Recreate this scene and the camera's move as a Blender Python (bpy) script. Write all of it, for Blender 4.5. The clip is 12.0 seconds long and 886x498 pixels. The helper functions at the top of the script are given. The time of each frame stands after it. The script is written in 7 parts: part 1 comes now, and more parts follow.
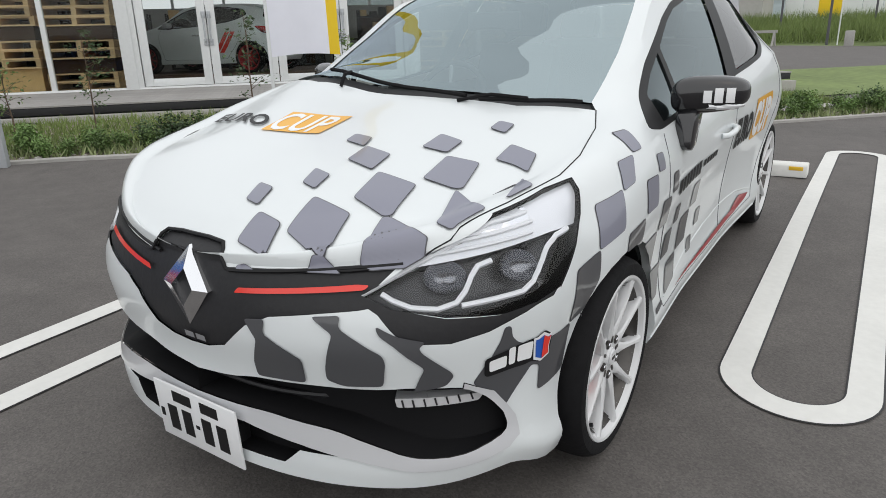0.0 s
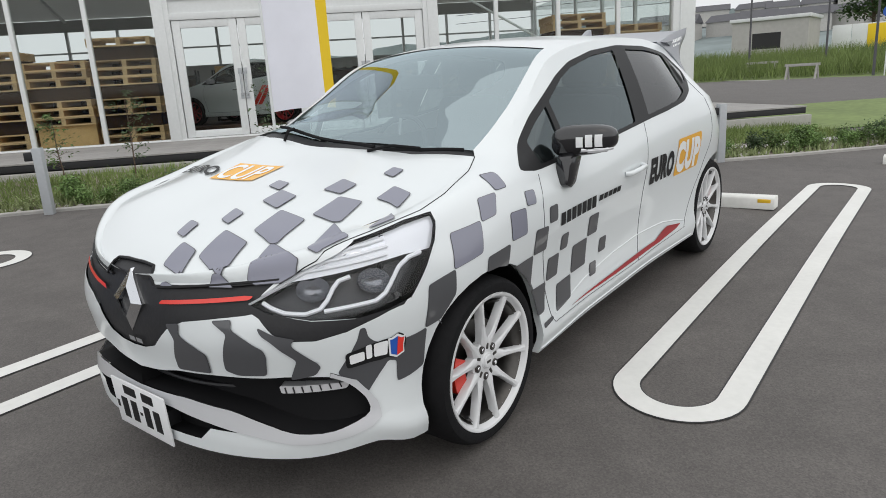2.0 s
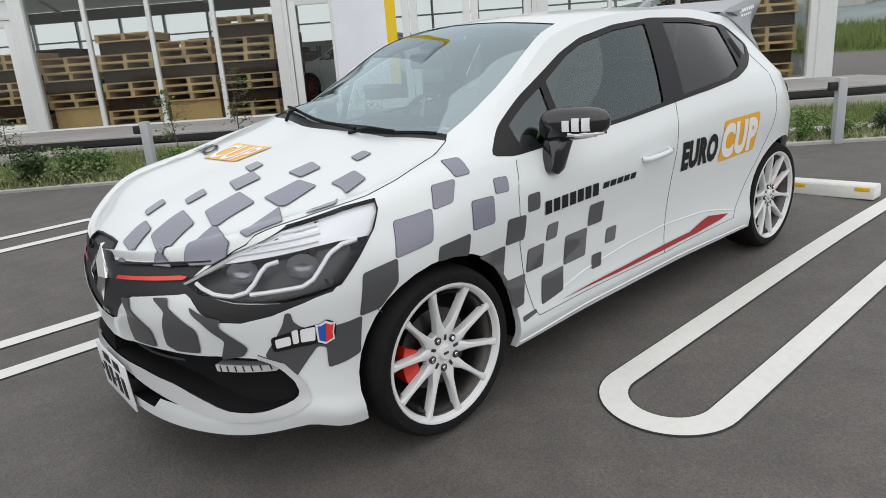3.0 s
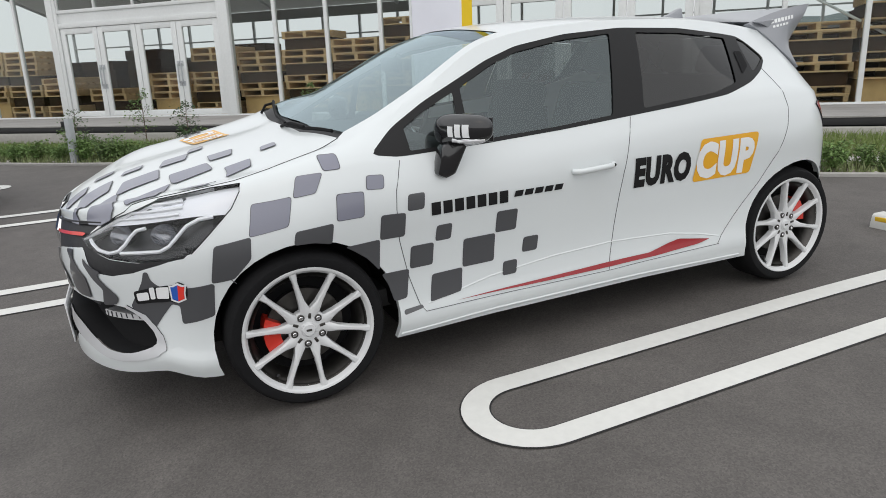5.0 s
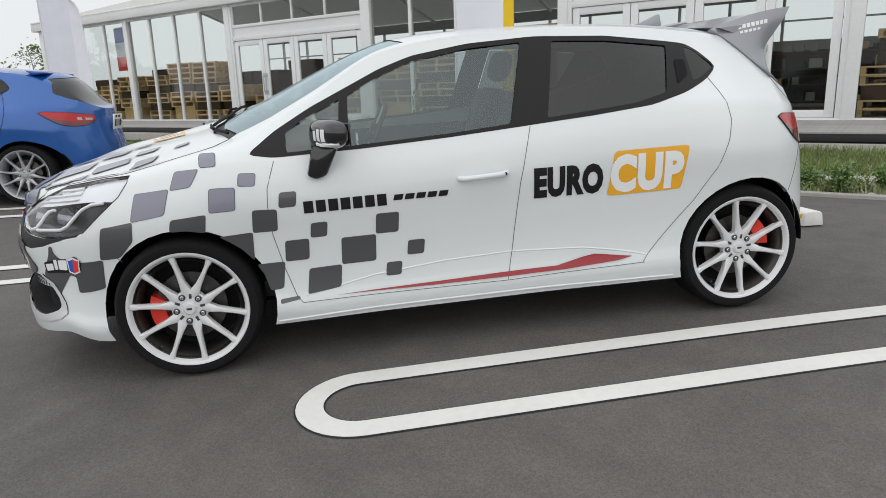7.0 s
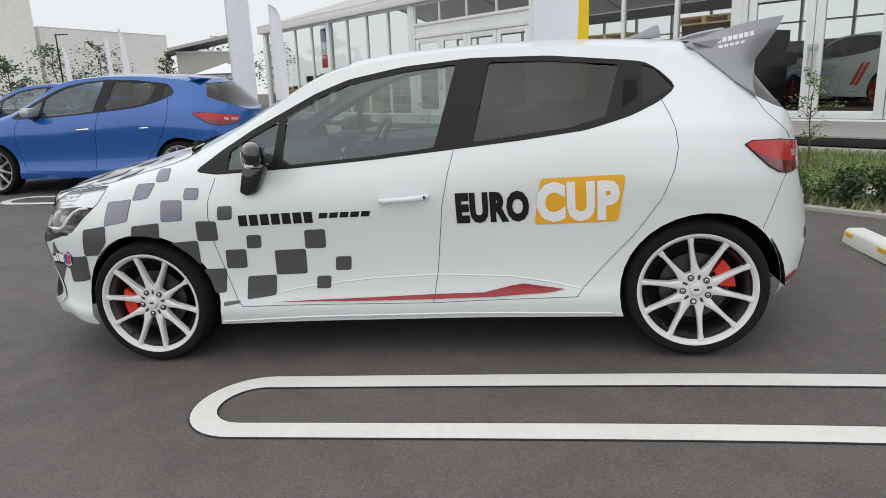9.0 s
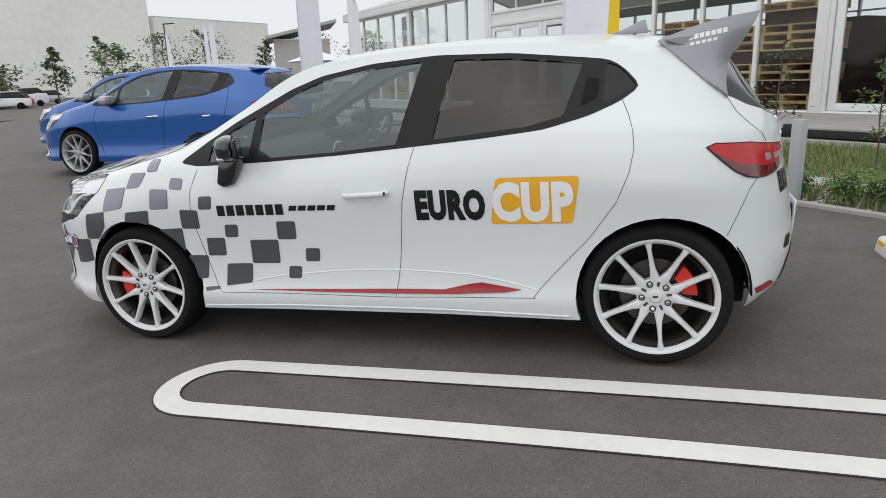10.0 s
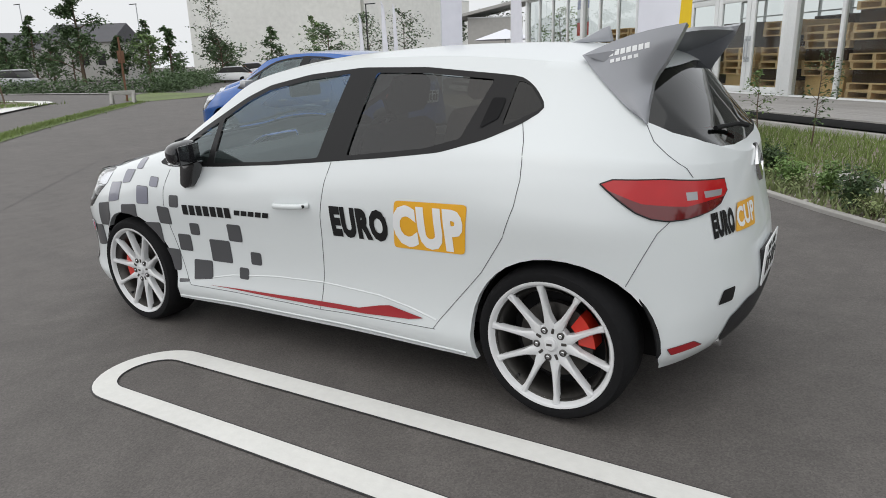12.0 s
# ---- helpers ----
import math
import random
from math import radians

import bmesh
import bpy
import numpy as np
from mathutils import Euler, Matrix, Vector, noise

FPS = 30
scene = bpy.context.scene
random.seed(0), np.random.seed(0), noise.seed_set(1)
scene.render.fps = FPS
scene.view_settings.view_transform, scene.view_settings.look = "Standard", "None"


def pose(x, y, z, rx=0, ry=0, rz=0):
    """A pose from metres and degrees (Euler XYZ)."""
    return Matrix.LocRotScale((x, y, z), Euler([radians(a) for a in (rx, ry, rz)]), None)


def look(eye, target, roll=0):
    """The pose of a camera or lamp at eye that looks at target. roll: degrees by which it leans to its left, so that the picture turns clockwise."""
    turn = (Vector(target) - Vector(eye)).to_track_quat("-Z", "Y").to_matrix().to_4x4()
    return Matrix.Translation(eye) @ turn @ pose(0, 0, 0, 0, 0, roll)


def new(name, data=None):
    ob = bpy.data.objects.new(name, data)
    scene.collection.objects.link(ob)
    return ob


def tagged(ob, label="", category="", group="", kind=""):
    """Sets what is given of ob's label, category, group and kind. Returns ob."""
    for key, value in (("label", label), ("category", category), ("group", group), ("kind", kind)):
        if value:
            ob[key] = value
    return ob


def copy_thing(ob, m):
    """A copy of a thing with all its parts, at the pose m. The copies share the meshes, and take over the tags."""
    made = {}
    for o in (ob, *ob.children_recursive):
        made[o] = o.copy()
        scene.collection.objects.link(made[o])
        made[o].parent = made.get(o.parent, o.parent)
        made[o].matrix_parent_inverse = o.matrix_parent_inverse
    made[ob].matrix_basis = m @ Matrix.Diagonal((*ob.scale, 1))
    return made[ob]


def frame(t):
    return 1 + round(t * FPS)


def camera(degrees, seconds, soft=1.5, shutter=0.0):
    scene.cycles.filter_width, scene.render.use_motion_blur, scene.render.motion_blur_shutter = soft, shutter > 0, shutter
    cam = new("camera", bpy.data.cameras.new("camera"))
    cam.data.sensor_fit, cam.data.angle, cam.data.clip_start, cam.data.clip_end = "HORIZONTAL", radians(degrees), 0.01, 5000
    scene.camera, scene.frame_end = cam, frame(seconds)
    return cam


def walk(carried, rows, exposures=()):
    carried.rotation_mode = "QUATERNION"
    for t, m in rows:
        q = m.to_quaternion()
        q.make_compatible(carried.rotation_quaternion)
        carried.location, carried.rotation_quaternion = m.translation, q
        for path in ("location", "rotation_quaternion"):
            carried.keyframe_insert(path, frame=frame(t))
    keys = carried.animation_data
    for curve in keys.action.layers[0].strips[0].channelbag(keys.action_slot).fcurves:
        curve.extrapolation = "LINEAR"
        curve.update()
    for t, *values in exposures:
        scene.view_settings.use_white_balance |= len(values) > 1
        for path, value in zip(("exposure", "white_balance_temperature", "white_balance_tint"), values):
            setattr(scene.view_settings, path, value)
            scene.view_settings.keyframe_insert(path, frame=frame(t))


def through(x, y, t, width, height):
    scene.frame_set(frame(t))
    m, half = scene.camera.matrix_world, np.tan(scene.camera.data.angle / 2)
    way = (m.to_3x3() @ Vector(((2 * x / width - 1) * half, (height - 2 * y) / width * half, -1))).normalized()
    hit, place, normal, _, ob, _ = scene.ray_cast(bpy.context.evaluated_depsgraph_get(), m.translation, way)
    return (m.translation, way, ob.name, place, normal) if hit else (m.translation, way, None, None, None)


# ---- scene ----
cam = camera(67.2, 12.0, soft=0.9)
PATH = [
    (0, (-1.789, -1.395, 1.249), (-0.204, -0.336, 0.641), -1.7),
    (0.5, (-1.964, -1.514, 1.278), (-0.358, -0.447, 0.744), -1.2),
    (1, (-2.049, -1.646, 1.284), (-0.439, -0.561, 0.805), -1.9),
    (1.5, (-1.972, -1.861, 1.285), (-0.385, -0.733, 0.829), -4.0),
    (2, (-1.843, -2.071, 1.297), (-0.316, -0.876, 0.811), -3.6),
    (2.5, (-1.631, -2.239, 1.281), (-0.263, -0.871, 0.772), -4.1),
    (3, (-1.388, -2.452, 1.289), (-0.136, -0.988, 0.752), -4.2),
    (5, (-0.503, -3.219, 1.243), (0.286, -1.452, 0.738), -2.1),
    (5.5, (-0.246, -3.340, 1.239), (0.450, -1.537, 0.728), -1.8),
    (6, (0.039, -3.472, 1.223), (0.610, -1.615, 0.750), -2.0),
    (6.5, (0.334, -3.620, 1.208), (0.771, -1.721, 0.755), -1.6),
    (7, (0.653, -3.699, 1.202), (0.962, -1.778, 0.736), -1.8),
    (7.5, (0.941, -3.736, 1.275), (1.127, -1.807, 0.783), -1.6),
    (9.5, (2.223, -3.692, 1.313), (1.789, -1.797, 0.844), -2.1),
    (10, (2.493, -3.613, 1.332), (1.942, -1.757, 0.832), -1.9),
    (10.5, (2.801, -3.471, 1.364), (2.101, -1.666, 0.861), -1.7),
    (11, (3.073, -3.328, 1.399), (2.276, -1.563, 0.899), -1.8),
    (11.5, (3.319, -3.180, 1.444), (2.410, -1.483, 0.900), -1.5),
    (12, (3.524, -2.964, 1.452), (2.475, -1.352, 0.905), -1.5),
]
walk(cam, [(t, look(eye, target, roll)) for t, eye, target, roll in PATH])

from mathutils.bvhtree import BVHTree


# ---- world, sun, exposure ----
world = bpy.data.worlds.new("sky")
scene.world = world
world.use_nodes = True
wn = world.node_tree
sky = wn.nodes.new("ShaderNodeTexSky")
sky.sky_type, sky.sun_disc = "NISHITA", False
sky.sun_elevation, sky.sun_rotation = radians(55), radians(200)
sky.air_density, sky.dust_density, sky.ozone_density = 1.0, 6.0, 1.0
grey = wn.nodes.new("ShaderNodeMixRGB")
grey.inputs[0].default_value = 0.90
grey.inputs[2].default_value = (8.7, 8.9, 9.1, 1)
wn.links.new(sky.outputs[0], grey.inputs[1])
wn.links.new(grey.outputs[0], wn.nodes["Background"].inputs[0])
wn.nodes["Background"].inputs[1].default_value = 0.104
sun_data = bpy.data.lights.new("sun", "SUN")
sun_data.energy, sun_data.angle, sun_data.color = 1.12, radians(150), (1.0, 0.98, 0.95)
sun = new("sun", sun_data)
sun.matrix_world = look((0, 0, 30), (17, 21, 0))
scene.view_settings.exposure = 0.0


# ---- materials ----
def mat(name, color, rough=0.5, metal=0.0, vary=0.0, scale=20.0, bump=0.0, coat=0.0, speck=0.0, glass=0.0, island=0.0, dirt=0.0, spec=0.5):
    m = bpy.data.materials.new(name)
    m.use_nodes = True
    nt = m.node_tree
    b = nt.nodes["Principled BSDF"]
    b.inputs["Base Color"].default_value = (*color, 1)
    b.inputs["Roughness"].default_value = rough
    b.inputs["Metallic"].default_value = metal
    b.inputs["Specular IOR Level"].default_value = spec
    b.inputs["Coat Weight"].default_value = coat
    b.inputs["Coat Roughness"].default_value = 0.04
    b.inputs["Transmission Weight"].default_value = glass
    if vary or bump or speck or dirt:
        geo = nt.nodes.new("ShaderNodeTexCoord")
        fine = nt.nodes.new("ShaderNodeTexNoise")
        fine.inputs["Scale"].default_value, fine.inputs["Detail"].default_value = scale, 6
        wide = nt.nodes.new("ShaderNodeTexNoise")
        wide.inputs["Scale"].default_value, wide.inputs["Detail"].default_value = scale * 0.07, 4
        for n in (fine, wide):
            nt.links.new(geo.outputs["Object"], n.inputs["Vector"])
        add = nt.nodes.new("ShaderNodeMath")
        add.operation = "ADD"
        nt.links.new(fine.outputs[0], add.inputs[0])
        nt.links.new(wide.outputs[0], add.inputs[1])
        span = nt.nodes.new("ShaderNodeMapRange")
        span.inputs[1].default_value, span.inputs[2].default_value = 0.6, 1.4
        span.inputs[3].default_value, span.inputs[4].default_value = 1 - vary, 1 + vary
        nt.links.new(add.outputs[0], span.inputs[0])
        mul = nt.nodes.new("ShaderNodeVectorMath")
        mul.operation = "SCALE"
        mul.inputs[0].default_value = color
        nt.links.new(span.outputs[0], mul.inputs["Scale"])
        last = mul.outputs[0]
        if speck:
            grit = nt.nodes.new("ShaderNodeTexVoronoi")
            grit.inputs["Scale"].default_value = scale * 2.2
            nt.links.new(geo.outputs["Object"], grit.inputs["Vector"])
            lift = nt.nodes.new("ShaderNodeMapRange")
            lift.inputs[3].default_value, lift.inputs[4].default_value = 1 - speck, 1 + speck
            nt.links.new(grit.outputs["Color"], lift.inputs[0])
            mul2 = nt.nodes.new("ShaderNodeVectorMath")
            mul2.operation = "SCALE"
            nt.links.new(last, mul2.inputs[0])
            nt.links.new(lift.outputs[0], mul2.inputs["Scale"])
            last = mul2.outputs[0]
        if dirt:
            for size, depth in ((1.1, 1.0), (6.0, 0.7)):
                blot = nt.nodes.new("ShaderNodeTexNoise")
                blot.inputs["Scale"].default_value, blot.inputs["Detail"].default_value, blot.inputs["Roughness"].default_value = size, 8, 0.65
                nt.links.new(geo.outputs["Object"], blot.inputs["Vector"])
                wear = nt.nodes.new("ShaderNodeMapRange")
                wear.inputs[1].default_value, wear.inputs[2].default_value = 0.3, 0.7
                wear.inputs[3].default_value, wear.inputs[4].default_value = 1 - dirt * depth, 1 + dirt * depth
                nt.links.new(blot.outputs[0], wear.inputs[0])
                mul4 = nt.nodes.new("ShaderNodeVectorMath")
                mul4.operation = "SCALE"
                nt.links.new(last, mul4.inputs[0])
                nt.links.new(wear.outputs[0], mul4.inputs["Scale"])
                last = mul4.outputs[0]
        if island:
            info = nt.nodes.new("ShaderNodeObjectInfo")
            isl = nt.nodes.new("ShaderNodeNewGeometry")
            mixr = nt.nodes.new("ShaderNodeMath")
            mixr.operation = "ADD"
            nt.links.new(info.outputs["Random"], mixr.inputs[0])
            nt.links.new(isl.outputs["Random Per Island"], mixr.inputs[1])
            rng = nt.nodes.new("ShaderNodeMapRange")
            rng.inputs[2].default_value = 2.0
            rng.inputs[3].default_value, rng.inputs[4].default_value = 1 - island, 1 + island
            nt.links.new(mixr.outputs[0], rng.inputs[0])
            mul3 = nt.nodes.new("ShaderNodeVectorMath")
            mul3.operation = "SCALE"
            nt.links.new(last, mul3.inputs[0])
            nt.links.new(rng.outputs[0], mul3.inputs["Scale"])
            last = mul3.outputs[0]
        nt.links.new(last, b.inputs["Base Color"])
        if bump:
            bp = nt.nodes.new("ShaderNodeBump")
            bp.inputs["Strength"].default_value, bp.inputs["Distance"].default_value = bump, 0.01
            nt.links.new(fine.outputs[0], bp.inputs["Height"])
            nt.links.new(bp.outputs[0], b.inputs["Normal"])
    return m


def glass_mat(name, tint, see, rough=0.0, base=0.05, sheen=(1, 1, 1)):
    """Thin pane: tinted see-through with a mirror gloss by Fresnel."""
    m = bpy.data.materials.new(name)
    m.use_nodes = True
    nt = m.node_tree
    nt.nodes.remove(nt.nodes["Principled BSDF"])
    clear = nt.nodes.new("ShaderNodeBsdfTransparent")
    clear.inputs[0].default_value = (*[c * see for c in tint], 1)
    gloss = nt.nodes.new("ShaderNodeBsdfGlossy")
    gloss.inputs["Roughness"].default_value = rough
    gloss.inputs["Color"].default_value = (*sheen, 1)
    face = nt.nodes.new("ShaderNodeLayerWeight")
    power = nt.nodes.new("ShaderNodeMath")
    power.operation, power.inputs[1].default_value = "POWER", 4.0
    nt.links.new(face.outputs["Facing"], power.inputs[0])
    fres = nt.nodes.new("ShaderNodeMapRange")
    fres.inputs[3].default_value, fres.inputs[4].default_value = base, 0.9
    nt.links.new(power.outputs[0], fres.inputs[0])
    mix = nt.nodes.new("ShaderNodeMixShader")
    nt.links.new(fres.outputs[0], mix.inputs[0])
    nt.links.new(clear.outputs[0], mix.inputs[1])
    nt.links.new(gloss.outputs[0], mix.inputs[2])
    nt.links.new(mix.outputs[0], nt.nodes["Material Output"].inputs[0])
    return m


def cloth_mat(name, color, through):
    """Thin fabric that lets daylight through."""
    m = mat(name, color, 0.9, vary=0.04, scale=2)
    nt = m.node_tree
    tr = nt.nodes.new("ShaderNodeBsdfTranslucent")
    tr.inputs[0].default_value = (*color, 1)
    mix = nt.nodes.new("ShaderNodeMixShader")
    mix.inputs[0].default_value = through
    nt.links.new(nt.nodes["Principled BSDF"].outputs[0], mix.inputs[1])
    nt.links.new(tr.outputs[0], mix.inputs[2])
    nt.links.new(mix.outputs[0], nt.nodes["Material Output"].inputs[0])
    return m


M_WHITE = mat("white_car_paint", (0.715, 0.752, 0.762), 0.3, coat=0.55)
M_BLUE = mat("blue_car_paint", (0.008, 0.095, 0.37), 0.25, metal=0.25, coat=0.8)
M_BLACK = mat("gloss_black", (0.012, 0.012, 0.014), 0.12, coat=0.6)
M_DARK = mat("dark_plastic", (0.018, 0.018, 0.020), 0.5, vary=0.2, scale=60, bump=0.1, spec=0.4)
M_MESH = mat("black_mesh", (0.006, 0.006, 0.007), 0.7, spec=0.2)
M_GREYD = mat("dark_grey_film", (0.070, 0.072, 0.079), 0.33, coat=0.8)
# the same grey film, with the sky's reflection painted in as pale blue-grey
M_GREYSKY = mat("blue_grey_film", (0.21, 0.215, 0.27), 0.3, coat=0.6)
M_EDGE = mat("black_film", (0.009, 0.009, 0.010), 0.45, spec=0.3)
M_ORANGE = mat("orange_film", (0.83, 0.42, 0.022), 0.35, coat=0.4)
M_RED = mat("red_film", (0.33, 0.010, 0.016), 0.35, coat=0.5)
M_REDGLOW = mat("red_strip", (0.75, 0.04, 0.025), 0.35, coat=0.5)
M_WFILM = mat("white_film", (0.82, 0.83, 0.84), 0.35)
M_SILVER = mat("silver_paint", (0.42, 0.43, 0.45), 0.35, metal=0.5, coat=0.5)
M_SPOIL = mat("grey_paint", (0.29, 0.30, 0.325), 0.35, metal=0.2, coat=0.5)
M_CHROME = mat("chrome", (0.75, 0.76, 0.78), 0.08, metal=1.0)
M_FEDGE = mat("film_edge", (0.085, 0.085, 0.095), 0.4)
M_BLADE = mat("bright_silver_paint", (0.60, 0.61, 0.63), 0.3, metal=0.1, coat=0.7)
M_TYRE = mat("tyre_rubber", (0.009, 0.009, 0.010), 0.8, vary=0.25, scale=40, bump=0.25, spec=0.2)
M_RIM = mat("white_wheel_paint", (0.70, 0.71, 0.72), 0.3, coat=0.5)
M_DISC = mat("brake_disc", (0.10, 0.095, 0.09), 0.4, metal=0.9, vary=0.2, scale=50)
M_CALIPER = mat("red_caliper", (0.62, 0.03, 0.015), 0.35, coat=0.5)
M_SEAT = mat("dark_seat_fabric", (0.03, 0.03, 0.034), 0.9, vary=0.3, scale=120, bump=0.2)
M_TRIM = mat("cabin_plastic", (0.03, 0.031, 0.033), 0.6, vary=0.15, scale=50)
M_GLASS = glass_mat("clear_car_glass", (0.78, 0.86, 0.84), 0.78, 0.0, 0.10, (0.86, 0.97, 1.0))
M_SCREEN = glass_mat("windscreen_glass", (0.76, 0.86, 0.86), 0.75, 0.0, 0.36, (0.80, 0.95, 1.0))
M_DARKGL = glass_mat("dark_glass", (0.8, 0.85, 0.83), 0.05, 0.0, 0.04)
M_TINT = glass_mat("tinted_car_glass", (0.8, 0.85, 0.83), 0.20, 0.0, 0.055)
M_LAMPGL = glass_mat("lamp_glass", (0.97, 0.98, 1.0), 0.97, 0.0, 0.022)
M_TAIL = mat("red_lamp", (0.46, 0.005, 0.008), 0.18, coat=0.3, vary=0.12, scale=9)
M_TAILD = mat("dark_red_lamp", (0.13, 0.004, 0.006), 0.12, coat=1.0)
M_WIN = glass_mat("shop_glass", (0.93, 0.96, 0.95), 0.92, 0.0, 0.012)
M_LENS = mat("clear_lens", (0.72, 0.73, 0.75), 0.15, metal=0.3, coat=1.0)
M_ASPHALT = mat("asphalt", (0.107, 0.098, 0.092), 0.74, vary=0.16, scale=80, bump=0.28, speck=0.28, dirt=0.13)
M_LINE = mat("white_road_paint", (0.72, 0.72, 0.69), 0.6, vary=0.06, scale=30, bump=0.15, dirt=0.04)
M_FRAME = mat("white_aluminium", (0.70, 0.72, 0.72), 0.4, vary=0.05, scale=15)
M_DECK = mat("grey_deck_board", (0.30, 0.29, 0.28), 0.8, vary=0.2, scale=18, bump=0.2, island=0.18)
M_CONC = mat("concrete", (0.38, 0.37, 0.35), 0.85, vary=0.15, scale=12, bump=0.2)
M_PALLET = mat("pallet_wood", (0.66, 0.45, 0.24), 0.8, vary=0.25, scale=20, bump=0.2, island=0.3)
M_PLY = mat("plywood", (0.66, 0.43, 0.19), 0.7, vary=0.15, scale=9, island=0.1)
M_FLOORIN = mat("brown_floor", (0.16, 0.10, 0.08), 0.5, vary=0.2, scale=10)
M_FLAG = mat("white_flag_cloth", (0.78, 0.79, 0.86), 0.9, vary=0.04, scale=6)
M_FLAGY = mat("yellow_flag_cloth", (0.80, 0.55, 0.02), 0.8)
M_SOIL = mat("soil", (0.22, 0.19, 0.15), 0.95, vary=0.35, scale=14, bump=0.6, speck=0.3)
M_PAPER = mat("grey_stone", (0.42, 0.40, 0.37), 0.9, vary=0.2, scale=25, bump=0.5, island=0.2)
M_LEAF = mat("leaf", (0.14, 0.23, 0.065), 0.6, vary=0.25, scale=3, island=0.5)
M_LEAFD = mat("dark_leaf", (0.06, 0.105, 0.038), 0.6, vary=0.25, scale=3, island=0.5)
M_GRASS = mat("grass", (0.14, 0.19, 0.055), 0.8, vary=0.4, scale=6, bump=0.4, island=0.35)
M_BARK = mat("bark", (0.12, 0.085, 0.06), 0.9, vary=0.3, scale=40, bump=0.5)
M_POST = mat("grey_post_paint", (0.42, 0.44, 0.46), 0.5, vary=0.06, scale=25)
M_BLOCK = mat("white_block_wall", (0.84, 0.84, 0.80), 0.85, vary=0.10, scale=1.2, bump=0.3, island=0.07)
M_ROOF = mat("dark_roof", (0.09, 0.09, 0.10), 0.7, vary=0.15, scale=8)
M_BOX = mat("black_crate", (0.015, 0.015, 0.016), 0.5, vary=0.2, scale=10)
M_CRATE = mat("dark_brown_crate", (0.05, 0.028, 0.016), 0.8, vary=0.4, scale=6, island=0.35, spec=0.2)
M_NOTICE = mat("brown_notice_wood", (0.16, 0.08, 0.045), 0.8, vary=0.25, scale=12)
M_REDFAR = mat("orange_red_paint", (0.50, 0.10, 0.03), 0.35, coat=0.5)
M_BIRCH = mat("far_wall", (0.45, 0.44, 0.42), 0.8, vary=0.1, scale=3)
M_SIGNB = mat("blue_sign", (0.02, 0.10, 0.45), 0.4)
M_PALELEAF = mat("pale_leaf", (0.25, 0.30, 0.13), 0.6, vary=0.3, scale=3, island=0.5)
M_CEIL = mat("pale_fabric", (0.33, 0.33, 0.32), 0.9, vary=0.05, scale=3)
M_ROOFW = cloth_mat("white_membrane", (0.55, 0.55, 0.52), 0.10)
M_REFLECT = mat("bright_reflector", (0.80, 0.81, 0.83), 0.22, metal=0.15, coat=0.6)
M_HOUSE = mat("lamp_housing", (0.022, 0.022, 0.024), 0.35, coat=0.3)
M_BOWL = mat("reflector_bowl", (0.27, 0.275, 0.29), 0.2, metal=0.9)
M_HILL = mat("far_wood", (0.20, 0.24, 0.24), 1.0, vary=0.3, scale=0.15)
M_SATIN = mat("satin_black", (0.011, 0.011, 0.012), 0.45, spec=0.25)
M_YELLOW = mat("yellow_reflector", (0.8, 0.5, 0.03), 0.4)


# ---- mesh helpers ----
def mesh_of(name, bm, material, smooth=True):
    me = bpy.data.meshes.new(name)
    bm.to_mesh(me)
    bm.free()
    if isinstance(material, (list, tuple)):
        for m in material:
            me.materials.append(m)
    else:
        me.materials.append(material)
    if smooth:
        for p in me.polygons:
            p.use_smooth = True
        me.set_sharp_from_angle(angle=radians(38))
    return me


def part(name, bm, material, parent=None, label="", smooth=True):
    ob = new(name, mesh_of(name, bm, material, smooth))
    if parent is not None:
        ob.parent = parent
    if label:
        ob["label"] = label
    return ob


def thing(name, label, category, group="", kind="", at=None):
    ob = new(name)
    ob.empty_display_size = 0.2
    if at is not None:
        ob.matrix_basis = at
    return tagged(ob, label, category, group, kind)


def add_box(bm, x0, x1, y0, y1, z0, z1, m=None, bevel=0.0):
    r = bmesh.ops.create_cube(bm, size=1.0)
    mm = Matrix.Translation(((x0 + x1) / 2, (y0 + y1) / 2, (z0 + z1) / 2)) @ Matrix.Diagonal((abs(x1 - x0), abs(y1 - y0), abs(z1 - z0), 1))
    bmesh.ops.transform(bm, matrix=(m @ mm) if m else mm, verts=r["verts"])
    if bevel:
        es = list({e for v in r["verts"] for e in v.link_edges})
        bmesh.ops.bevel(bm, geom=es, offset=bevel, segments=2, affect="EDGES", profile=0.5)
    return bm


def box(x0, x1, y0, y1, z0, z1, bevel=0.0):
    return add_box(bmesh.new(), x0, x1, y0, y1, z0, z1, bevel=bevel)


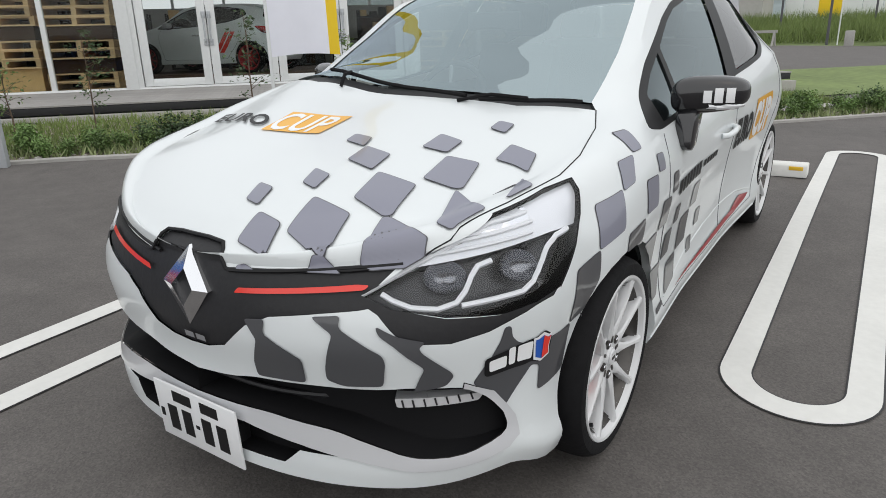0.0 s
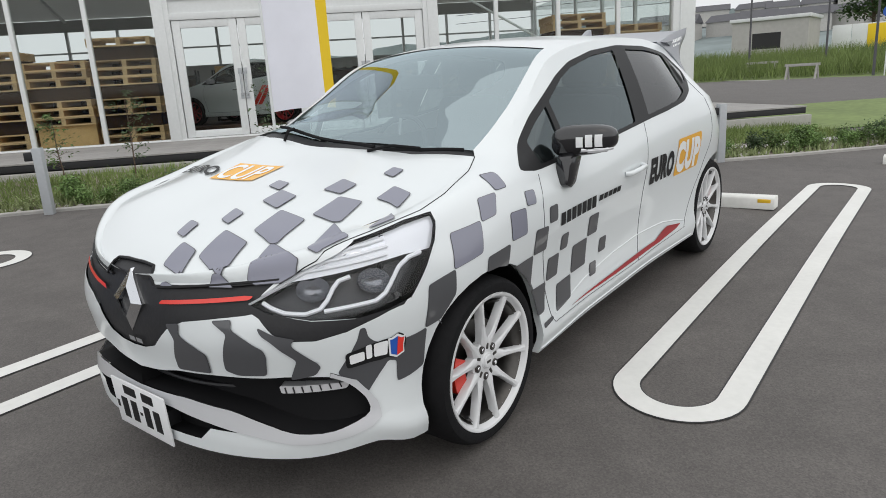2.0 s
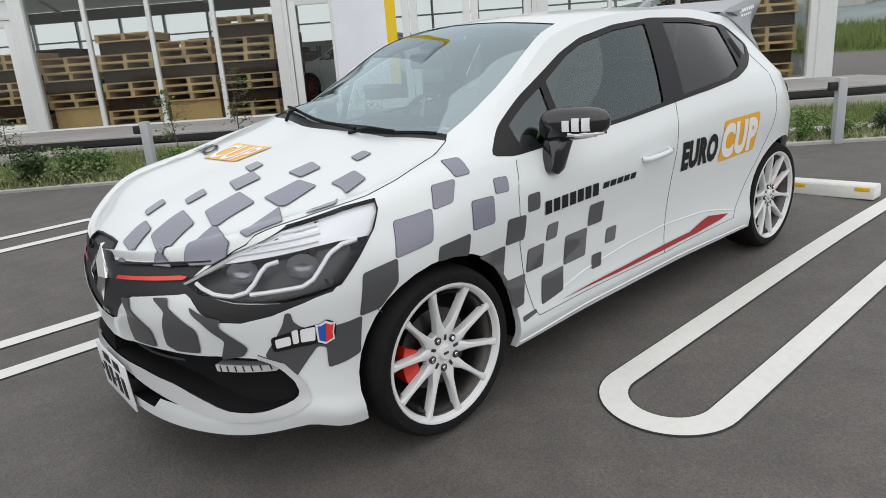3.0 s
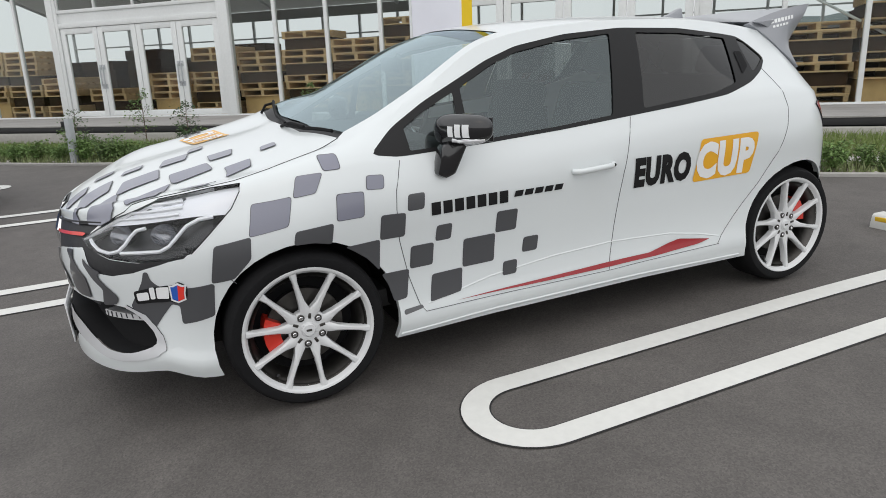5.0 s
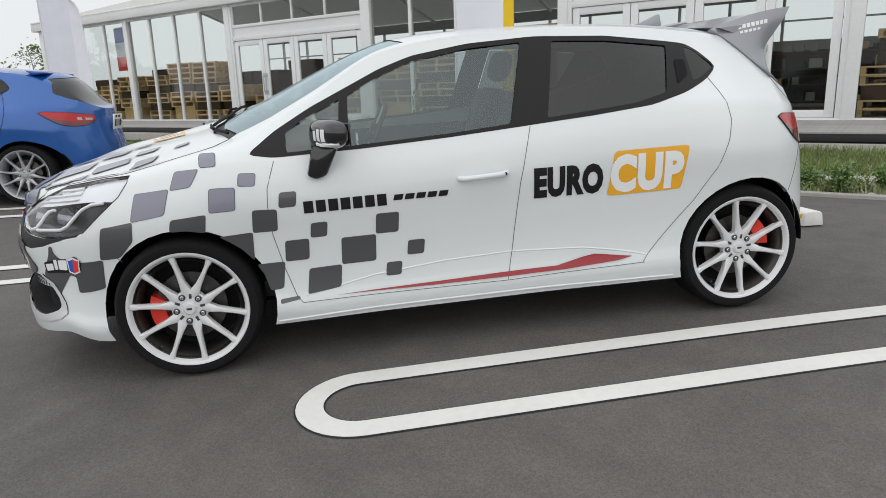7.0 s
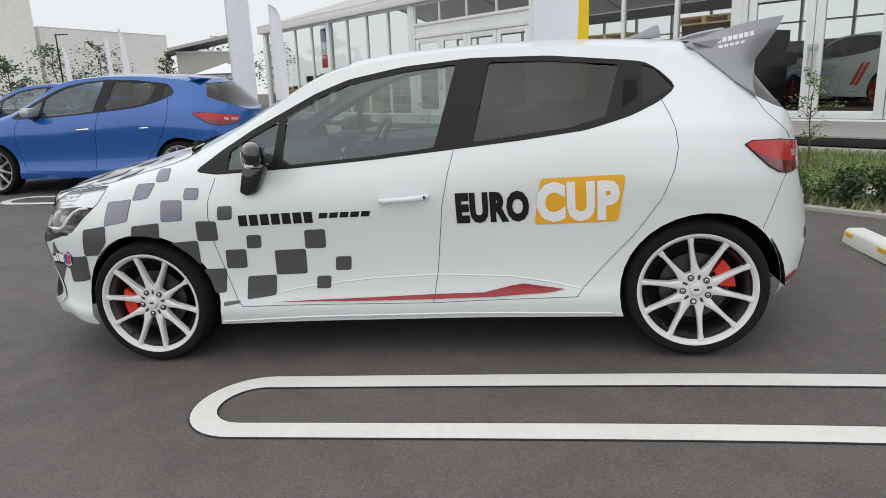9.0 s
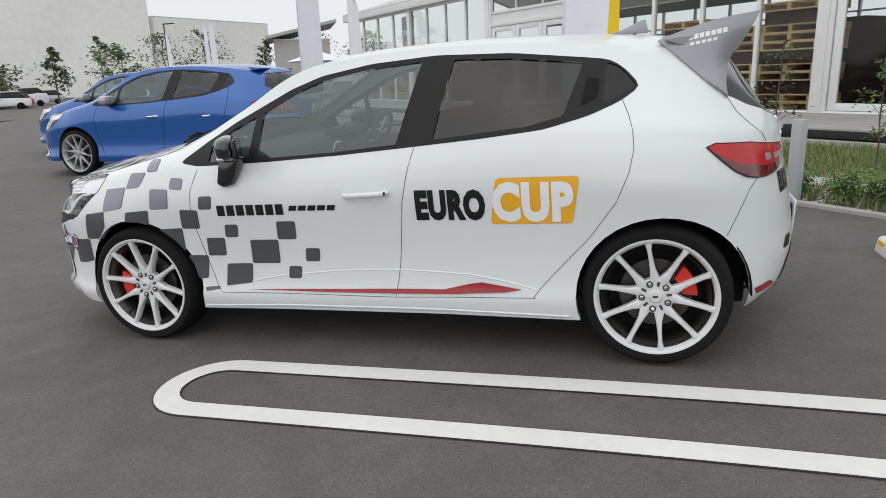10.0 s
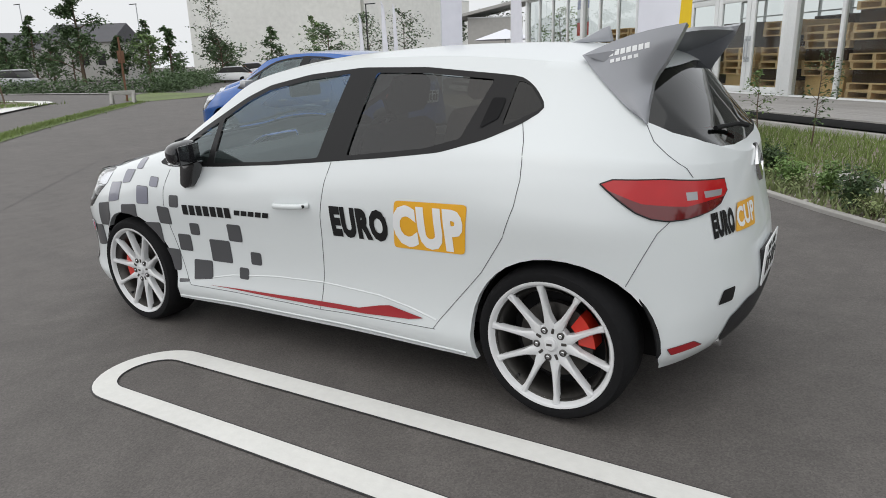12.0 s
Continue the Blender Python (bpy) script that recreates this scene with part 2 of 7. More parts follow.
def add_tube(bm, pts, r, seg=8, r2=None, caps=True):
    """A round bar along points, tapering from r to r2."""
    pts = [Vector(p) for p in pts]
    r2 = r if r2 is None else r2
    rings = []
    for i, p in enumerate(pts):
        d = (pts[min(i + 1, len(pts) - 1)] - pts[max(i - 1, 0)]).normalized()
        a = d.cross(Vector((0, 0, 1)) if abs(d.z) < 0.9 else Vector((1, 0, 0))).normalized()
        b = d.cross(a)
        rr = r + (r2 - r) * i / max(1, len(pts) - 1)
        rings.append([bm.verts.new(p + rr * (math.cos(t) * a + math.sin(t) * b)) for t in [2 * math.pi * k / seg for k in range(seg)]])
    for u, v in zip(rings, rings[1:]):
        for k in range(seg):
            bm.faces.new((u[k], u[(k + 1) % seg], v[(k + 1) % seg], v[k]))
    if caps:
        bm.faces.new(rings[0][::-1])
        bm.faces.new(rings[-1])
    return bm


def tube(pts, r, seg=8, r2=None):
    return add_tube(bmesh.new(), pts, r, seg, r2)


def add_prism(bm, poly, axis, a, b):
    """A polygon of (u, v) pushed from a to b along axis ('x': u=y v=z, 'y': u=x v=z, 'z': u=x v=y)."""
    def at(u, v, w):
        return (w, u, v) if axis == "x" else (u, w, v) if axis == "y" else (u, v, w)
    lo = [bm.verts.new(at(u, v, a)) for u, v in poly]
    hi = [bm.verts.new(at(u, v, b)) for u, v in poly]
    n = len(poly)
    bm.faces.new(lo)
    bm.faces.new(hi[::-1])
    for i in range(n):
        bm.faces.new((lo[i], hi[i], hi[(i + 1) % n], lo[(i + 1) % n]))
    bmesh.ops.recalc_face_normals(bm, faces=bm.faces[:])
    return bm


def prism(poly, axis, a, b, bevel=0.0):
    bm = add_prism(bmesh.new(), poly, axis, a, b)
    if bevel:
        bmesh.ops.bevel(bm, geom=bm.edges[:], offset=bevel, segments=2, affect="EDGES", profile=0.5)
    return bm


def add_lathe(bm, profile, seg=48, axis="y"):
    """A profile of (radius, along) turned about an axis through the origin."""
    rings = []
    for r, w in profile:
        ring = []
        for k in range(seg):
            t = 2 * math.pi * k / seg
            c, s = r * math.cos(t), r * math.sin(t)
            ring.append(bm.verts.new((c, w, s) if axis == "y" else (c, s, w)))
        rings.append(ring)
    for u, v in zip(rings, rings[1:]):
        for k in range(seg):
            bm.faces.new((u[k], u[(k + 1) % seg], v[(k + 1) % seg], v[k]))
    bmesh.ops.recalc_face_normals(bm, faces=bm.faces[:])
    return bm


def knots(pairs):
    """A smooth monotone curve through (x, value) pairs."""
    xs = np.array([p[0] for p in pairs], float)
    ys = np.array([p[1] for p in pairs], float)
    h, d = np.diff(xs), np.diff(ys) / np.diff(xs)
    m = np.zeros(len(xs))
    for i in range(1, len(xs) - 1):
        if d[i - 1] * d[i] > 0:
            w1, w2 = 2 * h[i] + h[i - 1], h[i] + 2 * h[i - 1]
            m[i] = (w1 + w2) / (w1 / d[i - 1] + w2 / d[i])
    m[0], m[-1] = d[0], d[-1]

    def f(x):
        x = min(max(x, xs[0]), xs[-1])
        i = min(int(np.searchsorted(xs, x, side="right")) - 1, len(h) - 1)
        t = (x - xs[i]) / h[i]
        return float((1 + 2 * t) * (1 - t) ** 2 * ys[i] + t * (1 - t) ** 2 * h[i] * m[i] + t * t * (3 - 2 * t) * ys[i + 1] + t * t * (t - 1) * h[i] * m[i + 1])
    return f


def rounded(poly, r=0.02, seg=3):
    """The polygon with its corners rounded."""
    out, n = [], len(poly)
    for i in range(n):
        p, a, b = Vector(poly[i]), Vector(poly[i - 1]), Vector(poly[(i + 1) % n])
        k = min(r, (a - p).length * 0.45, (b - p).length * 0.45)
        u, v = p + (a - p).normalized() * k, p + (b - p).normalized() * k
        for j in range(seg + 1):
            t = j / seg
            q = u * (1 - t) ** 2 + p * 2 * t * (1 - t) + v * t * t
            out.append((q.x, q.y))
    return out


def inside(poly, x, y):
    hit = False
    for i in range(len(poly)):
        (x1, y1), (x2, y2) = poly[i - 1], poly[i]
        if (y1 > y) != (y2 > y) and x < (x2 - x1) * (y - y1) / (y2 - y1) + x1:
            hit = not hit
    return hit


# ---- the hatchback's body surface ----
# x runs from the front axle (0) to the rear axle (2.589), y across (left side negative), z up.
BOTTOM = knots([(-0.9, 0.205), (-0.3, 0.195), (0.5, 0.195), (2.2, 0.20), (2.9, 0.215), (3.25, 0.25)])
SHOULDER = knots([(-0.9, 0.70), (-0.7, 0.735), (-0.45, 0.775), (-0.2, 0.81), (0.0, 0.85), (0.3, 0.91), (0.8, 0.918), (1.5, 0.97), (2.1, 1.015), (2.5, 1.02), (2.8, 0.99), (3.16, 0.93)])
WIDTH = knots([(-0.9, 0.79), (-0.28, 0.80), (0.0, 0.832), (0.35, 0.83), (0.9, 0.812), (1.5, 0.812), (2.1, 0.835), (2.55, 0.855), (2.7, 0.852), (3.3, 0.85)])
SECTION = knots([(0, -0.022), (0.1, -0.004), (0.2, -0.018), (0.34, -0.024), (0.55, -0.014), (0.74, 0.0), (0.87, -0.010), (1.0, -0.045)])
NOSE = knots([(0.18, -0.93), (0.25, -0.93), (0.36, -0.92), (0.5, -0.90), (0.62, -0.885), (0.70, -0.865), (0.76, -0.84)])
TAIL = knots([(0.2, 3.10), (0.3, 3.19), (0.45, 3.22), (0.6, 3.205), (0.75, 3.175), (0.93, 3.15)])
RAIL_Y = knots([(-0.9, 0.50), (-0.5, 0.56), (-0.2, 0.635), (0.0, 0.655), (0.24, 0.655), (0.6, 0.625), (0.944, 0.572), (1.3, 0.56), (2.0, 0.55), (2.4, 0.515), (2.75, 0.475), (3.16, 0.44)])
RAIL_Z = knots([(-0.9, 0.71), (-0.6, 0.80), (-0.28, 0.855), (0.0, 0.92), (0.24, 0.985), (0.6, 1.155), (0.944, 1.335), (1.2, 1.378), (1.6, 1.398), (2.0, 1.388), (2.4, 1.35), (2.7, 1.295), (2.85, 1.21), (3.0, 1.07), (3.16, 0.935)])
CROWN = knots([(-0.9, 0.70), (-0.85, 0.735), (-0.75, 0.80), (-0.5, 0.875), (-0.2, 0.94), (0.05, 0.995), (0.3, 1.115), (0.6, 1.255), (0.85, 1.36), (1.0, 1.402), (1.3, 1.428), (1.7, 1.435), (2.1, 1.423), (2.5, 1.392), (2.8, 1.345), (2.9, 1.29), (3.0, 1.15), (3.1, 0.99), (3.16, 0.94)])
X0, X1 = -0.28, 2.5
CY = 0.02
NOSE_P = knots([(0.2, 2.5), (0.45, 2.4), (0.6, 2.25), (0.75, 1.95), (1.0, 1.9)])
TAIL_P = knots([(0.2, 2.5), (0.6, 2.4), (0.95, 2.3)])


def half_width(x, w):
    lean = min(max((x - 2.0) / 0.6, 0), 1) ** 2 * 0.035 * max(0, w - 0.7) / 0.3
    return WIDTH(x) + SECTION(w) - lean


def body_half():
    """The left half of the outer skin as one bmesh, with no openings yet."""
    cols = [("n", t) for t in np.linspace(0, 1, 26)[:-1]] + [("m", x) for x in np.linspace(X0, X1, 84)] + [("t", t) for t in np.linspace(1, 0, 30)[1:]]
    low = np.linspace(0, 1, 30)
    bow = knots([(-0.9, 0.02), (-0.2, 0.03), (0.2, 0.02), (0.5, 0.008), (2.0, 0.01), (2.5, -0.006), (3.1, 0.0)])
    bm = bmesh.new()
    grid = []
    for kind, u in cols:
        line = []
        for w in low:
            if kind == "m":
                z = BOTTOM(u) + (SHOULDER(u) - BOTTOM(u)) * w
                line.append((u, half_width(u, w), z))
                continue
            ang = u * math.pi / 2
            x = (X0, X1)[kind == "t"]
            for _ in range(4):
                z = BOTTOM(x) + (SHOULDER(x) - BOTTOM(x)) * w
                p = 2 / (NOSE_P(z) if kind == "n" else TAIL_P(z))
                c, s = max(math.cos(ang), 0.0) ** p, math.sin(ang) ** p
                end = NOSE(z) if kind == "n" else TAIL(z)
                x = X0 + (end - X0) * c if kind == "n" else X1 + (end - X1) * c
            line.append((x, half_width((X0, X1)[kind == "t"], w) * s, z))
        xs, ys, zs = line[-1]
        yr = min(RAIL_Y(xs), 0.86 * ys)
        zr = max(RAIL_Z(xs), zs)
        zc = max(CROWN(xs), zr)
        side = Vector((ys - yr, zr - zs))
        out = Vector((side.y, side.x)).normalized() if side.length > 1e-4 else Vector((0, 0))
        for v in np.linspace(0, 1, 13)[1:]:
            b = bow(xs) * 4 * v * (1 - v)
            line.append((xs, ys - side.x * v + out.x * b, zs + side.y * v + out.y * b))
        for v in np.linspace(0, 1, 17)[1:]:
            y = yr * (1 - v)
            line.append((xs, y, zr + (zc - zr) * (1 - (1 - v) ** 2.1)))
        grid.append([bm.verts.new((x, CY - y * 1.024, z)) for x, y, z in line])
    for a, b in zip(grid, grid[1:]):
        for i in range(len(a) - 1):
            bm.faces.new((a[i], b[i], b[i + 1], a[i + 1]))
    bmesh.ops.remove_doubles(bm, verts=bm.verts[:], dist=0.0004)
    bmesh.ops.dissolve_degenerate(bm, edges=bm.edges[:], dist=0.0003)
    bmesh.ops.recalc_face_normals(bm, faces=bm.faces[:])
    mid = max(bm.faces, key=lambda f: -f.calc_center_median().y)
    if mid.normal.y > 0:
        bmesh.ops.reverse_faces(bm, faces=bm.faces[:])
    return bm


def ramp(x, a, b):
    """0 at a, 1 at b, smooth between."""
    t = min(max((x - a) / (b - a), 0.0), 1.0)
    return t * t * (3 - 2 * t)


def mirrored(bm):
    """The bmesh joined with its own mirror image across y = 0."""
    r = bmesh.ops.duplicate(bm, geom=bm.faces[:] + bm.edges[:] + bm.verts[:])
    vs = [g for g in r["geom"] if isinstance(g, bmesh.types.BMVert)]
    for v in vs:
        v.co.y = 2 * CY - v.co.y
    bmesh.ops.reverse_faces(bm, faces=[g for g in r["geom"] if isinstance(g, bmesh.types.BMFace)])
    bmesh.ops.remove_doubles(bm, verts=bm.verts[:], dist=0.0006)
    return bm


def on_plane(co, axes):
    return (co[axes[0]], co[axes[1]])


def cut(bm, poly, axes, ok):
    """Cut the skin along the outline of a polygon drawn in the plane of two axes."""
    n = len(poly)
    for i in range(n):
        a, b = poly[i], poly[(i + 1) % n]
        if abs(a[0] - b[0]) + abs(a[1] - b[1]) < 1e-6:
            continue
        lo = [min(a[k], b[k]) - 0.012 for k in (0, 1)]
        hi = [max(a[k], b[k]) + 0.012 for k in (0, 1)]
        faces = []
        for f in bm.faces:
            vs = [on_plane(v.co, axes) for v in f.verts]
            if max(v[0] for v in vs) < lo[0] or min(v[0] for v in vs) > hi[0] or max(v[1] for v in vs) < lo[1] or min(v[1] for v in vs) > hi[1]:
                continue
            if ok(f.calc_center_median(), f.normal):
                faces.append(f)
        co, no = [0.0] * 3, [0.0] * 3
        co[axes[0]], co[axes[1]] = a
        no[axes[0]], no[axes[1]] = b[1] - a[1], a[0] - b[0]
        geom = faces + list({e for f in faces for e in f.edges}) + list({v for f in faces for v in f.verts})
        if geom:
            bmesh.ops.bisect_plane(bm, geom=geom, dist=1e-5, plane_co=co, plane_no=no)


def taken(bm, chosen):
    """A copy of the skin that keeps only the chosen faces (by index)."""
    out = bm.copy()
    out.faces.ensure_lookup_table()
    bmesh.ops.delete(out, geom=[f for f in out.faces if f.index not in chosen], context="FACES")
    return out


def inset_along(bm, d):
    bm.normal_update()
    for v in bm.verts:
        v.co += v.normal * d
    return bm


def solid(bm, d):
    """Give a sheet a thickness of d inwards."""
    bm.normal_update()
    r = bmesh.ops.extrude_face_region(bm, geom=bm.faces[:])
    for g in list(r["geom"]):
        if isinstance(g, bmesh.types.BMVert):
            near = g.co.copy()
            g.co = near - g.normal * d if g.normal.length > 0 else near
    bmesh.ops.recalc_face_normals(bm, faces=bm.faces[:])
    return bm


def recess(bm, dx):
    """Push the faces of a sheet by dx along x, with walls round them."""
    old = bm.faces[:]
    r = bmesh.ops.extrude_face_region(bm, geom=old)
    for g in r["geom"]:
        if isinstance(g, bmesh.types.BMVert):
            g.co.x += dx
    bmesh.ops.delete(bm, geom=[f for f in old if f.is_valid], context="FACES_ONLY")
    return bm


def flipped(ob, name=None):
    """A mirror twin of a part across the car's middle, with its own mesh."""
    bm = bmesh.new()
    bm.from_mesh(ob.data)
    for v in bm.verts:
        v.co.y = 2 * CY - v.co.y
    bmesh.ops.reverse_faces(bm, faces=bm.faces[:])
    twin = part(name or ob.name.split(".")[0], bm, list(ob.data.materials), ob.parent)
    if "label" in ob:
        twin["label"] = ob["label"]
    return twin


SLANT = math.sqrt(0.5)


def ray_on(skin, u, v, axes):
    """Where the line through (u, v) of a plane first meets the skin, from outside; with the normal."""
    if axes == (0, 2):
        o, d = Vector((u, -3, v)), Vector((0, 1, 0))
    elif axes == (1, 2):
        o, d = Vector((-4, u, v)), Vector((1, 0, 0))
    elif axes == (2, 1):
        o, d = Vector((7, v, u)), Vector((-1, 0, 0))
    elif axes == (3, 1):
        o, d = Vector((u * SLANT - 3, v, u * SLANT + 3)), Vector((SLANT, 0, -SLANT))
    else:
        o, d = Vector((u, v, 4)), Vector((0, 0, -1))
    hit = skin.ray_cast(o, d)
    if hit[0] is None:
        near = skin.find_nearest(o + d * 3)
        return near[0], near[1]
    n = hit[1] if hit[1].dot(d) < 0 else -hit[1]
    return hit[0], n


def flat_poly(polys):
    bm = bmesh.new()
    for poly in polys:
        bm.faces.new([bm.verts.new((u, v, 0)) for u, v in poly])
    return bm


def laid(skin, bm, axes, off, step=0.02):
    """Lay a flat drawing (in its own x, y) onto the skin, off metres proud of it."""
    xs = [v.co.x for v in bm.verts]
    ys = [v.co.y for v in bm.verts]
    for k, lo, hi in ((0, min(xs), max(xs)), (1, min(ys), max(ys))):
        for i in range(1, int((hi - lo) / step) + 1):
            co, no = [0, 0, 0], [0, 0, 0]
            co[k], no[k] = lo + i * step, 1
            bmesh.ops.bisect_plane(bm, geom=bm.verts[:] + bm.edges[:] + bm.faces[:], dist=1e-6, plane_co=co, plane_no=no)
    bmesh.ops.triangulate(bm, faces=[f for f in bm.faces if len(f.verts) > 4])
    for v in bm.verts:
        p, n = ray_on(skin, v.co.x, v.co.y, axes)
        v.co = p + n * off
    bm.normal_update()
    for f in bm.faces:
        want = Vector((-1, 0, 1)) if axes == (3, 1) else ray_on(skin, *on_plane(f.calc_center_median(), axes), axes)[1]
        if f.normal.dot(want) < 0:
            f.normal_flip()
    return bm


def film(skin, car, poly, axes, material, name="film_square", r=0.012, edge=True, off=None, label=""):
    off = off or (0.0025 if axes == (0, 2) else 0.005)
    poly = rounded(poly, r)
    if edge:
        cx, cy = sum(p[0] for p in poly) / len(poly), sum(p[1] for p in poly) / len(poly)
        size = max(max(p[0] for p in poly) - min(p[0] for p in poly), max(p[1] for p in poly) - min(p[1] for p in poly))
        k = 1 + 0.005 / size
        part("film_edge", laid(skin, flat_poly([[(cx + (u - cx) * k, cy + (v - cy) * k) for u, v in poly]]), axes, off - 0.001, 0.011 if axes != (0, 2) else 0.02), M_FEDGE, car)
    return part(name, laid(skin, flat_poly([poly]), axes, off, 0.011 if axes != (0, 2) else 0.02), material, car, label)


def seam(skin, car, pts, axes, r=0.002, material=None, name="seam", off=0.0, step=0.03):
    """A thin line along the skin through the points."""
    line = []
    for a, b in zip(pts, pts[1:]):
        n = max(1, int(math.hypot(b[0] - a[0], b[1] - a[1]) / step))
        for i in range(n):
            u, v = a[0] + (b[0] - a[0]) * i / n, a[1] + (b[1] - a[1]) * i / n
            p, q = ray_on(skin, u, v, axes)
            line.append(p + q * off)
    p, q = ray_on(skin, *pts[-1], axes)
    line.append(p + q * off)
    return part(name, tube(line, r, 6), material or M_EDGE, car)


def word(text, x0, x1, z0, z1, bold=0.0, shear=0.0):
    """Flat letters fitted into a rectangle."""
    cu = bpy.data.curves.new("letters", "FONT")
    cu.body, cu.offset, cu.shear, cu.resolution_u, cu.space_character = text, bold, shear, 3, 1.0 + 1.6 * bold
    ob = new("letters", cu)
    bpy.context.view_layer.update()
    me = bpy.data.meshes.new_from_object(ob.evaluated_get(bpy.context.evaluated_depsgraph_get()))
    bpy.data.objects.remove(ob)
    bm = bmesh.new()
    bm.from_mesh(me)
    bpy.data.meshes.remove(me)
    ax, bx = min(v.co.x for v in bm.verts), max(v.co.x for v in bm.verts)
    ay, by = min(v.co.y for v in bm.verts), max(v.co.y for v in bm.verts)
    for v in bm.verts:
        v.co = (x0 + (v.co.x - ax) / (bx - ax) * (x1 - x0), z0 + (v.co.y - ay) / (by - ay) * (z1 - z0), 0)
    bmesh.ops.remove_doubles(bm, verts=bm.verts[:], dist=1e-6)
    return bm


def bars(x0, x1, z0, z1, n, gap=0.22, slant=0.0):
    """A row of n plain bars in a rectangle."""
    w = (x1 - x0) / n
    s = slant * (z1 - z0)
    return flat_poly([[(x0 + i * w, z0), (x0 + (i + 1 - gap) * w, z0), (x0 + (i + 1 - gap) * w + s, z1), (x0 + i * w + s, z1)] for i in range(n)])


# outlines on the side of the car: (x, z)
DLO = [(0.318, 0.938), (0.435, 1.028), (0.60, 1.118), (0.744, 1.183), (0.912, 1.259), (1.067, 1.309), (1.326, 1.347), (1.64, 1.362), (1.984, 1.346), (2.304, 1.304), (2.400, 1.289), (2.462, 1.248), (2.526, 1.175), (2.445, 1.122), (2.32, 1.073), (2.134, 1.028), (1.85, 1.000), (1.55, 0.977), (1.19, 0.952), (0.82, 0.934), (0.44, 0.926)]
PANE_FRONT = [(0.765, 1.158), (0.936, 1.24), (1.065, 1.284), (1.324, 1.324), (1.572, 1.339), (1.470, 0.990), (1.17, 0.967), (0.752, 0.948)]
PANE_CORNER = [(0.485, 0.942), (0.485, 1.026), (0.6, 1.086), (0.728, 1.142), (0.704, 0.948)]
PANE_REAR = [(1.722, 1.337), (1.981, 1.323), (2.29, 1.285), (2.215, 1.078), (2.06, 1.042), (1.642, 1.004)]
PANE_QUARTER = [(2.385, 1.280), (2.44, 1.258), (2.512, 1.178), (2.43, 1.138), (2.372, 1.118)]
DOOR_EDGE = [(0.43, 0.914), (0.392, 0.804), (0.385, 0.732), (0.391, 0.604), (0.425, 0.442), (0.462, 0.317), (0.485, 0.287)]
DOOR_MID = [(1.421, 0.28), (1.452, 0.435), (1.471, 0.572), (1.494, 0.734), (1.530, 0.884), (1.558, 0.975)]
DOOR_BACK = [(2.075, 0.30), (2.105, 0.34), (2.186, 0.43), (2.322, 0.575), (2.430, 0.727), (2.482, 0.85), (2.500, 0.94), (2.495, 1.01), (2.478, 1.07), (2.452, 1.128)]
HEADLAMP = [(-0.77, 0.668), (-0.649, 0.748), (-0.488, 0.818), (-0.302, 0.852), (-0.196, 0.865), (-0.205, 0.84), (-0.24, 0.79), (-0.308, 0.733), (-0.402, 0.65), (-0.49, 0.622), (-0.578, 0.61), (-0.684, 0.618), (-0.75, 0.64)]
TAILLAMP = [(2.775, 0.927), (2.81, 0.938), (2.95, 0.924), (3.10, 0.888), (3.110, 0.845), (3.10, 0.806), (3.082, 0.792), (3.052, 0.783), (3.02, 0.780), (2.975, 0.784), (2.93, 0.798), (2.885, 0.825), (2.83, 0.874)]
# outlines on the nose: (y, z), left half
GRILLE = [(0.05, 0.750), (-0.03, 0.750), (-0.085, 0.746), (-0.098, 0.735), (-0.118, 0.696), (-0.135, 0.693), (-0.25, 0.703), (-0.403, 0.718), (-0.515, 0.728), (-0.473, 0.668), (-0.5, 0.645), (-0.46, 0.636), (-0.381, 0.625), (-0.255, 0.604), (-0.189, 0.573), (-0.112, 0.503), (-0.048, 0.484), (0.05, 0.478)]
LAMP_UNDER = [(-0.473, 0.668), (-0.541, 0.638), (-0.628, 0.616), (-0.714, 0.610), (-0.765, 0.648), (-0.785, 0.66), (-0.780, 0.632), (-0.75, 0.604), (-0.70, 0.574), (-0.64, 0.557), (-0.583, 0.561), (-0.54, 0.583), (-0.5, 0.628), (-0.48, 0.64)]
INTAKE = [(0.05, 0.405), (-0.1, 0.418), (-0.19, 0.434), (-0.352, 0.442), (-0.506, 0.443), (-0.56, 0.447), (-0.656, 0.438), (-0.691, 0.405), (-0.718, 0.35), (-0.728, 0.298), (-0.668, 0.278), (-0.57, 0.287), (-0.502, 0.314), (-0.399, 0.348), (-0.227, 0.362), (-0.1, 0.358), (0.05, 0.354)]
BLADE = [(0.05, 0.38), (-0.3, 0.385), (-0.5, 0.37), (-0.62, 0.36), (-0.645, 0.40), (-0.655, 0.45), (-0.70, 0.416), (-0.734, 0.34), (-0.746, 0.285), (-0.735, 0.262), (-0.70, 0.253), (-0.637, 0.252), (-0.565, 0.257), (-0.456, 0.281), (-0.313, 0.303), (-0.152, 0.322), (0.05, 0.326)]
SLOT = [(0.05, 0.325), (-0.152, 0.321), (-0.312, 0.302), (-0.42, 0.285), (-0.31, 0.285), (-0.265, 0.243), (0.05, 0.24)]
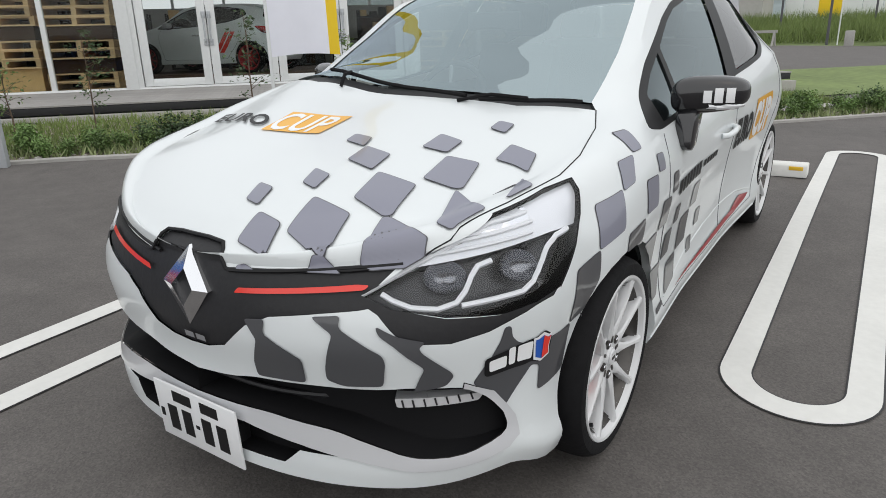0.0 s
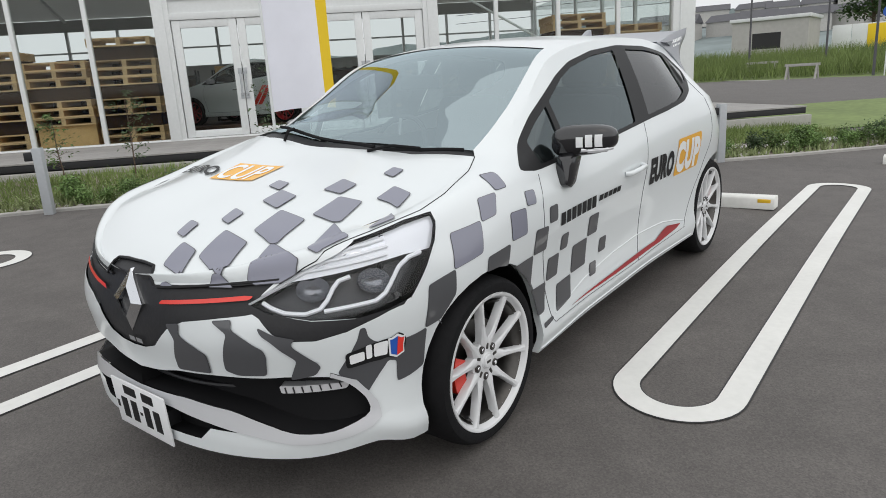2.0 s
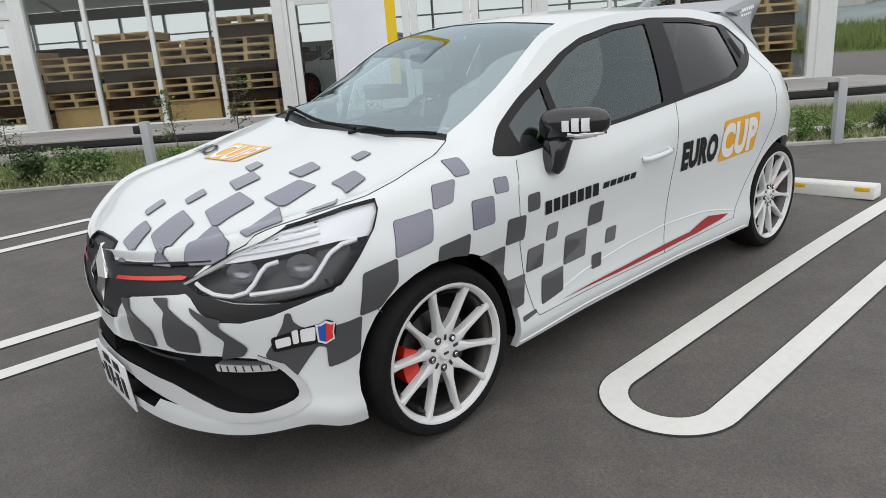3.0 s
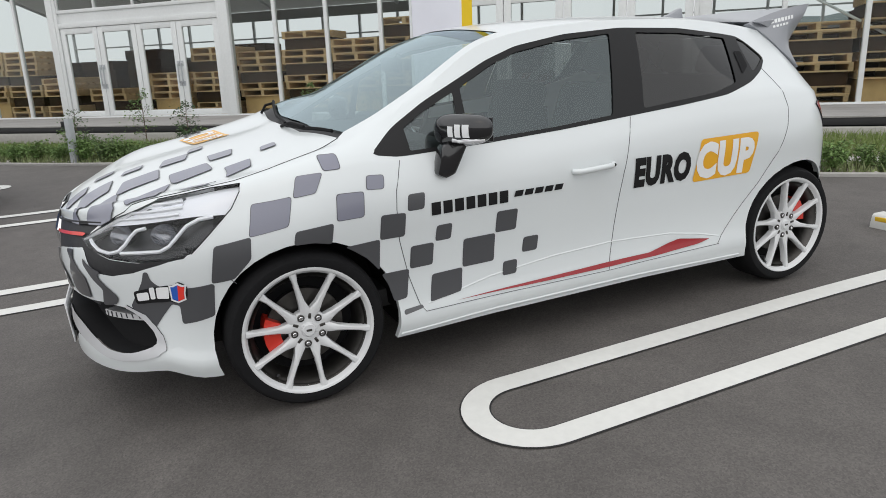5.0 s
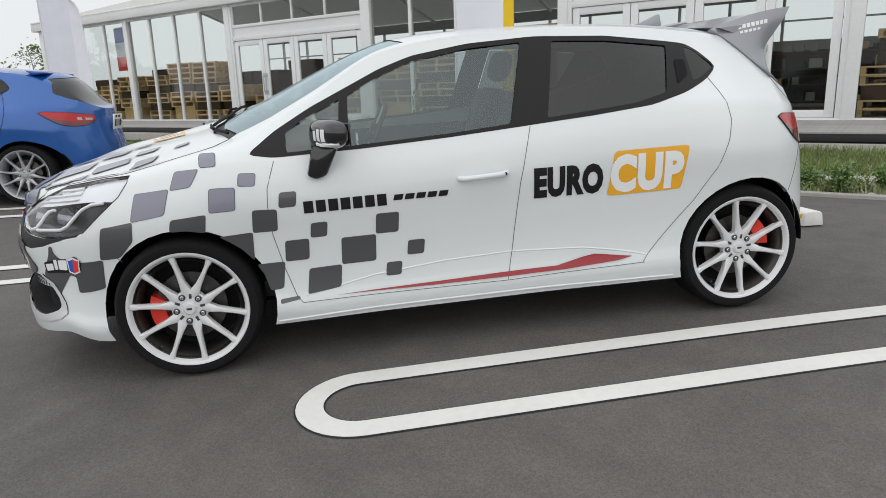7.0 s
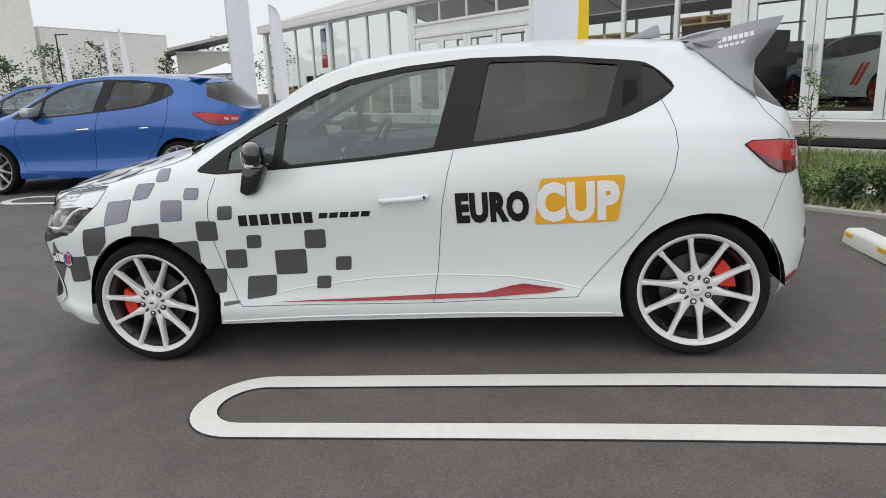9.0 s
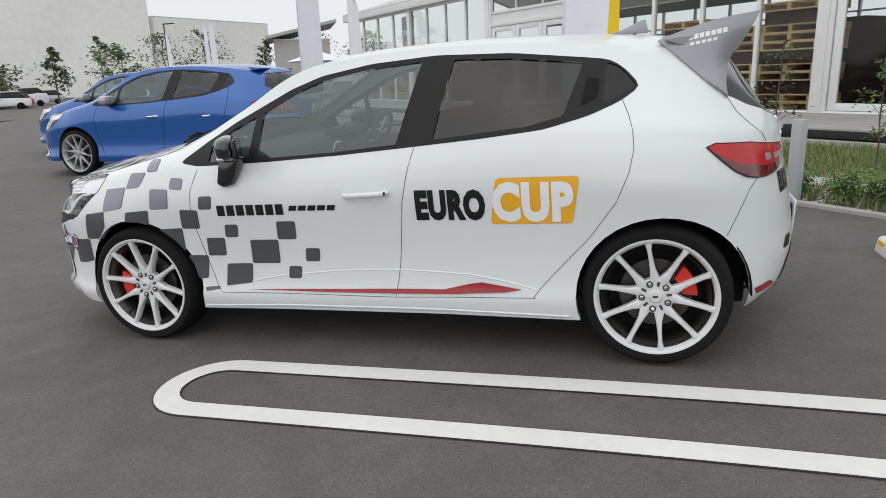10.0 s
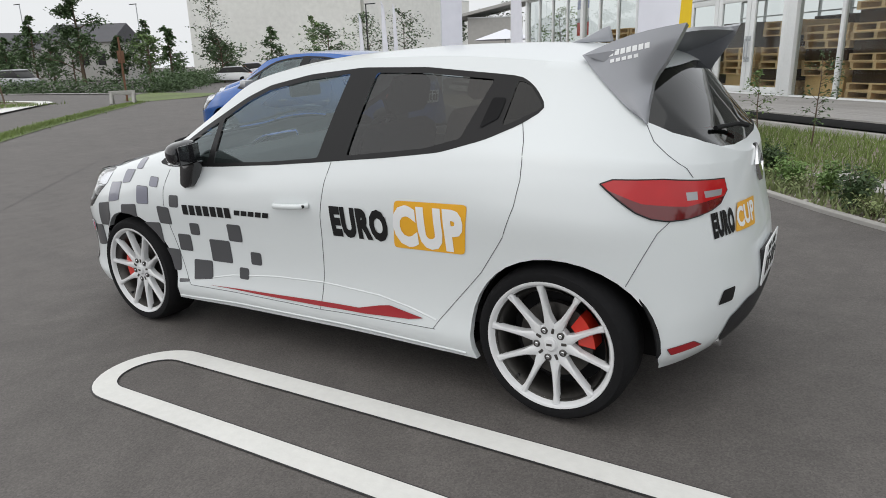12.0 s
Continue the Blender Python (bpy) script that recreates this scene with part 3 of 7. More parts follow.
# from above: (x, y), left half
HOOD = [(-1.0, 0.05), (-1.0, -0.45), (-0.74, -0.468), (-0.695, -0.522), (-0.605, -0.594), (-0.426, -0.647), (-0.213, -0.69), (-0.075, -0.692), (0.126, -0.662), (0.235, -0.621), (0.135, -0.4), (0.108, -0.135), (0.103, 0.05)]
COWL = [(0.103, 0.05), (0.108, -0.135), (0.135, -0.4), (0.235, -0.621), (0.27, -0.592), (0.185, -0.39), (0.16, -0.135), (0.155, 0.05)]
SCREEN = [(0.155, 0.05), (0.16, -0.135), (0.185, -0.39), (0.27, -0.592), (0.56, -0.568), (0.8, -0.53), (1.05, -0.476), (1.02, -0.3), (1.0, 0.05)]
BACKLIGHT = [(1.30, 0.05), (1.275, -0.40), (1.21, -0.47), (1.125, -0.54), (1.108, -0.538), (1.069, -0.503), (1.028, -0.43), (1.0, -0.345), (0.986, -0.2), (0.980, 0.05)]
TAILGATE = [(1.5, 0.05), (1.5, -0.5), (1.2, -0.53), (1.02, -0.5), (0.92, -0.43), (0.80, -0.46), (0.69, -0.47), (0.635, -0.42), (0.62, 0.05)]
WHEELBASE = 2.589
ARCHES = ((0.012, 0.306, 0.360), (2.612, 0.306, 0.353))


def ring(cx, cz, r, n=36):
    return [(cx + r * math.cos(2 * math.pi * k / n), cz + r * math.sin(2 * math.pi * k / n)) for k in range(n)]


def is_side(c, n):
    return c.y < -0.2 and n.z < 0.93


def is_nose(c, n):
    return c.x < -0.3 and n.x < -0.05


def is_top(c, n):
    return n.z > 0.12 and c.x < 1.3


def is_back(c, n):
    return c.x > 2.6 and n.x > 0.15


def skin_parts(car, paint, lamps=True):
    """The painted panels, panes and lamps of a hatchback, cut out of one skin."""
    skin = BVHTree.FromBMesh(mirrored(body_half()))
    bm = body_half()
    plan = [
        ("arch_front", ring(*ARCHES[0]), (0, 2), is_side), ("arch_rear", ring(*ARCHES[1]), (0, 2), is_side),
        ("pane_front", rounded(PANE_FRONT, 0.012, 2), (0, 2), is_side), ("pane_corner", rounded(PANE_CORNER, 0.008, 2), (0, 2), is_side), ("pane_rear", rounded(PANE_REAR, 0.012, 2), (0, 2), is_side),
        ("pane_quarter", rounded(PANE_QUARTER, 0.015, 2), (0, 2), is_side), ("surround", rounded(DLO, 0.03, 2), (0, 2), is_side),
        ("headlamp", HEADLAMP, (0, 2), lambda c, n: c.x < -0.15 and c.y < -0.3),
        ("tail_lamp", TAILLAMP, (0, 2), lambda c, n: c.x > 2.7 and c.y < -0.3),
        ("grille", GRILLE, (1, 2), is_nose), ("lamp_under", LAMP_UNDER, (1, 2), is_nose), ("intake", rounded(INTAKE, 0.03, 3), (1, 2), is_nose),
        ("blade", BLADE, (1, 2), is_nose), ("slot", SLOT, (1, 2), is_nose),
        ("screen", SCREEN, (0, 1), is_top), ("cowl", COWL, (0, 1), is_top), ("hood", HOOD, (0, 1), lambda c, n: n.z > 0.12 and c.z > 0.69 and c.x < 0.4),
        ("backlight", [(v, u) for u, v in BACKLIGHT], (1, 2), is_back), ("tailgate", [(v, u) for u, v in TAILGATE], (1, 2), is_back),
        ("front_bumper", [(-1.2, 0.1), (-1.2, 0.74), (-0.45, 0.66), (-0.40, 0.645), (-0.3, 0.615), (-0.2, 0.51), (-0.2, 0.1)], (0, 2), lambda c, n: c.x < -0.15),
        ("rear_bumper", [(2.82, 0.1), (2.863, 0.565), (2.951, 0.746), (3.0, 0.80), (3.5, 0.66), (3.5, 0.1)], (0, 2), lambda c, n: c.x > 2.7),
        ("front_door", DOOR_EDGE + DOOR_MID + [(1.66, 1.45), (0.9, 1.45), (0.42, 1.03)], (0, 2), is_side),
        ("rear_door", DOOR_MID[::-1] + DOOR_BACK + [(2.35, 1.31), (1.66, 1.45)], (0, 2), is_side),
    ]
    for _, poly, axes, ok in plan:
        cut(bm, poly, axes, ok)
    bm.faces.ensure_lookup_table()
    bm.faces.index_update()
    bm.normal_update()
    got = {name: set() for name, *_ in plan}
    got["body"] = set()
    for f in bm.faces:
        c, n = f.calc_center_median(), f.normal
        for name, poly, axes, ok in plan:
            if ok(c, n) and inside(poly, *on_plane(c, axes)):
                got[name].add(f.index)
                break
        else:
            got["body"].add(f.index)
    take = lambda name: taken(bm, got[name])  # noqa: E731
    made = {}
    body = take("body")
    for cx, cz, ar in ARCHES:
        rim = [e for e in body.edges if e.is_boundary and all(abs(math.hypot(v.co.x - cx, v.co.z - cz) - ar) < 0.004 for v in e.verts)]
        r = bmesh.ops.extrude_edge_only(body, edges=rim)
        for g in r["geom"]:
            if isinstance(g, bmesh.types.BMVert):
                g.co.y += 0.03
    made["body"] = part("body", mirrored(body), paint, car)
    made["hood"] = part("hood", mirrored(take("hood")), paint, car)
    made["front_bumper"] = part("front_bumper", mirrored(take("front_bumper")), paint, car)
    made["rear_bumper"] = part("rear_bumper", mirrored(take("rear_bumper")), paint, car)
    made["tailgate"] = part("tailgate", mirrored(take("tailgate")), paint, car)
    part("rear_window", mirrored(inset_along(take("backlight"), -0.004)), M_TINT, made["tailgate"], "dark tinted rear window").visible_shadow = False
    made["screen"] = part("windscreen", mirrored(inset_along(take("screen"), -0.003)), M_SCREEN, car, "greenish glass windscreen")
    made["screen"].visible_shadow = False
    part("cowl", mirrored(inset_along(take("cowl"), -0.012)), M_DARK, car, "black plastic wiper cowl")
    part("grille", mirrored(inset_along(take("grille"), -0.006)), M_DARK, car, "dark grey grille band")
    flipped(part("lamp_surround", inset_along(take("lamp_under"), -0.002), M_DARK, car, "dark grey band under the headlamp"))
    part("intake", mirrored(recess(take("intake"), 0.08)), M_MESH, car, "black air intake")
    part("splitter_blade", mirrored(inset_along(take("blade"), 0.006)), M_BLADE, car, "silver bumper blade")
    part("lower_slot", mirrored(recess(take("slot"), 0.05)), M_MESH, car, "black lower slot")
    for name, panes in (("front_door", ("pane_front", "pane_corner")), ("rear_door", ("pane_rear",))):
        door = part(name, take(name), paint, car)
        made[name] = door
        twin = flipped(door)
        for p in panes:
            pane = part("pane", inset_along(take(p), -0.005), M_TINT if p == "pane_rear" else M_GLASS, door, "tinted pane")
            pane.visible_shadow = False
            other = flipped(pane)
            other.parent, other.visible_shadow = twin, False
    trim = part("window_surround", inset_along(take("surround"), 0.001), M_SATIN, car, "black window surround")
    flipped(trim)
    flipped(part("quarter_window", inset_along(take("pane_quarter"), -0.003), M_DARKGL, car, "dark rear quarter pane"))
    # headlamps: a housing behind a clear cover
    cover = take("headlamp")
    shell = cover.copy()
    split = [(-0.9, 0.70), (-0.72, 0.715), (-0.657, 0.727), (-0.55, 0.743), (-0.446, 0.76), (-0.374, 0.769), (-0.274, 0.776), (-0.15, 0.785), (-0.15, 0.55), (-0.9, 0.55)]
    cut(shell, split, (0, 2), lambda c, n: True)
    shell.normal_update()
    for f in shell.faces:
        f.material_index = 0 if inside(split, *on_plane(f.calc_center_median(), (0, 2))) else 1
    for v in shell.verts:
        v.co -= v.normal * (0.06 if all(f.material_index == 0 for f in v.link_faces) else 0.016)
    lamp = part("headlamp", solid(shell, 0.01), [M_HOUSE, M_REFLECT], car, "headlamp with dark bezel and silver reflector")
    part("lamp_cover", cover, M_LAMPGL, lamp, "clear lamp cover").visible_shadow = False
    eyes = BVHTree.FromBMesh(inset_along(take("headlamp"), -0.024))
    for u, v, r in ((-0.629, 0.690, 0.046), (-0.487, 0.70, 0.046)):
        p, n = ray_on(eyes, u, v, (0, 2))
        dish = add_lathe(bmesh.new(), [(0.0, 0.04), (r * 0.4, 0.036), (r * 0.75, 0.022), (r * 0.95, 0.004), (r, 0.0), (r * 1.02, 0.006), (r * 0.8, 0.035), (0.0, 0.05)], 20)
        bmesh.ops.transform(dish, matrix=Matrix.Translation(p + n * 0.006) @ n.to_track_quat("-Y", "Z").to_matrix().to_4x4() @ Matrix.Diagonal((1.1, 1, 0.85, 1)), verts=dish.verts)
        bowl = part("reflector_bowl", dish, M_BOWL, lamp, "silver reflector bowl")
        bulb = bmesh.new()
        bmesh.ops.create_uvsphere(bulb, u_segments=14, v_segments=8, radius=0.013)
        bmesh.ops.transform(bulb, matrix=Matrix.Translation(p - n * 0.018), verts=bulb.verts)
        part("bulb", bulb, M_DARK, bowl)
    for pts in ([(-0.728, 0.660), (-0.722, 0.646), (-0.706, 0.632), (-0.671, 0.627), (-0.638, 0.638), (-0.615, 0.659), (-0.591, 0.686), (-0.568, 0.706), (-0.538, 0.715)],
                [(-0.633, 0.631), (-0.566, 0.638), (-0.506, 0.644), (-0.472, 0.662), (-0.439, 0.695), (-0.403, 0.727), (-0.36, 0.748), (-0.307, 0.758)]):
        seam(eyes, lamp, pts, (0, 2), 0.0068, M_WFILM, "light_strip", off=0.014, step=0.012)
    part("lens_block", laid(eyes, flat_poly([rounded([(-0.60, 0.758), (-0.41, 0.785), (-0.385, 0.812), (-0.48, 0.804)], 0.008)]), (0, 2), 0.010), M_CHROME, lamp, "streaked clear lens block")
    for pts, rr in (([(-0.657, 0.729), (-0.55, 0.746), (-0.42, 0.766)], 0.005), ([(-0.59, 0.762), (-0.498, 0.772), (-0.405, 0.785)], 0.006), ([(-0.53, 0.784), (-0.40, 0.802)], 0.006), ([(-0.50, 0.803), (-0.38, 0.818)], 0.005)):
        seam(eyes, lamp, pts, (0, 2), rr, M_WFILM, "reflector_rib", off=0.012, step=0.015)
    seam(skin, lamp, HEADLAMP[2:9], (0, 2), 0.002, M_EDGE, "lamp_gasket", step=0.02)
    lid = copy_thing(lamp, Matrix())
    for o in (lid, *lid.children):
        o.data = o.data.copy()
        o.data.transform(Matrix.Translation((0, 2 * CY, 0)) @ Matrix.Diagonal((1, -1, 1, 1)))
        o.data.flip_normals()
    # tail lamps
    back = take("tail_lamp")
    inner = [(3.056, 0.862), (3.098, 0.855), (3.098, 0.834), (3.062, 0.838)]
    pane2 = [(3.012, 0.870), (3.040, 0.866), (3.044, 0.838), (3.018, 0.842)]
    cut(back, inner, (0, 2), lambda c, n: True)
    cut(back, pane2, (0, 2), lambda c, n: True)
    cut(back, [(2.70, 0.93), (3.2, 0.88), (3.2, 0.7), (2.85, 0.70)], (0, 2), lambda c, n: True)
    # lower part of the lamp: its shading is put in as a darker red
    low = [(2.80, 0.905), (2.90, 0.852), (3.02, 0.822), (3.12, 0.83), (3.12, 0.7), (2.7, 0.7)]
    cut(back, low, (0, 2), lambda c, n: True)
    for f in back.faces:
        c = on_plane(f.calc_center_median(), (0, 2))
        f.material_index = 2 if inside(inner, *c) else 3 if inside(pane2, *c) else 1 if inside(low, *c) else 0
    tl = part("tail_lamp", inset_along(back, 0.006), [M_TAIL, M_TAILD, M_SILVER, M_SILVER], car, "red tail lamp with clear inner lens")
    flipped(tl)
    seam(skin, tl, TAILLAMP + TAILLAMP[:1], (0, 2), 0.0032, M_EDGE, "lamp_gasket", off=0.004, step=0.02)
    # wheel wells and underside
    for cx, cz, ar in ARCHES:
        well = bmesh.new()
        arc = [(cx + (ar + 0.003) * math.cos(a), cz + (ar + 0.003) * math.sin(a)) for a in np.linspace(-0.02, math.pi + 0.02, 25)]
        lo = [well.verts.new((x, -0.765 if cx < 1 else -0.735, z)) for x, z in arc]
        hi = [well.verts.new((x, -0.48, z)) for x, z in arc]
        for i in range(len(arc) - 1):
            well.faces.new((lo[i], lo[i + 1], hi[i + 1], hi[i]))
        well.faces.new(hi)
        flipped(part("wheel_well", solid(well, 0.006), M_MESH, car, "black wheel arch liner"))
    part("underbody", box(-0.72, 2.98, -0.47, 0.47, 0.17, 0.30, 0.02), M_MESH, car)
    part("sill_floor", box(0.40, 2.2, -0.76, 0.76, 0.20, 0.27, 0.01), M_MESH, car)
    return skin, made


def wheel(car, x, side, front, rim=None, tyre_r=0.311, spokes=True):
    rim = rim or M_RIM
    w = new("wheel")
    w.parent = car
    w.location = (x, CY + side * 0.74, tyre_r)
    w.rotation_euler = (0, 0, 0 if side < 0 else math.pi)
    prof = [(0.236, -0.084), (0.250, -0.098), (0.268, -0.106), (0.290, -0.103), (0.301, -0.089), (0.3075, -0.070), (tyre_r, -0.045), (tyre_r, 0.07), (0.30, 0.098), (0.25, 0.10), (0.226, 0.09)]
    t = add_lathe(bmesh.new(), prof, 72)
    part("tyre", t, M_TYRE, w, "black low-profile tyre")
    ring_bm = add_lathe(bmesh.new(), [(0.229, -0.080), (0.239, -0.090), (0.2415, -0.099), (0.247, -0.1035), (0.254, -0.104), (0.2565, -0.099), (0.252, -0.092), (0.240, -0.078), (0.229, -0.074), (0.229, -0.080)], 72)
    part("rim", ring_bm, rim, w)
    # white wheels: the barrel's shade is painted with the dark disc colour
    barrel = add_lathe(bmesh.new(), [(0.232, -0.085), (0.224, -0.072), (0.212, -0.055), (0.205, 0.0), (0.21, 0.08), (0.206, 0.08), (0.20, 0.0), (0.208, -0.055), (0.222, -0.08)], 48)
    part("barrel", barrel, M_DISC if rim == M_RIM else rim, w, "inner wheel barrel, its shade painted dark on white wheels")
    part("rim_step", add_lathe(bmesh.new(), [(0.238, -0.079), (0.230, -0.070), (0.222, -0.050), (0.220, -0.030), (0.216, -0.030), (0.220, -0.055)], 72), rim, w)
    turn = radians(-101.3 if not front else -99.5)
    for k in range(5):
        phi = turn + radians(72 * k)
        for s in (-1, 1):
            face = bmesh.new()
            path = [(r, s * a, y, hw) for r, a, y, hw in ((0.040, 31, -0.073, 0.024), (0.064, 25.0, -0.077, 0.0225), (0.086, 21.5, -0.081, 0.0185), (0.115, 19.0, -0.085, 0.0122), (0.160, 17.8, -0.090, 0.0096), (0.205, 17.2, -0.095, 0.0088), (0.240, 17.0, -0.098, 0.0150))]
            rings = []
            for i, (r, a, y, hw) in enumerate(path):
                ang = phi + radians(a)
                c = Vector((r * math.cos(ang), y, r * math.sin(ang)))
                r2, a2 = path[min(i + 1, 6)][:2]
                r1, a1 = path[max(i - 1, 0)][:2]
                d = Vector((r2 * math.cos(phi + radians(a2)) - r1 * math.cos(phi + radians(a1)), 0, r2 * math.sin(phi + radians(a2)) - r1 * math.sin(phi + radians(a1)))).normalized()
                n = Vector((-d.z, 0, d.x))
                rings.append([face.verts.new(c + n * hw + Vector((0, 0.034, 0))), face.verts.new(c + n * hw + Vector((0, 0.006, 0))), face.verts.new(c + n * hw * 0.5), face.verts.new(c - n * hw * 0.5), face.verts.new(c - n * hw + Vector((0, 0.006, 0))), face.verts.new(c - n * hw + Vector((0, 0.034, 0)))])
            for a, b in zip(rings, rings[1:]):
                for j in range(6):
                    face.faces.new((a[j], a[(j + 1) % 6], b[(j + 1) % 6], b[j]))
            bmesh.ops.recalc_face_normals(face, faces=face.faces[:])
            part("spoke", face, rim, w)
    hub = add_lathe(bmesh.new(), [(0.0, -0.080), (0.028, -0.080), (0.031, -0.076), (0.066, -0.074), (0.078, -0.068), (0.078, -0.04), (0.0, -0.04)], 40)
    part("hub", hub, rim, w)
    part("centre_cap", add_lathe(bmesh.new(), [(0.0, -0.087), (0.022, -0.087), (0.026, -0.083), (0.026, -0.078)], 28), rim, w)
    if rim == M_RIM:
        part("cap_mark", box(-0.012, 0.010, -0.0885, -0.0868, -0.004, 0.005, 0.0005), M_DISC, w, "small dark mark on the centre cap")
        valve = tube([(-0.150, -0.045, -0.168), (-0.140, -0.085, -0.157)], 0.008, 8, 0.006)
        part("valve", valve, M_DARK, w, "black tyre valve")
        for k in range(5):
            a = turn + radians(36 + 72 * k)
            slot = box(-0.0055, 0.0055, -0.0785, -0.070, -0.010, 0.012, 0.002)
            bmesh.ops.transform(slot, matrix=Matrix.Rotation(math.pi / 2 - a, 4, "Y") @ Matrix.Translation((0, 0, 0.054)), verts=slot.verts)
            part("hub_slot", slot, M_DISC, w, "dark slot between the spokes")
    for k in range(5):
        a = turn + radians(72 * k)
        boss = add_lathe(bmesh.new(), [(0.014, -0.070), (0.014, -0.079), (0.012, -0.080), (0.011, -0.077), (0.0, -0.076)], 18)
        bmesh.ops.transform(boss, matrix=Matrix.Translation((0.057 * math.cos(a), 0, 0.057 * math.sin(a))), verts=boss.verts)
        part("nut_seat", boss, M_DISC, w, "dark nut seat")
        nut = add_lathe(bmesh.new(), [(0.0, -0.083), (0.006, -0.083), (0.008, -0.081), (0.008, -0.072)], 12)
        bmesh.ops.transform(nut, matrix=Matrix.Translation((0.057 * math.cos(a), 0, 0.057 * math.sin(a))), verts=nut.verts)
        part("wheel_nut", nut, M_CHROME, w, "dark steel wheel nut")
    part("brake_disc", add_lathe(bmesh.new(), [(0.05, -0.02), (0.15, -0.02), (0.15, 0.005), (0.05, 0.005)], 48), M_DISC, w, "grey steel brake disc")
    part("back_plate", add_lathe(bmesh.new(), [(0.0, 0.03), (0.20, 0.03), (0.20, 0.035), (0.0, 0.035)], 40), M_MESH, w)
    cal = bmesh.new()
    mid = math.pi if front else 0.42
    if side > 0:
        mid = math.pi - mid
    pts = [(r * math.cos(a), r * math.sin(a)) for r, rng in ((0.168, np.linspace(mid - 0.42, mid + 0.42, 9)), (0.105, np.linspace(mid + 0.36, mid - 0.36, 7))) for a in rng]
    add_prism(cal, pts, "y", -0.055, 0.02)
    part("brake_caliper", cal, M_CALIPER if rim == M_RIM else M_DISC, w, "red brake caliper" if rim == M_RIM else "grey brake caliper")
    return w


def seat(car, x, y, recline=0.32):
    s = part("seat", box(x - 0.28, x + 0.22, y - 0.25, y + 0.25, 0.42, 0.58, 0.06), M_SEAT, car, "dark fabric seat")
    m = Matrix.Translation((x + 0.2, y, 0.52)) @ Matrix.Rotation(recline, 4, "Y")
    part("backrest", add_box(bmesh.new(), -0.07, 0.07, -0.24, 0.24, 0, 0.62, m, 0.06), M_SEAT, s)
    part("headrest", add_box(bmesh.new(), -0.05, 0.05, -0.13, 0.13, 0.66, 0.84, m, 0.05), M_SEAT, s)


def cabin(car, wheel_side=1):
    part("floor_pan", box(0.3, 2.7, -0.66, 0.66, 0.28, 0.36, 0.01), M_TRIM, car)
    part("dashboard", prism([(0.3, 0.5), (0.3, 0.93), (0.45, 0.965), (0.72, 0.95), (0.80, 0.88), (0.78, 0.7), (0.72, 0.5)], "y", -0.62, 0.62, 0.02), M_TRIM, car, "dark plastic dashboard")
    for y in (-0.36, 0.36):
        seat(car, 1.28, y)
        part("door_card", box(0.5, 2.1, math.copysign(0.74, y) - 0.01, math.copysign(0.74, y) + 0.01, 0.3, 0.9, 0.005), M_TRIM, car)
    bench = part("rear_bench", box(1.85, 2.3, -0.6, 0.6, 0.42, 0.58, 0.06), M_SEAT, car, "dark rear bench")
    m = Matrix.Translation((2.26, 0, 0.55)) @ Matrix.Rotation(0.36, 4, "Y")
    part("backrest", add_box(bmesh.new(), -0.07, 0.07, -0.6, 0.6, 0, 0.58, m, 0.06), M_SEAT, bench)
    for y in (-0.36, 0.36):
        part("headrest", add_box(bmesh.new(), -0.05, 0.05, y - 0.13, y + 0.13, 0.58, 0.74, m, 0.045), M_SEAT, bench)
    part("parcel_shelf", box(2.45, 2.95, -0.52, 0.52, 0.93, 0.96, 0.01), M_TRIM, car)
    wheel_y = 0.36 * wheel_side
    tilt = Matrix.Translation((0.93, wheel_y, 0.90)) @ Matrix.Rotation(radians(-62), 4, "Y")
    sw = tube([tilt @ Vector((0.18 * math.cos(a), 0.18 * math.sin(a), 0)) for a in np.linspace(0, 2 * math.pi, 33)], 0.014, 10)
    s = part("steering_wheel", sw, M_TRIM, car, "black steering wheel with silver spokes")
    for a in (0.2, math.pi - 0.2, -math.pi / 2):
        part("spoke", tube([tilt @ Vector((0.03 * math.cos(a), 0.03 * math.sin(a), 0)), tilt @ Vector((0.17 * math.cos(a), 0.17 * math.sin(a), 0))], 0.011, 8), M_SILVER, s)
    part("boss", tube([tilt @ Vector((0, 0, -0.03)), tilt @ Vector((0, 0, 0.03))], 0.055, 20), M_TRIM, s)
    part("instrument_cowl", box(0.66, 0.80, wheel_y - 0.17, wheel_y + 0.17, 0.93, 1.0, 0.03), M_TRIM, car)
    part("vent_ring", tube([Vector((0.815, 0.04 + 0.10 * math.cos(a), 0.80 + 0.13 * math.sin(a))) for a in np.linspace(0, 2 * math.pi, 25)], 0.008, 6), M_CHROME, car, "chrome centre console ring")
    part("rear_view_mirror", box(0.70, 0.73, -0.12, 0.12, 1.22, 1.29, 0.012), M_TRIM, car)
    part("mirror_foot", tube([(0.73, 0, 1.26), (0.76, 0, 1.30)], 0.012, 8), M_TRIM, car)


def knots3(pts):
    """A smooth line through points in space, as a function of 0 to 1."""
    n = len(pts) - 1
    lines = [knots([(i / n, p[k]) for i, p in enumerate(pts)]) for k in range(3)]
    return lambda t: Vector((lines[0](t), lines[1](t), lines[2](t)))


# ---- lie of the land ----
# The car park rises gently towards the rear of the bay and towards the showroom, and levels out beyond.
SLOPE_X, SLOPE_Y = 0.036, 0.0266


def eased(v, a, b, w=0.4):
    """v, held softly between a and b."""
    rise = lambda q: w * math.log1p(math.exp(min(q / w, 60)))  # noqa: E731
    return a + rise(v - a) - rise(v - b)


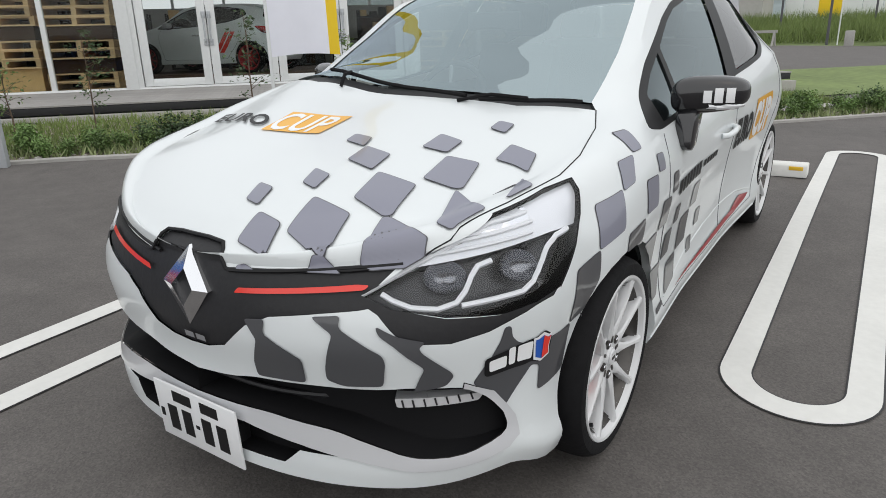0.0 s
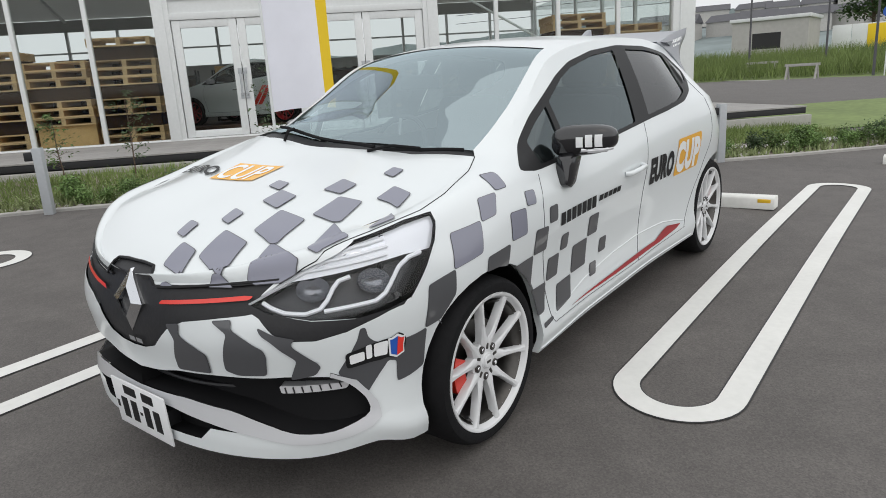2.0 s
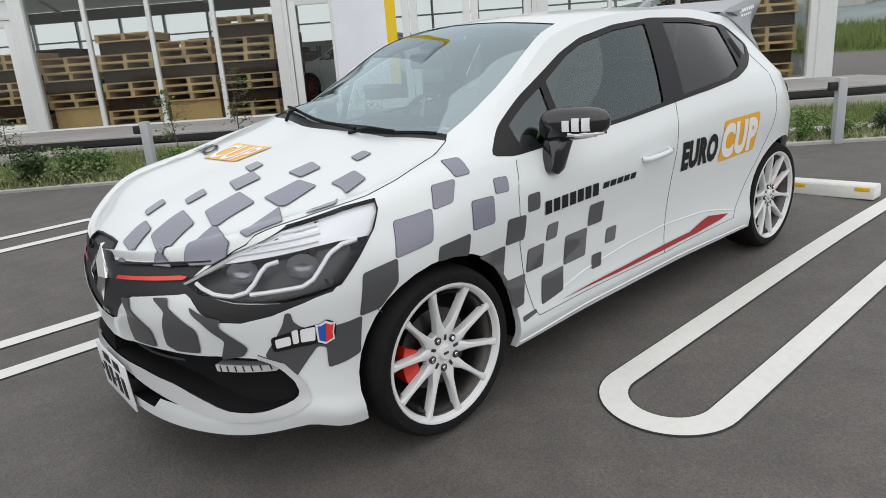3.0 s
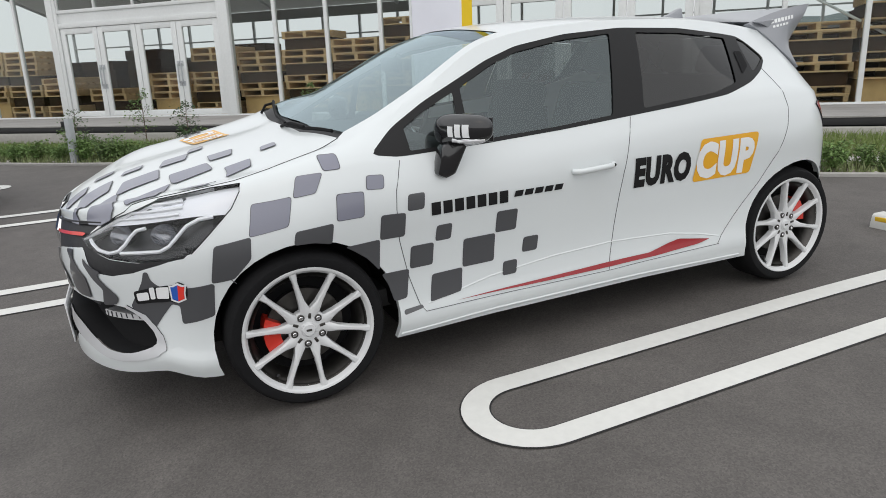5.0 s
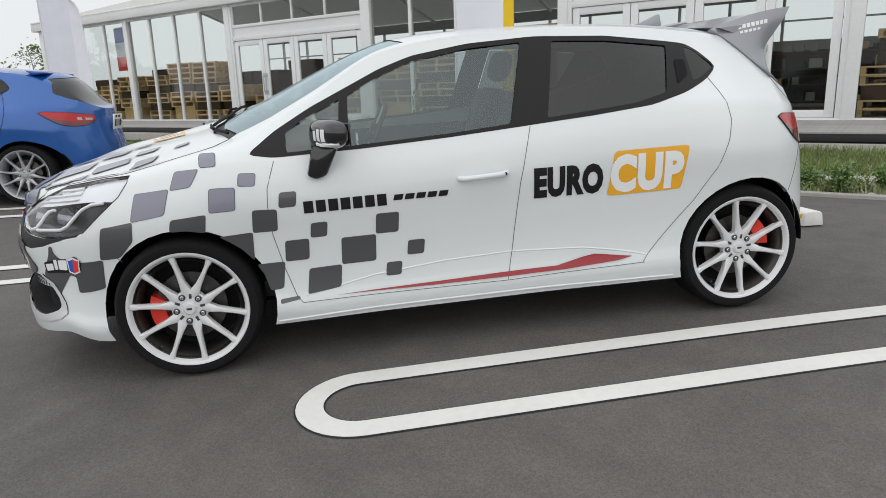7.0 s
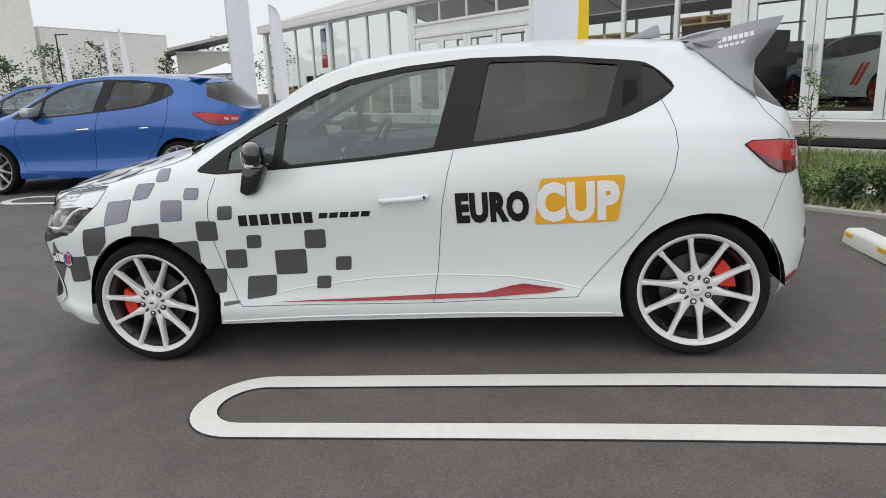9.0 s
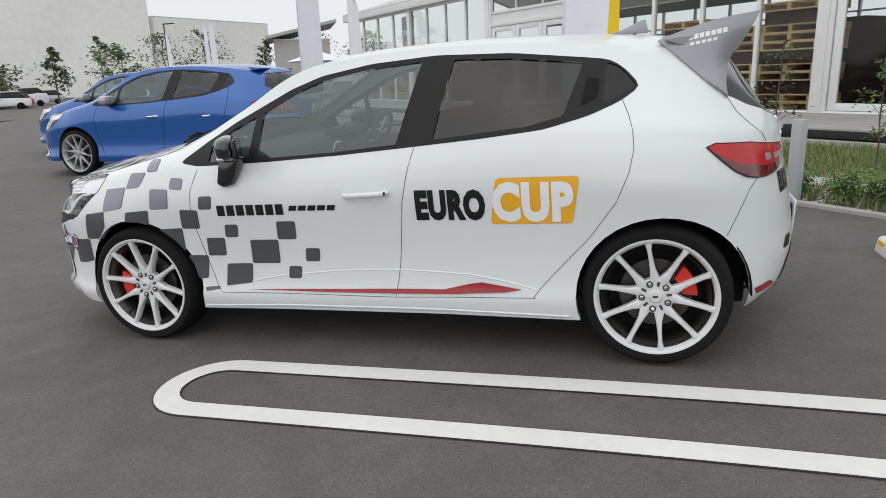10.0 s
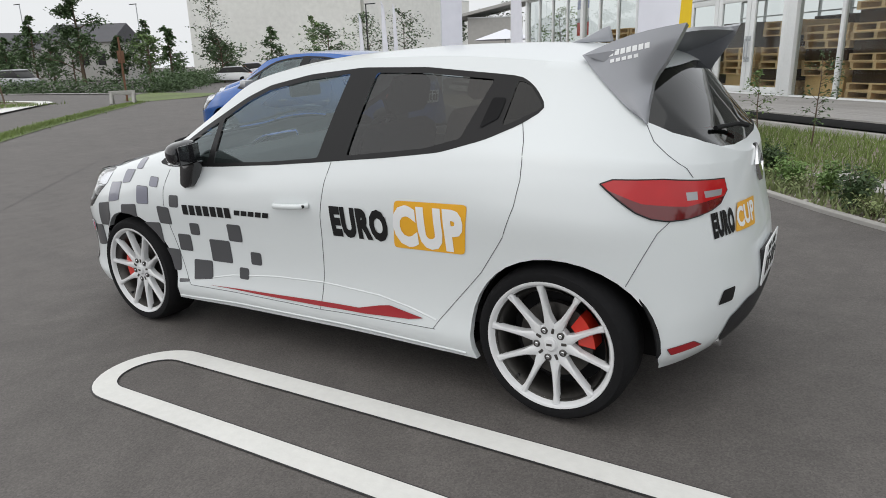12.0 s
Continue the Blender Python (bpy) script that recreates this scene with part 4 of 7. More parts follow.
def lie(x, y):
    """The height of the ground."""
    return SLOPE_X * eased(x, -1.8, 3.0) + SLOPE_Y * eased(y + 0.807, -4.0, 5.5)


def on_ground(x, y, turn=0.0, lift=0.0):
    return pose(x, y, lie(x, y) + lift, 0, 0, turn)


AHEAD = Vector((1, 0, SLOPE_X)).normalized()
ACROSS = Vector((0, 1, SLOPE_Y))
ACROSS = (ACROSS - AHEAD * AHEAD.dot(ACROSS)).normalized()
ON_SLOPE = Matrix((AHEAD, ACROSS, AHEAD.cross(ACROSS))).transposed().to_4x4()
ON_SLOPE = Matrix.Translation((0, -0.807, 0.311)) @ ON_SLOPE @ Matrix.Translation((0, 0.807, -0.311))

# ---- the white hatchback ----
race_car = thing("hatchback", "white hatchback with grey chequered film, parked in a marked bay", "car", at=ON_SLOPE)
SKIN, RACE = skin_parts(race_car, M_WHITE)
for wx, is_front in ((0, True), (WHEELBASE, False)):
    for sd in (-1, 1):
        wheel(race_car, wx, sd, is_front)
cabin(race_car)

# shut lines
for line in (DOOR_EDGE, DOOR_MID, DOOR_BACK, [(2.868, 1.104), (2.902, 1.047), (2.949, 1.001), (3.008, 0.949), (3.027, 0.915)], [(0.485, 0.287), (1.425, 0.28), (2.085, 0.30)], [(-0.305, 0.62), (-0.238, 0.546)], [(2.863, 0.565), (2.951, 0.746), (3.0, 0.80)]):
    seam(SKIN, race_car, line, (0, 2), 0.0014, M_FEDGE, off=0.0007, step=0.02)
seam(SKIN, race_car, [(-0.695, -0.522), (-0.605, -0.594), (-0.426, -0.647), (-0.213, -0.69), (-0.075, -0.692), (0.126, -0.662), (0.235, -0.621)], (0, 1))
seam(SKIN, race_car, [(0.50, 0.318), (0.593, 0.332), (0.805, 0.371), (1.13, 0.402), (1.439, 0.412), (1.787, 0.396), (1.96, 0.368), (2.09, 0.338)], (0, 2), 0.008, M_WHITE, "sill_crease", off=-0.0055)
seam(SKIN, race_car, [(0.37, 0.208), (0.8, 0.218), (1.5, 0.220), (2.23, 0.216)], (0, 2), 0.013, M_WHITE, "side_skirt", off=-0.008)

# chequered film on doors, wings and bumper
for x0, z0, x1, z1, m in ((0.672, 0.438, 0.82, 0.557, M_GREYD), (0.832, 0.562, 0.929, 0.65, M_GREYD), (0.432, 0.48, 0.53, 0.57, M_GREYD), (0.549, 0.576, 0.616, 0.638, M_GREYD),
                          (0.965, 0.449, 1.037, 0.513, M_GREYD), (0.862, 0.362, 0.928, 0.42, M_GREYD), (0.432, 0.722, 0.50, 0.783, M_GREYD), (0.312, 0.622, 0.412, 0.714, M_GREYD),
                          (0.272, 0.816, 0.341, 0.866, M_GREYSKY), (0.146, 0.722, 0.25, 0.81, M_GREYSKY)):
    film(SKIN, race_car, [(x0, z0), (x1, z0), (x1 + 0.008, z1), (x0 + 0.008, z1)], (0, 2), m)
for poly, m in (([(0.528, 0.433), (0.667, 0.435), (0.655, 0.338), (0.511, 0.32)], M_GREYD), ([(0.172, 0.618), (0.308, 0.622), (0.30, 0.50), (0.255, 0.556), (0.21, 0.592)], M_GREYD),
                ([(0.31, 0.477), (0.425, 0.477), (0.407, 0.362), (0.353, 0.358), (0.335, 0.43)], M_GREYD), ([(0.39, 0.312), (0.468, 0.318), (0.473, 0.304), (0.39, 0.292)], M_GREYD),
                ([(0.115, 0.94), (0.185, 0.946), (0.187, 0.896), (0.121, 0.891)], M_GREYSKY), ([(0.012, 0.878), (0.114, 0.885), (0.077, 0.822), (-0.009, 0.814)], M_GREYSKY),
                ([(-0.166, 0.801), (-0.016, 0.818), (-0.036, 0.730), (-0.178, 0.706)], M_GREYSKY), ([(-0.010, 0.708), (0.13, 0.716), (0.118, 0.643), (0.05, 0.659), (-0.02, 0.661)], M_GREYD),
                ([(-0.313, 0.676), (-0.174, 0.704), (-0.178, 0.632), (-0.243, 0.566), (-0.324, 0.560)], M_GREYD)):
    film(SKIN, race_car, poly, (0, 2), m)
film(SKIN, race_car, [(-0.579, 0.577), (-0.565, 0.578), (-0.561, 0.549), (-0.543, 0.529), (-0.50, 0.52), (-0.328, 0.557), (-0.318, 0.552), (-0.329, 0.437), (-0.455, 0.407), (-0.459, 0.471), (-0.494, 0.47), (-0.547, 0.41), (-0.583, 0.368), (-0.605, 0.376), (-0.658, 0.445), (-0.612, 0.504), (-0.589, 0.542)], (0, 2), M_GREYD, r=0.01)
for poly in ([(-0.189, 0.588), (-0.245, 0.596), (-0.241, 0.562), (-0.334, 0.51), (-0.333, 0.45), (-0.203, 0.445), (-0.202, 0.48), (-0.224, 0.545)],
             [(-0.362, 0.615), (-0.425, 0.622), (-0.424, 0.595), (-0.514, 0.536), (-0.518, 0.516), (-0.506, 0.455), (-0.427, 0.452), (-0.389, 0.464), (-0.391, 0.491), (-0.413, 0.581)],
             [(-0.501, 0.603), (-0.544, 0.58), (-0.596, 0.566), (-0.585, 0.554), (-0.589, 0.542), (-0.633, 0.487), (-0.638, 0.474), (-0.623, 0.45), (-0.565, 0.44), (-0.592, 0.499), (-0.538, 0.56), (-0.51, 0.581)]):
    film(SKIN, race_car, poly, (1, 2), M_GREYD, r=0.01)
# chequered film on the bonnet, in the tone with the sky's reflection painted in
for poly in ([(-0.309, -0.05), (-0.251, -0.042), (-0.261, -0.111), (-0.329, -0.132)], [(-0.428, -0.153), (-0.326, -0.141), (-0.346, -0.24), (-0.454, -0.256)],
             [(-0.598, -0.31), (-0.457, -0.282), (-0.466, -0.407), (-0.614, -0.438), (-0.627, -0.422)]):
    film(SKIN, race_car, poly, (0, 1), M_GREYSKY)
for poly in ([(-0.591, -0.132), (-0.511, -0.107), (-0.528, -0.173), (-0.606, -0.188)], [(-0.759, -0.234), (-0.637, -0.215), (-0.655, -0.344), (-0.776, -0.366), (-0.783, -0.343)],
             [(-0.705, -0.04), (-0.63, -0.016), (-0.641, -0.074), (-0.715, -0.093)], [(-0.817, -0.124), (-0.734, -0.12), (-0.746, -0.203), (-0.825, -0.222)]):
    film(SKIN, race_car, poly, (0, 1), M_GREYSKY)
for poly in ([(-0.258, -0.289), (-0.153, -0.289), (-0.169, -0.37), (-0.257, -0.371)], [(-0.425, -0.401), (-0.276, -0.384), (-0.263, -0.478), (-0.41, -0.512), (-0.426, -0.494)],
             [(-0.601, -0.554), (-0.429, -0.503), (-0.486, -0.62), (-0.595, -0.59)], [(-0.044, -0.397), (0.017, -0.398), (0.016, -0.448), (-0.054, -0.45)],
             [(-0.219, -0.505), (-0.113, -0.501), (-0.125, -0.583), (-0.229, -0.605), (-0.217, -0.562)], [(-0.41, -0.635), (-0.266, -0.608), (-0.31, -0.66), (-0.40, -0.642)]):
    film(SKIN, race_car, poly, (0, 1), M_GREYSKY)

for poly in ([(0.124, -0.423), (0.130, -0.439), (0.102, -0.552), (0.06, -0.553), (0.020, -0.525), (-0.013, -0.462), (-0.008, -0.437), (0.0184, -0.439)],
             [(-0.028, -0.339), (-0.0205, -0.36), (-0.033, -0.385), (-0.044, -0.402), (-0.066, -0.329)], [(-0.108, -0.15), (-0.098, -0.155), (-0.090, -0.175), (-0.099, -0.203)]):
    film(SKIN, race_car, poly, (3, 1), M_GREYSKY, r=0.006)
for sd in (-1, 1):
    seam(SKIN, race_car, [(-0.114, sd * 0.126), (-0.091, sd * 0.232), (-0.063, sd * 0.331), (-0.030, sd * 0.419), (0.010, sd * 0.499), (0.027, sd * 0.523)], (3, 1), 0.005)

# black strip painted in as the shadow gap along the front edge of the bonnet
for sd in (-1, 1):
    edge = [(0.520, 0.7285), (0.403, 0.719), (0.25, 0.704), (0.135, 0.694), (0.118, 0.697), (0.098, 0.736), (0.085, 0.747), (0.03, 0.751), (0.0, 0.751)]
    seam(SKIN, race_car, [(CY + sd * (y + (0.02 if y else 0.0)), z) for y, z in edge], (1, 2), 0.0052, M_SATIN, "bonnet_seal", off=0.0015, step=0.015)

# lettering
part("lettering", laid(SKIN, word("EURO", 1.556, 1.880, 0.650, 0.792, 0.062), (0, 2), 0.003), M_EDGE, race_car, "black word EURO")
film(SKIN, race_car, [(1.900, 0.634), (2.255, 0.640), (2.287, 0.842), (1.932, 0.838)], (0, 2), M_ORANGE, "orange_panel", 0.02, False, label="orange panel")
part("lettering", laid(SKIN, word("CUP", 1.912, 2.262, 0.644, 0.822, 0.06), (0, 2), 0.004), M_WFILM, race_car, "white word CUP")
for k in range(7):
    x = 0.533 + 0.0525 * k
    part("brand_bar", laid(SKIN, flat_poly([[(x, 0.686), (x + 0.041, 0.686), (x + 0.041, 0.738), (x, 0.738)]]), (0, 2), 0.003), M_EDGE, race_car, "black bar of a brand mark")
for k in range(5):
    x = 0.917 + 0.05 * k
    part("brand_bar", laid(SKIN, flat_poly([[(x, 0.705), (x + 0.040, 0.705), (x + 0.048, 0.730), (x + 0.008, 0.730)]]), (0, 2), 0.003), M_EDGE, race_car, "black bar of a brand mark")
film(SKIN, race_car, [(0.632, 0.302), (1.123, 0.312), (1.42, 0.320), (1.66, 0.323), (1.78, 0.352), (1.84, 0.362), (2.025, 0.335), (1.95, 0.320), (1.70, 0.303), (1.42, 0.298), (1.0, 0.297)], (0, 2), M_RED, "side_stripe", 0.008, True, 0.006, "dark red side stripe")
hood_words = word("EURO", 0, 1, 0, 1, 0.03)
hood_orange = flat_poly([[(0, 0), (1, 0), (1, 1), (0, 1)]])


def hood_place(bm, quad, off=0.0035):
    bl, br, tr, tl = (Vector(q) for q in quad)
    for v in bm.verts:
        p = bl.lerp(br, v.co.x).lerp(tl.lerp(tr, v.co.x), v.co.y)
        v.co = (p.x, p.y, 0)
    return laid(SKIN, bm, (0, 1), off, 0.012)


part("lettering", hood_place(hood_words, ((-0.240, 0.628), (-0.314, 0.303), (-0.222, 0.338), (-0.150, 0.655)), 0.0055), M_EDGE, race_car, "black word EURO")
part("orange_panel", hood_place(hood_orange, ((-0.330, 0.290), (-0.277, 0.088), (-0.105, 0.085), (-0.156, 0.306))), M_ORANGE, race_car, "orange panel")
part("lettering", hood_place(word("CUP", 0, 1, 0, 1, 0.02), ((-0.322, 0.284), (-0.276, 0.104), (-0.124, 0.104), (-0.170, 0.304)), 0.0048), M_WFILM, race_car, "white word CUP")
tail_word = word("EURO", -0.490, -0.355, 0.685, 0.780, 0.07)
for v in tail_word.verts:
    v.co = (v.co.y, v.co.x, 0)
part("lettering", laid(SKIN, tail_word, (2, 1), 0.003), M_EDGE, RACE["tailgate"], "black word EURO")
film(SKIN, race_car, [(0.684, -0.362), (0.786, -0.318), (0.778, -0.135), (0.674, -0.175)], (2, 1), M_ORANGE, "orange_panel", 0.01, False)
tail_word = word("CUP", -0.340, -0.165, 0.692, 0.770, 0.04)
for v in tail_word.verts:
    v.co = (v.co.y, v.co.x, 0)
part("lettering", laid(SKIN, tail_word, (2, 1), 0.0062), M_WFILM, RACE["tailgate"], "white word CUP")

# oil maker's badges: plain shapes
part("badge", laid(SKIN, flat_poly([rounded([(-0.628, 0.505), (-0.503, 0.535), (-0.480, 0.540), (-0.460, 0.556), (-0.422, 0.546), (-0.424, 0.505), (-0.467, 0.478), (-0.500, 0.480), (-0.527, 0.470), (-0.634, 0.455)], 0.012)]), (0, 2), 0.0045), M_EDGE, race_car, "black outline of a badge")
for x0, x1, h in ((-0.622, -0.580, 0.030), (-0.574, -0.556, 0.045), (-0.550, -0.502, 0.042)):
    z0, z1 = 0.468 + 0.17 * (x0 + 0.622), 0.468 + 0.17 * (x1 + 0.622)
    part("badge_bar", laid(SKIN, flat_poly([rounded([(x0, z0), (x1, z1), (x1 + 0.003, z1 + h), (x0 + 0.003, z0 + h)], 0.006)]), (0, 2), 0.006), M_WFILM, race_car, "white bar of a badge")
shield = [(0.0, 0.036), (0.024, 0.027), (0.036, 0.030), (0.031, 0.0), (0.034, -0.022), (0.0, -0.034), (-0.030, -0.026), (-0.033, 0.0), (-0.036, 0.027), (-0.022, 0.027)]
for k, m, kk in ((0, M_WFILM, 1.0), (1, M_SIGNB, 0.80), (2, M_REDGLOW, 0.80)):
    pts = [(-0.463 + u * kk, 0.515 + 0.17 * u * kk + v * kk) for u, v in shield]
    if k == 2:
        pts = [pts[0], pts[1], pts[2], pts[3], pts[4], pts[5], (-0.463, 0.515)]
    part("badge", laid(SKIN, flat_poly([pts]), (0, 2), 0.006 + 0.0012 * k), m, race_car)

# nose details
part("red_strip", laid(SKIN, flat_poly([rounded([(-0.155, 0.646), (-0.30, 0.661), (-0.462, 0.677), (-0.47, 0.687), (-0.445, 0.688), (-0.165, 0.659)], 0.006)]), (1, 2), 0.004), M_REDGLOW, race_car, "red grille strip")
part("red_strip", laid(SKIN, flat_poly([[(0.155, 0.646), (0.30, 0.661), (0.462, 0.677), (0.47, 0.687), (0.445, 0.688), (0.165, 0.659)]]), (1, 2), 0.004), M_REDGLOW, race_car, "red grille strip")
dia = bmesh.new()
outer, inner_d = [(0, 0.733), (0.086, 0.634), (0, 0.530), (-0.086, 0.634)], [(0, 0.680), (0.040, 0.634), (0, 0.584), (-0.040, 0.634)]
lay = []
for poly, dx in ((outer, 0.015), (outer, -0.004), (inner_d, -0.014), (inner_d, 0.02)):
    lay.append([dia.verts.new((-0.882 + (z - 0.632) * (0.06 if z < 0.632 else 0.30) + dx, CY * 0.5 + y, z)) for y, z in poly])
for a, b in zip(lay, lay[1:]):
    for i in range(4):
        dia.faces.new((a[i], a[(i + 1) % 4], b[(i + 1) % 4], b[i]))
bmesh.ops.recalc_face_normals(dia, faces=dia.faces[:])
part("emblem", dia, M_CHROME, race_car, "chrome diamond emblem", smooth=False)
part("badge", laid(SKIN, bars(-0.045, 0.04, 0.495, 0.512, 2, 0.2), (1, 2), 0.002), M_SILVER, race_car)
fog = laid(SKIN, flat_poly([rounded([(-0.523, 0.412), (-0.60, 0.410), (-0.694, 0.404), (-0.687, 0.386), (-0.60, 0.39), (-0.53, 0.392)], 0.006)]), (1, 2), -0.022)
fl = part("daytime_lamp", solid(fog, 0.06), M_LENS, race_car, "strip of small clear lamps")
for k in range(7):
    y = -0.54 - 0.022 * k
    seam(SKIN, fl, [(y, 0.408), (y - 0.004, 0.392)], (1, 2), 0.0025, M_DARK, "divider", off=-0.021)
flipped(fl)
for z in (0.34, 0.375, 0.41):
    line = [(-0.88 + 0.34 * (abs(y) / 0.62) ** 2.6 + 0.02, y, z) for y in np.linspace(-0.62, 0.62, 25)]
    part("intake_slat", tube(line, 0.006, 6), M_DARK, race_car)

# number plate with plain bars in place of its signs
def plate(parent, x, y, z, face, tilt):
    m = Matrix.Translation((x, y, z)) @ Matrix.Rotation(tilt, 4, "Y")
    pl = part("number_plate", add_box(bmesh.new(), -0.003, 0.003, -0.165, 0.165, -0.083, 0.083, m, 0.002), M_WFILM, parent, "white number plate with dark bars")
    for y0, w, z0, h in ((-0.10, 0.05, -0.05, 0.075), (-0.04, 0.05, -0.05, 0.075), (0.04, 0.05, -0.05, 0.075), (0.10, 0.05, -0.05, 0.075), (0.0, 0.018, -0.015, 0.01), (0.05, 0.1, 0.042, 0.028), (-0.06, 0.09, 0.042, 0.028), (0.147, 0.018, -0.02, 0.025)):
        b = add_box(bmesh.new(), face * 0.003, face * 0.0045, y0 - w / 2 * 0.75, y0 + w / 2 * 0.75, z0, z0 + h, m)
        part("bar", b, M_EDGE, pl)
    return pl


plate(race_car, -0.940, 0.02, 0.270, -1, radians(-2))
plate(race_car, 3.225, 0.0, 0.50, 1, radians(4))
part("plate_holder", box(-0.936, -0.88, -0.11, 0.14, 0.225, 0.295, 0.005), M_DARK, race_car)
part("plate_holder", box(3.10, 3.22, -0.14, 0.14, 0.44, 0.56, 0.005), M_DARK, race_car)

# door mirrors, handles, wipers, fin, spoiler
for sd in (-1, 1):
    h = bmesh.new()
    bmesh.ops.create_uvsphere(h, u_segments=32, v_segments=18, radius=1)
    for v in h.verts:
        q = Vector([math.copysign(abs(c) ** e, c) for c, e in zip(v.co, (0.85, 0.62, 0.72))])
        out = q.y * sd
        v.co = (0.672 + q.x * (0.060 if q.x < 0 else 0.050) + 0.048 * out, sd * 0.862 + q.y * 0.118, 1.014 + q.z * 0.062 * (1 - 0.12 * out) + 0.006 * out)
    bmesh.ops.recalc_face_normals(h, faces=h.faces[:])
    hull = BVHTree.FromBMesh(h)
    mir = part("door_mirror", h, M_BLACK, race_car, "gloss black door mirror")
    arm = prism([(0.562, 0.845), (0.60, 0.826), (0.645, 0.84), (0.71, 0.965), (0.64, 0.985), (0.59, 0.95)], "y", sd * 0.772, sd * 0.84, 0.014)
    part("arm", arm, M_BLACK, mir)
    strip_l = []
    for y in np.linspace(0.89, 0.972, 9):
        hit = hull.ray_cast(Vector((-1, sd * y, 0.976)), Vector((1, 0, 0)))
        if hit[0]:
            strip_l.append(hit[0] + Vector((0.002, 0, 0)))
    for x in (0.62, 0.65, 0.68, 0.71):
        hit = hull.ray_cast(Vector((x, sd * 2, 0.980)), Vector((0, -sd, 0)))
        if hit[0]:
            strip_l.append(hit[0] - Vector((0, 0.002 * sd, 0)))
    part("indicator", tube(strip_l, 0.0085, 8), M_LENS, mir, "clear indicator strip")
    part("mirror_glass", add_box(bmesh.new(), -0.004, 0.004, -0.092, 0.092, -0.045, 0.045, Matrix.Translation((0.720, sd * 0.862, 1.013)) @ Matrix.Rotation(radians(-22 * sd), 4, "Z"), 0.003), M_BLACK, mir, "dark mirror glass")
    if sd < 0:
        for k in range(3):
            y0 = -0.852 - 0.033 * k
            bar = flat_poly([[(y0, 0.992), (y0 - 0.025, 0.992), (y0 - 0.025, 1.032 + 0.008 * (k > 0)), (y0, 1.032 + 0.008 * (k > 0))]])
            part("badge_bar", laid(hull, bar, (1, 2), 0.002, 0.01), M_WFILM, mir, "white bar of a badge")
    for x0, x1, z in ((1.215, 1.432, 0.776), (2.25, 2.25, 0)):
        if z:
            y = sd * 0.812
            grip = tube([(x0, y, z - 0.004), (x0 + 0.02, y + sd * 0.022, z - 0.003), (x0 + 0.1, y + sd * 0.032, z + 0.002), (x1 - 0.03, y + sd * 0.028, z + 0.005), (x1, y, z + 0.006)], 0.0125, 10)
            part("door_handle", grip, M_WHITE, RACE["front_door"] if sd < 0 else race_car)
            if sd < 0:
                part("lock", add_lathe(bmesh.new(), [(0, -0.012), (0.007, -0.012), (0.008, 0.0)], 16), M_EDGE, RACE["front_door"]).location = (x1 - 0.012, y - 0.016, z + 0.006)
part("handle_cup", laid(SKIN, flat_poly([rounded([(1.29, 0.765), (1.40, 0.77), (1.405, 0.80), (1.36, 0.818), (1.30, 0.806)], 0.02)]), (0, 2), 0.0006), M_WHITE, RACE["front_door"])
film(SKIN, race_car, [(2.285, 1.11), (2.352, 1.145), (2.36, 1.215), (2.305, 1.218)], (0, 2), M_MESH, "hidden_handle", 0.012, False, 0.004, "black hidden rear door handle")
for pts, foot in (([(0.203, 0.42), (0.177, 0.296), (0.131, 0.006), (0.119, -0.224)], (0.105, 0.30)), ([(0.112, -0.275), (0.155, -0.427), (0.232, -0.575)], (0.100, -0.20))):
    w = seam(SKIN, race_car, pts, (0, 1), 0.0075, M_MESH, "wiper", off=0.014, step=0.05)
    w["label"] = "black wiper blade"
    p, n = ray_on(SKIN, *foot, (0, 1))
    q, m = ray_on(SKIN, *pts[1], (0, 1))
    part("wiper_arm", tube([p + n * 0.004, p.lerp(q, 0.5) + n * 0.03, q + m * 0.022], 0.0065, 6), M_MESH, w)
fin = prism([(2.36, 1.40), (2.56, 1.395), (2.545, 1.462), (2.52, 1.455), (2.45, 1.425)], "y", -0.018, 0.018, 0.008)
part("roof_fin", fin, M_SPOIL, race_car, "grey roof aerial fin")
wing = bmesh.new()
secs = []
for y in np.linspace(-0.50, 0.50, 15):
    k = 1 - (abs(y) / 0.5) ** 3 * 0.25
    lift = -0.02 * (abs(y) / 0.5) ** 2
    secs.append([wing.verts.new((2.62, y, 1.372 + lift)), wing.verts.new((2.78, y, 1.385 + lift)), wing.verts.new((2.96 * 1.0 - 0.02 * (1 - k), y, 1.425 + lift * 0.4)), wing.verts.new((2.965, y, 1.412 + lift * 0.4)), wing.verts.new((2.86, y, 1.375 + lift)), wing.verts.new((2.72, y, 1.335 + lift))])
for a, b in zip(secs, secs[1:]):
    for j in range(6):
        wing.faces.new((a[j], a[(j + 1) % 6], b[(j + 1) % 6], b[j]))
wing.faces.new(secs[0])
wing.faces.new(secs[-1][::-1])
bmesh.ops.recalc_face_normals(wing, faces=wing.faces[:])
spoiler = part("rear_spoiler", wing, M_SPOIL, race_car, "grey rear wing")
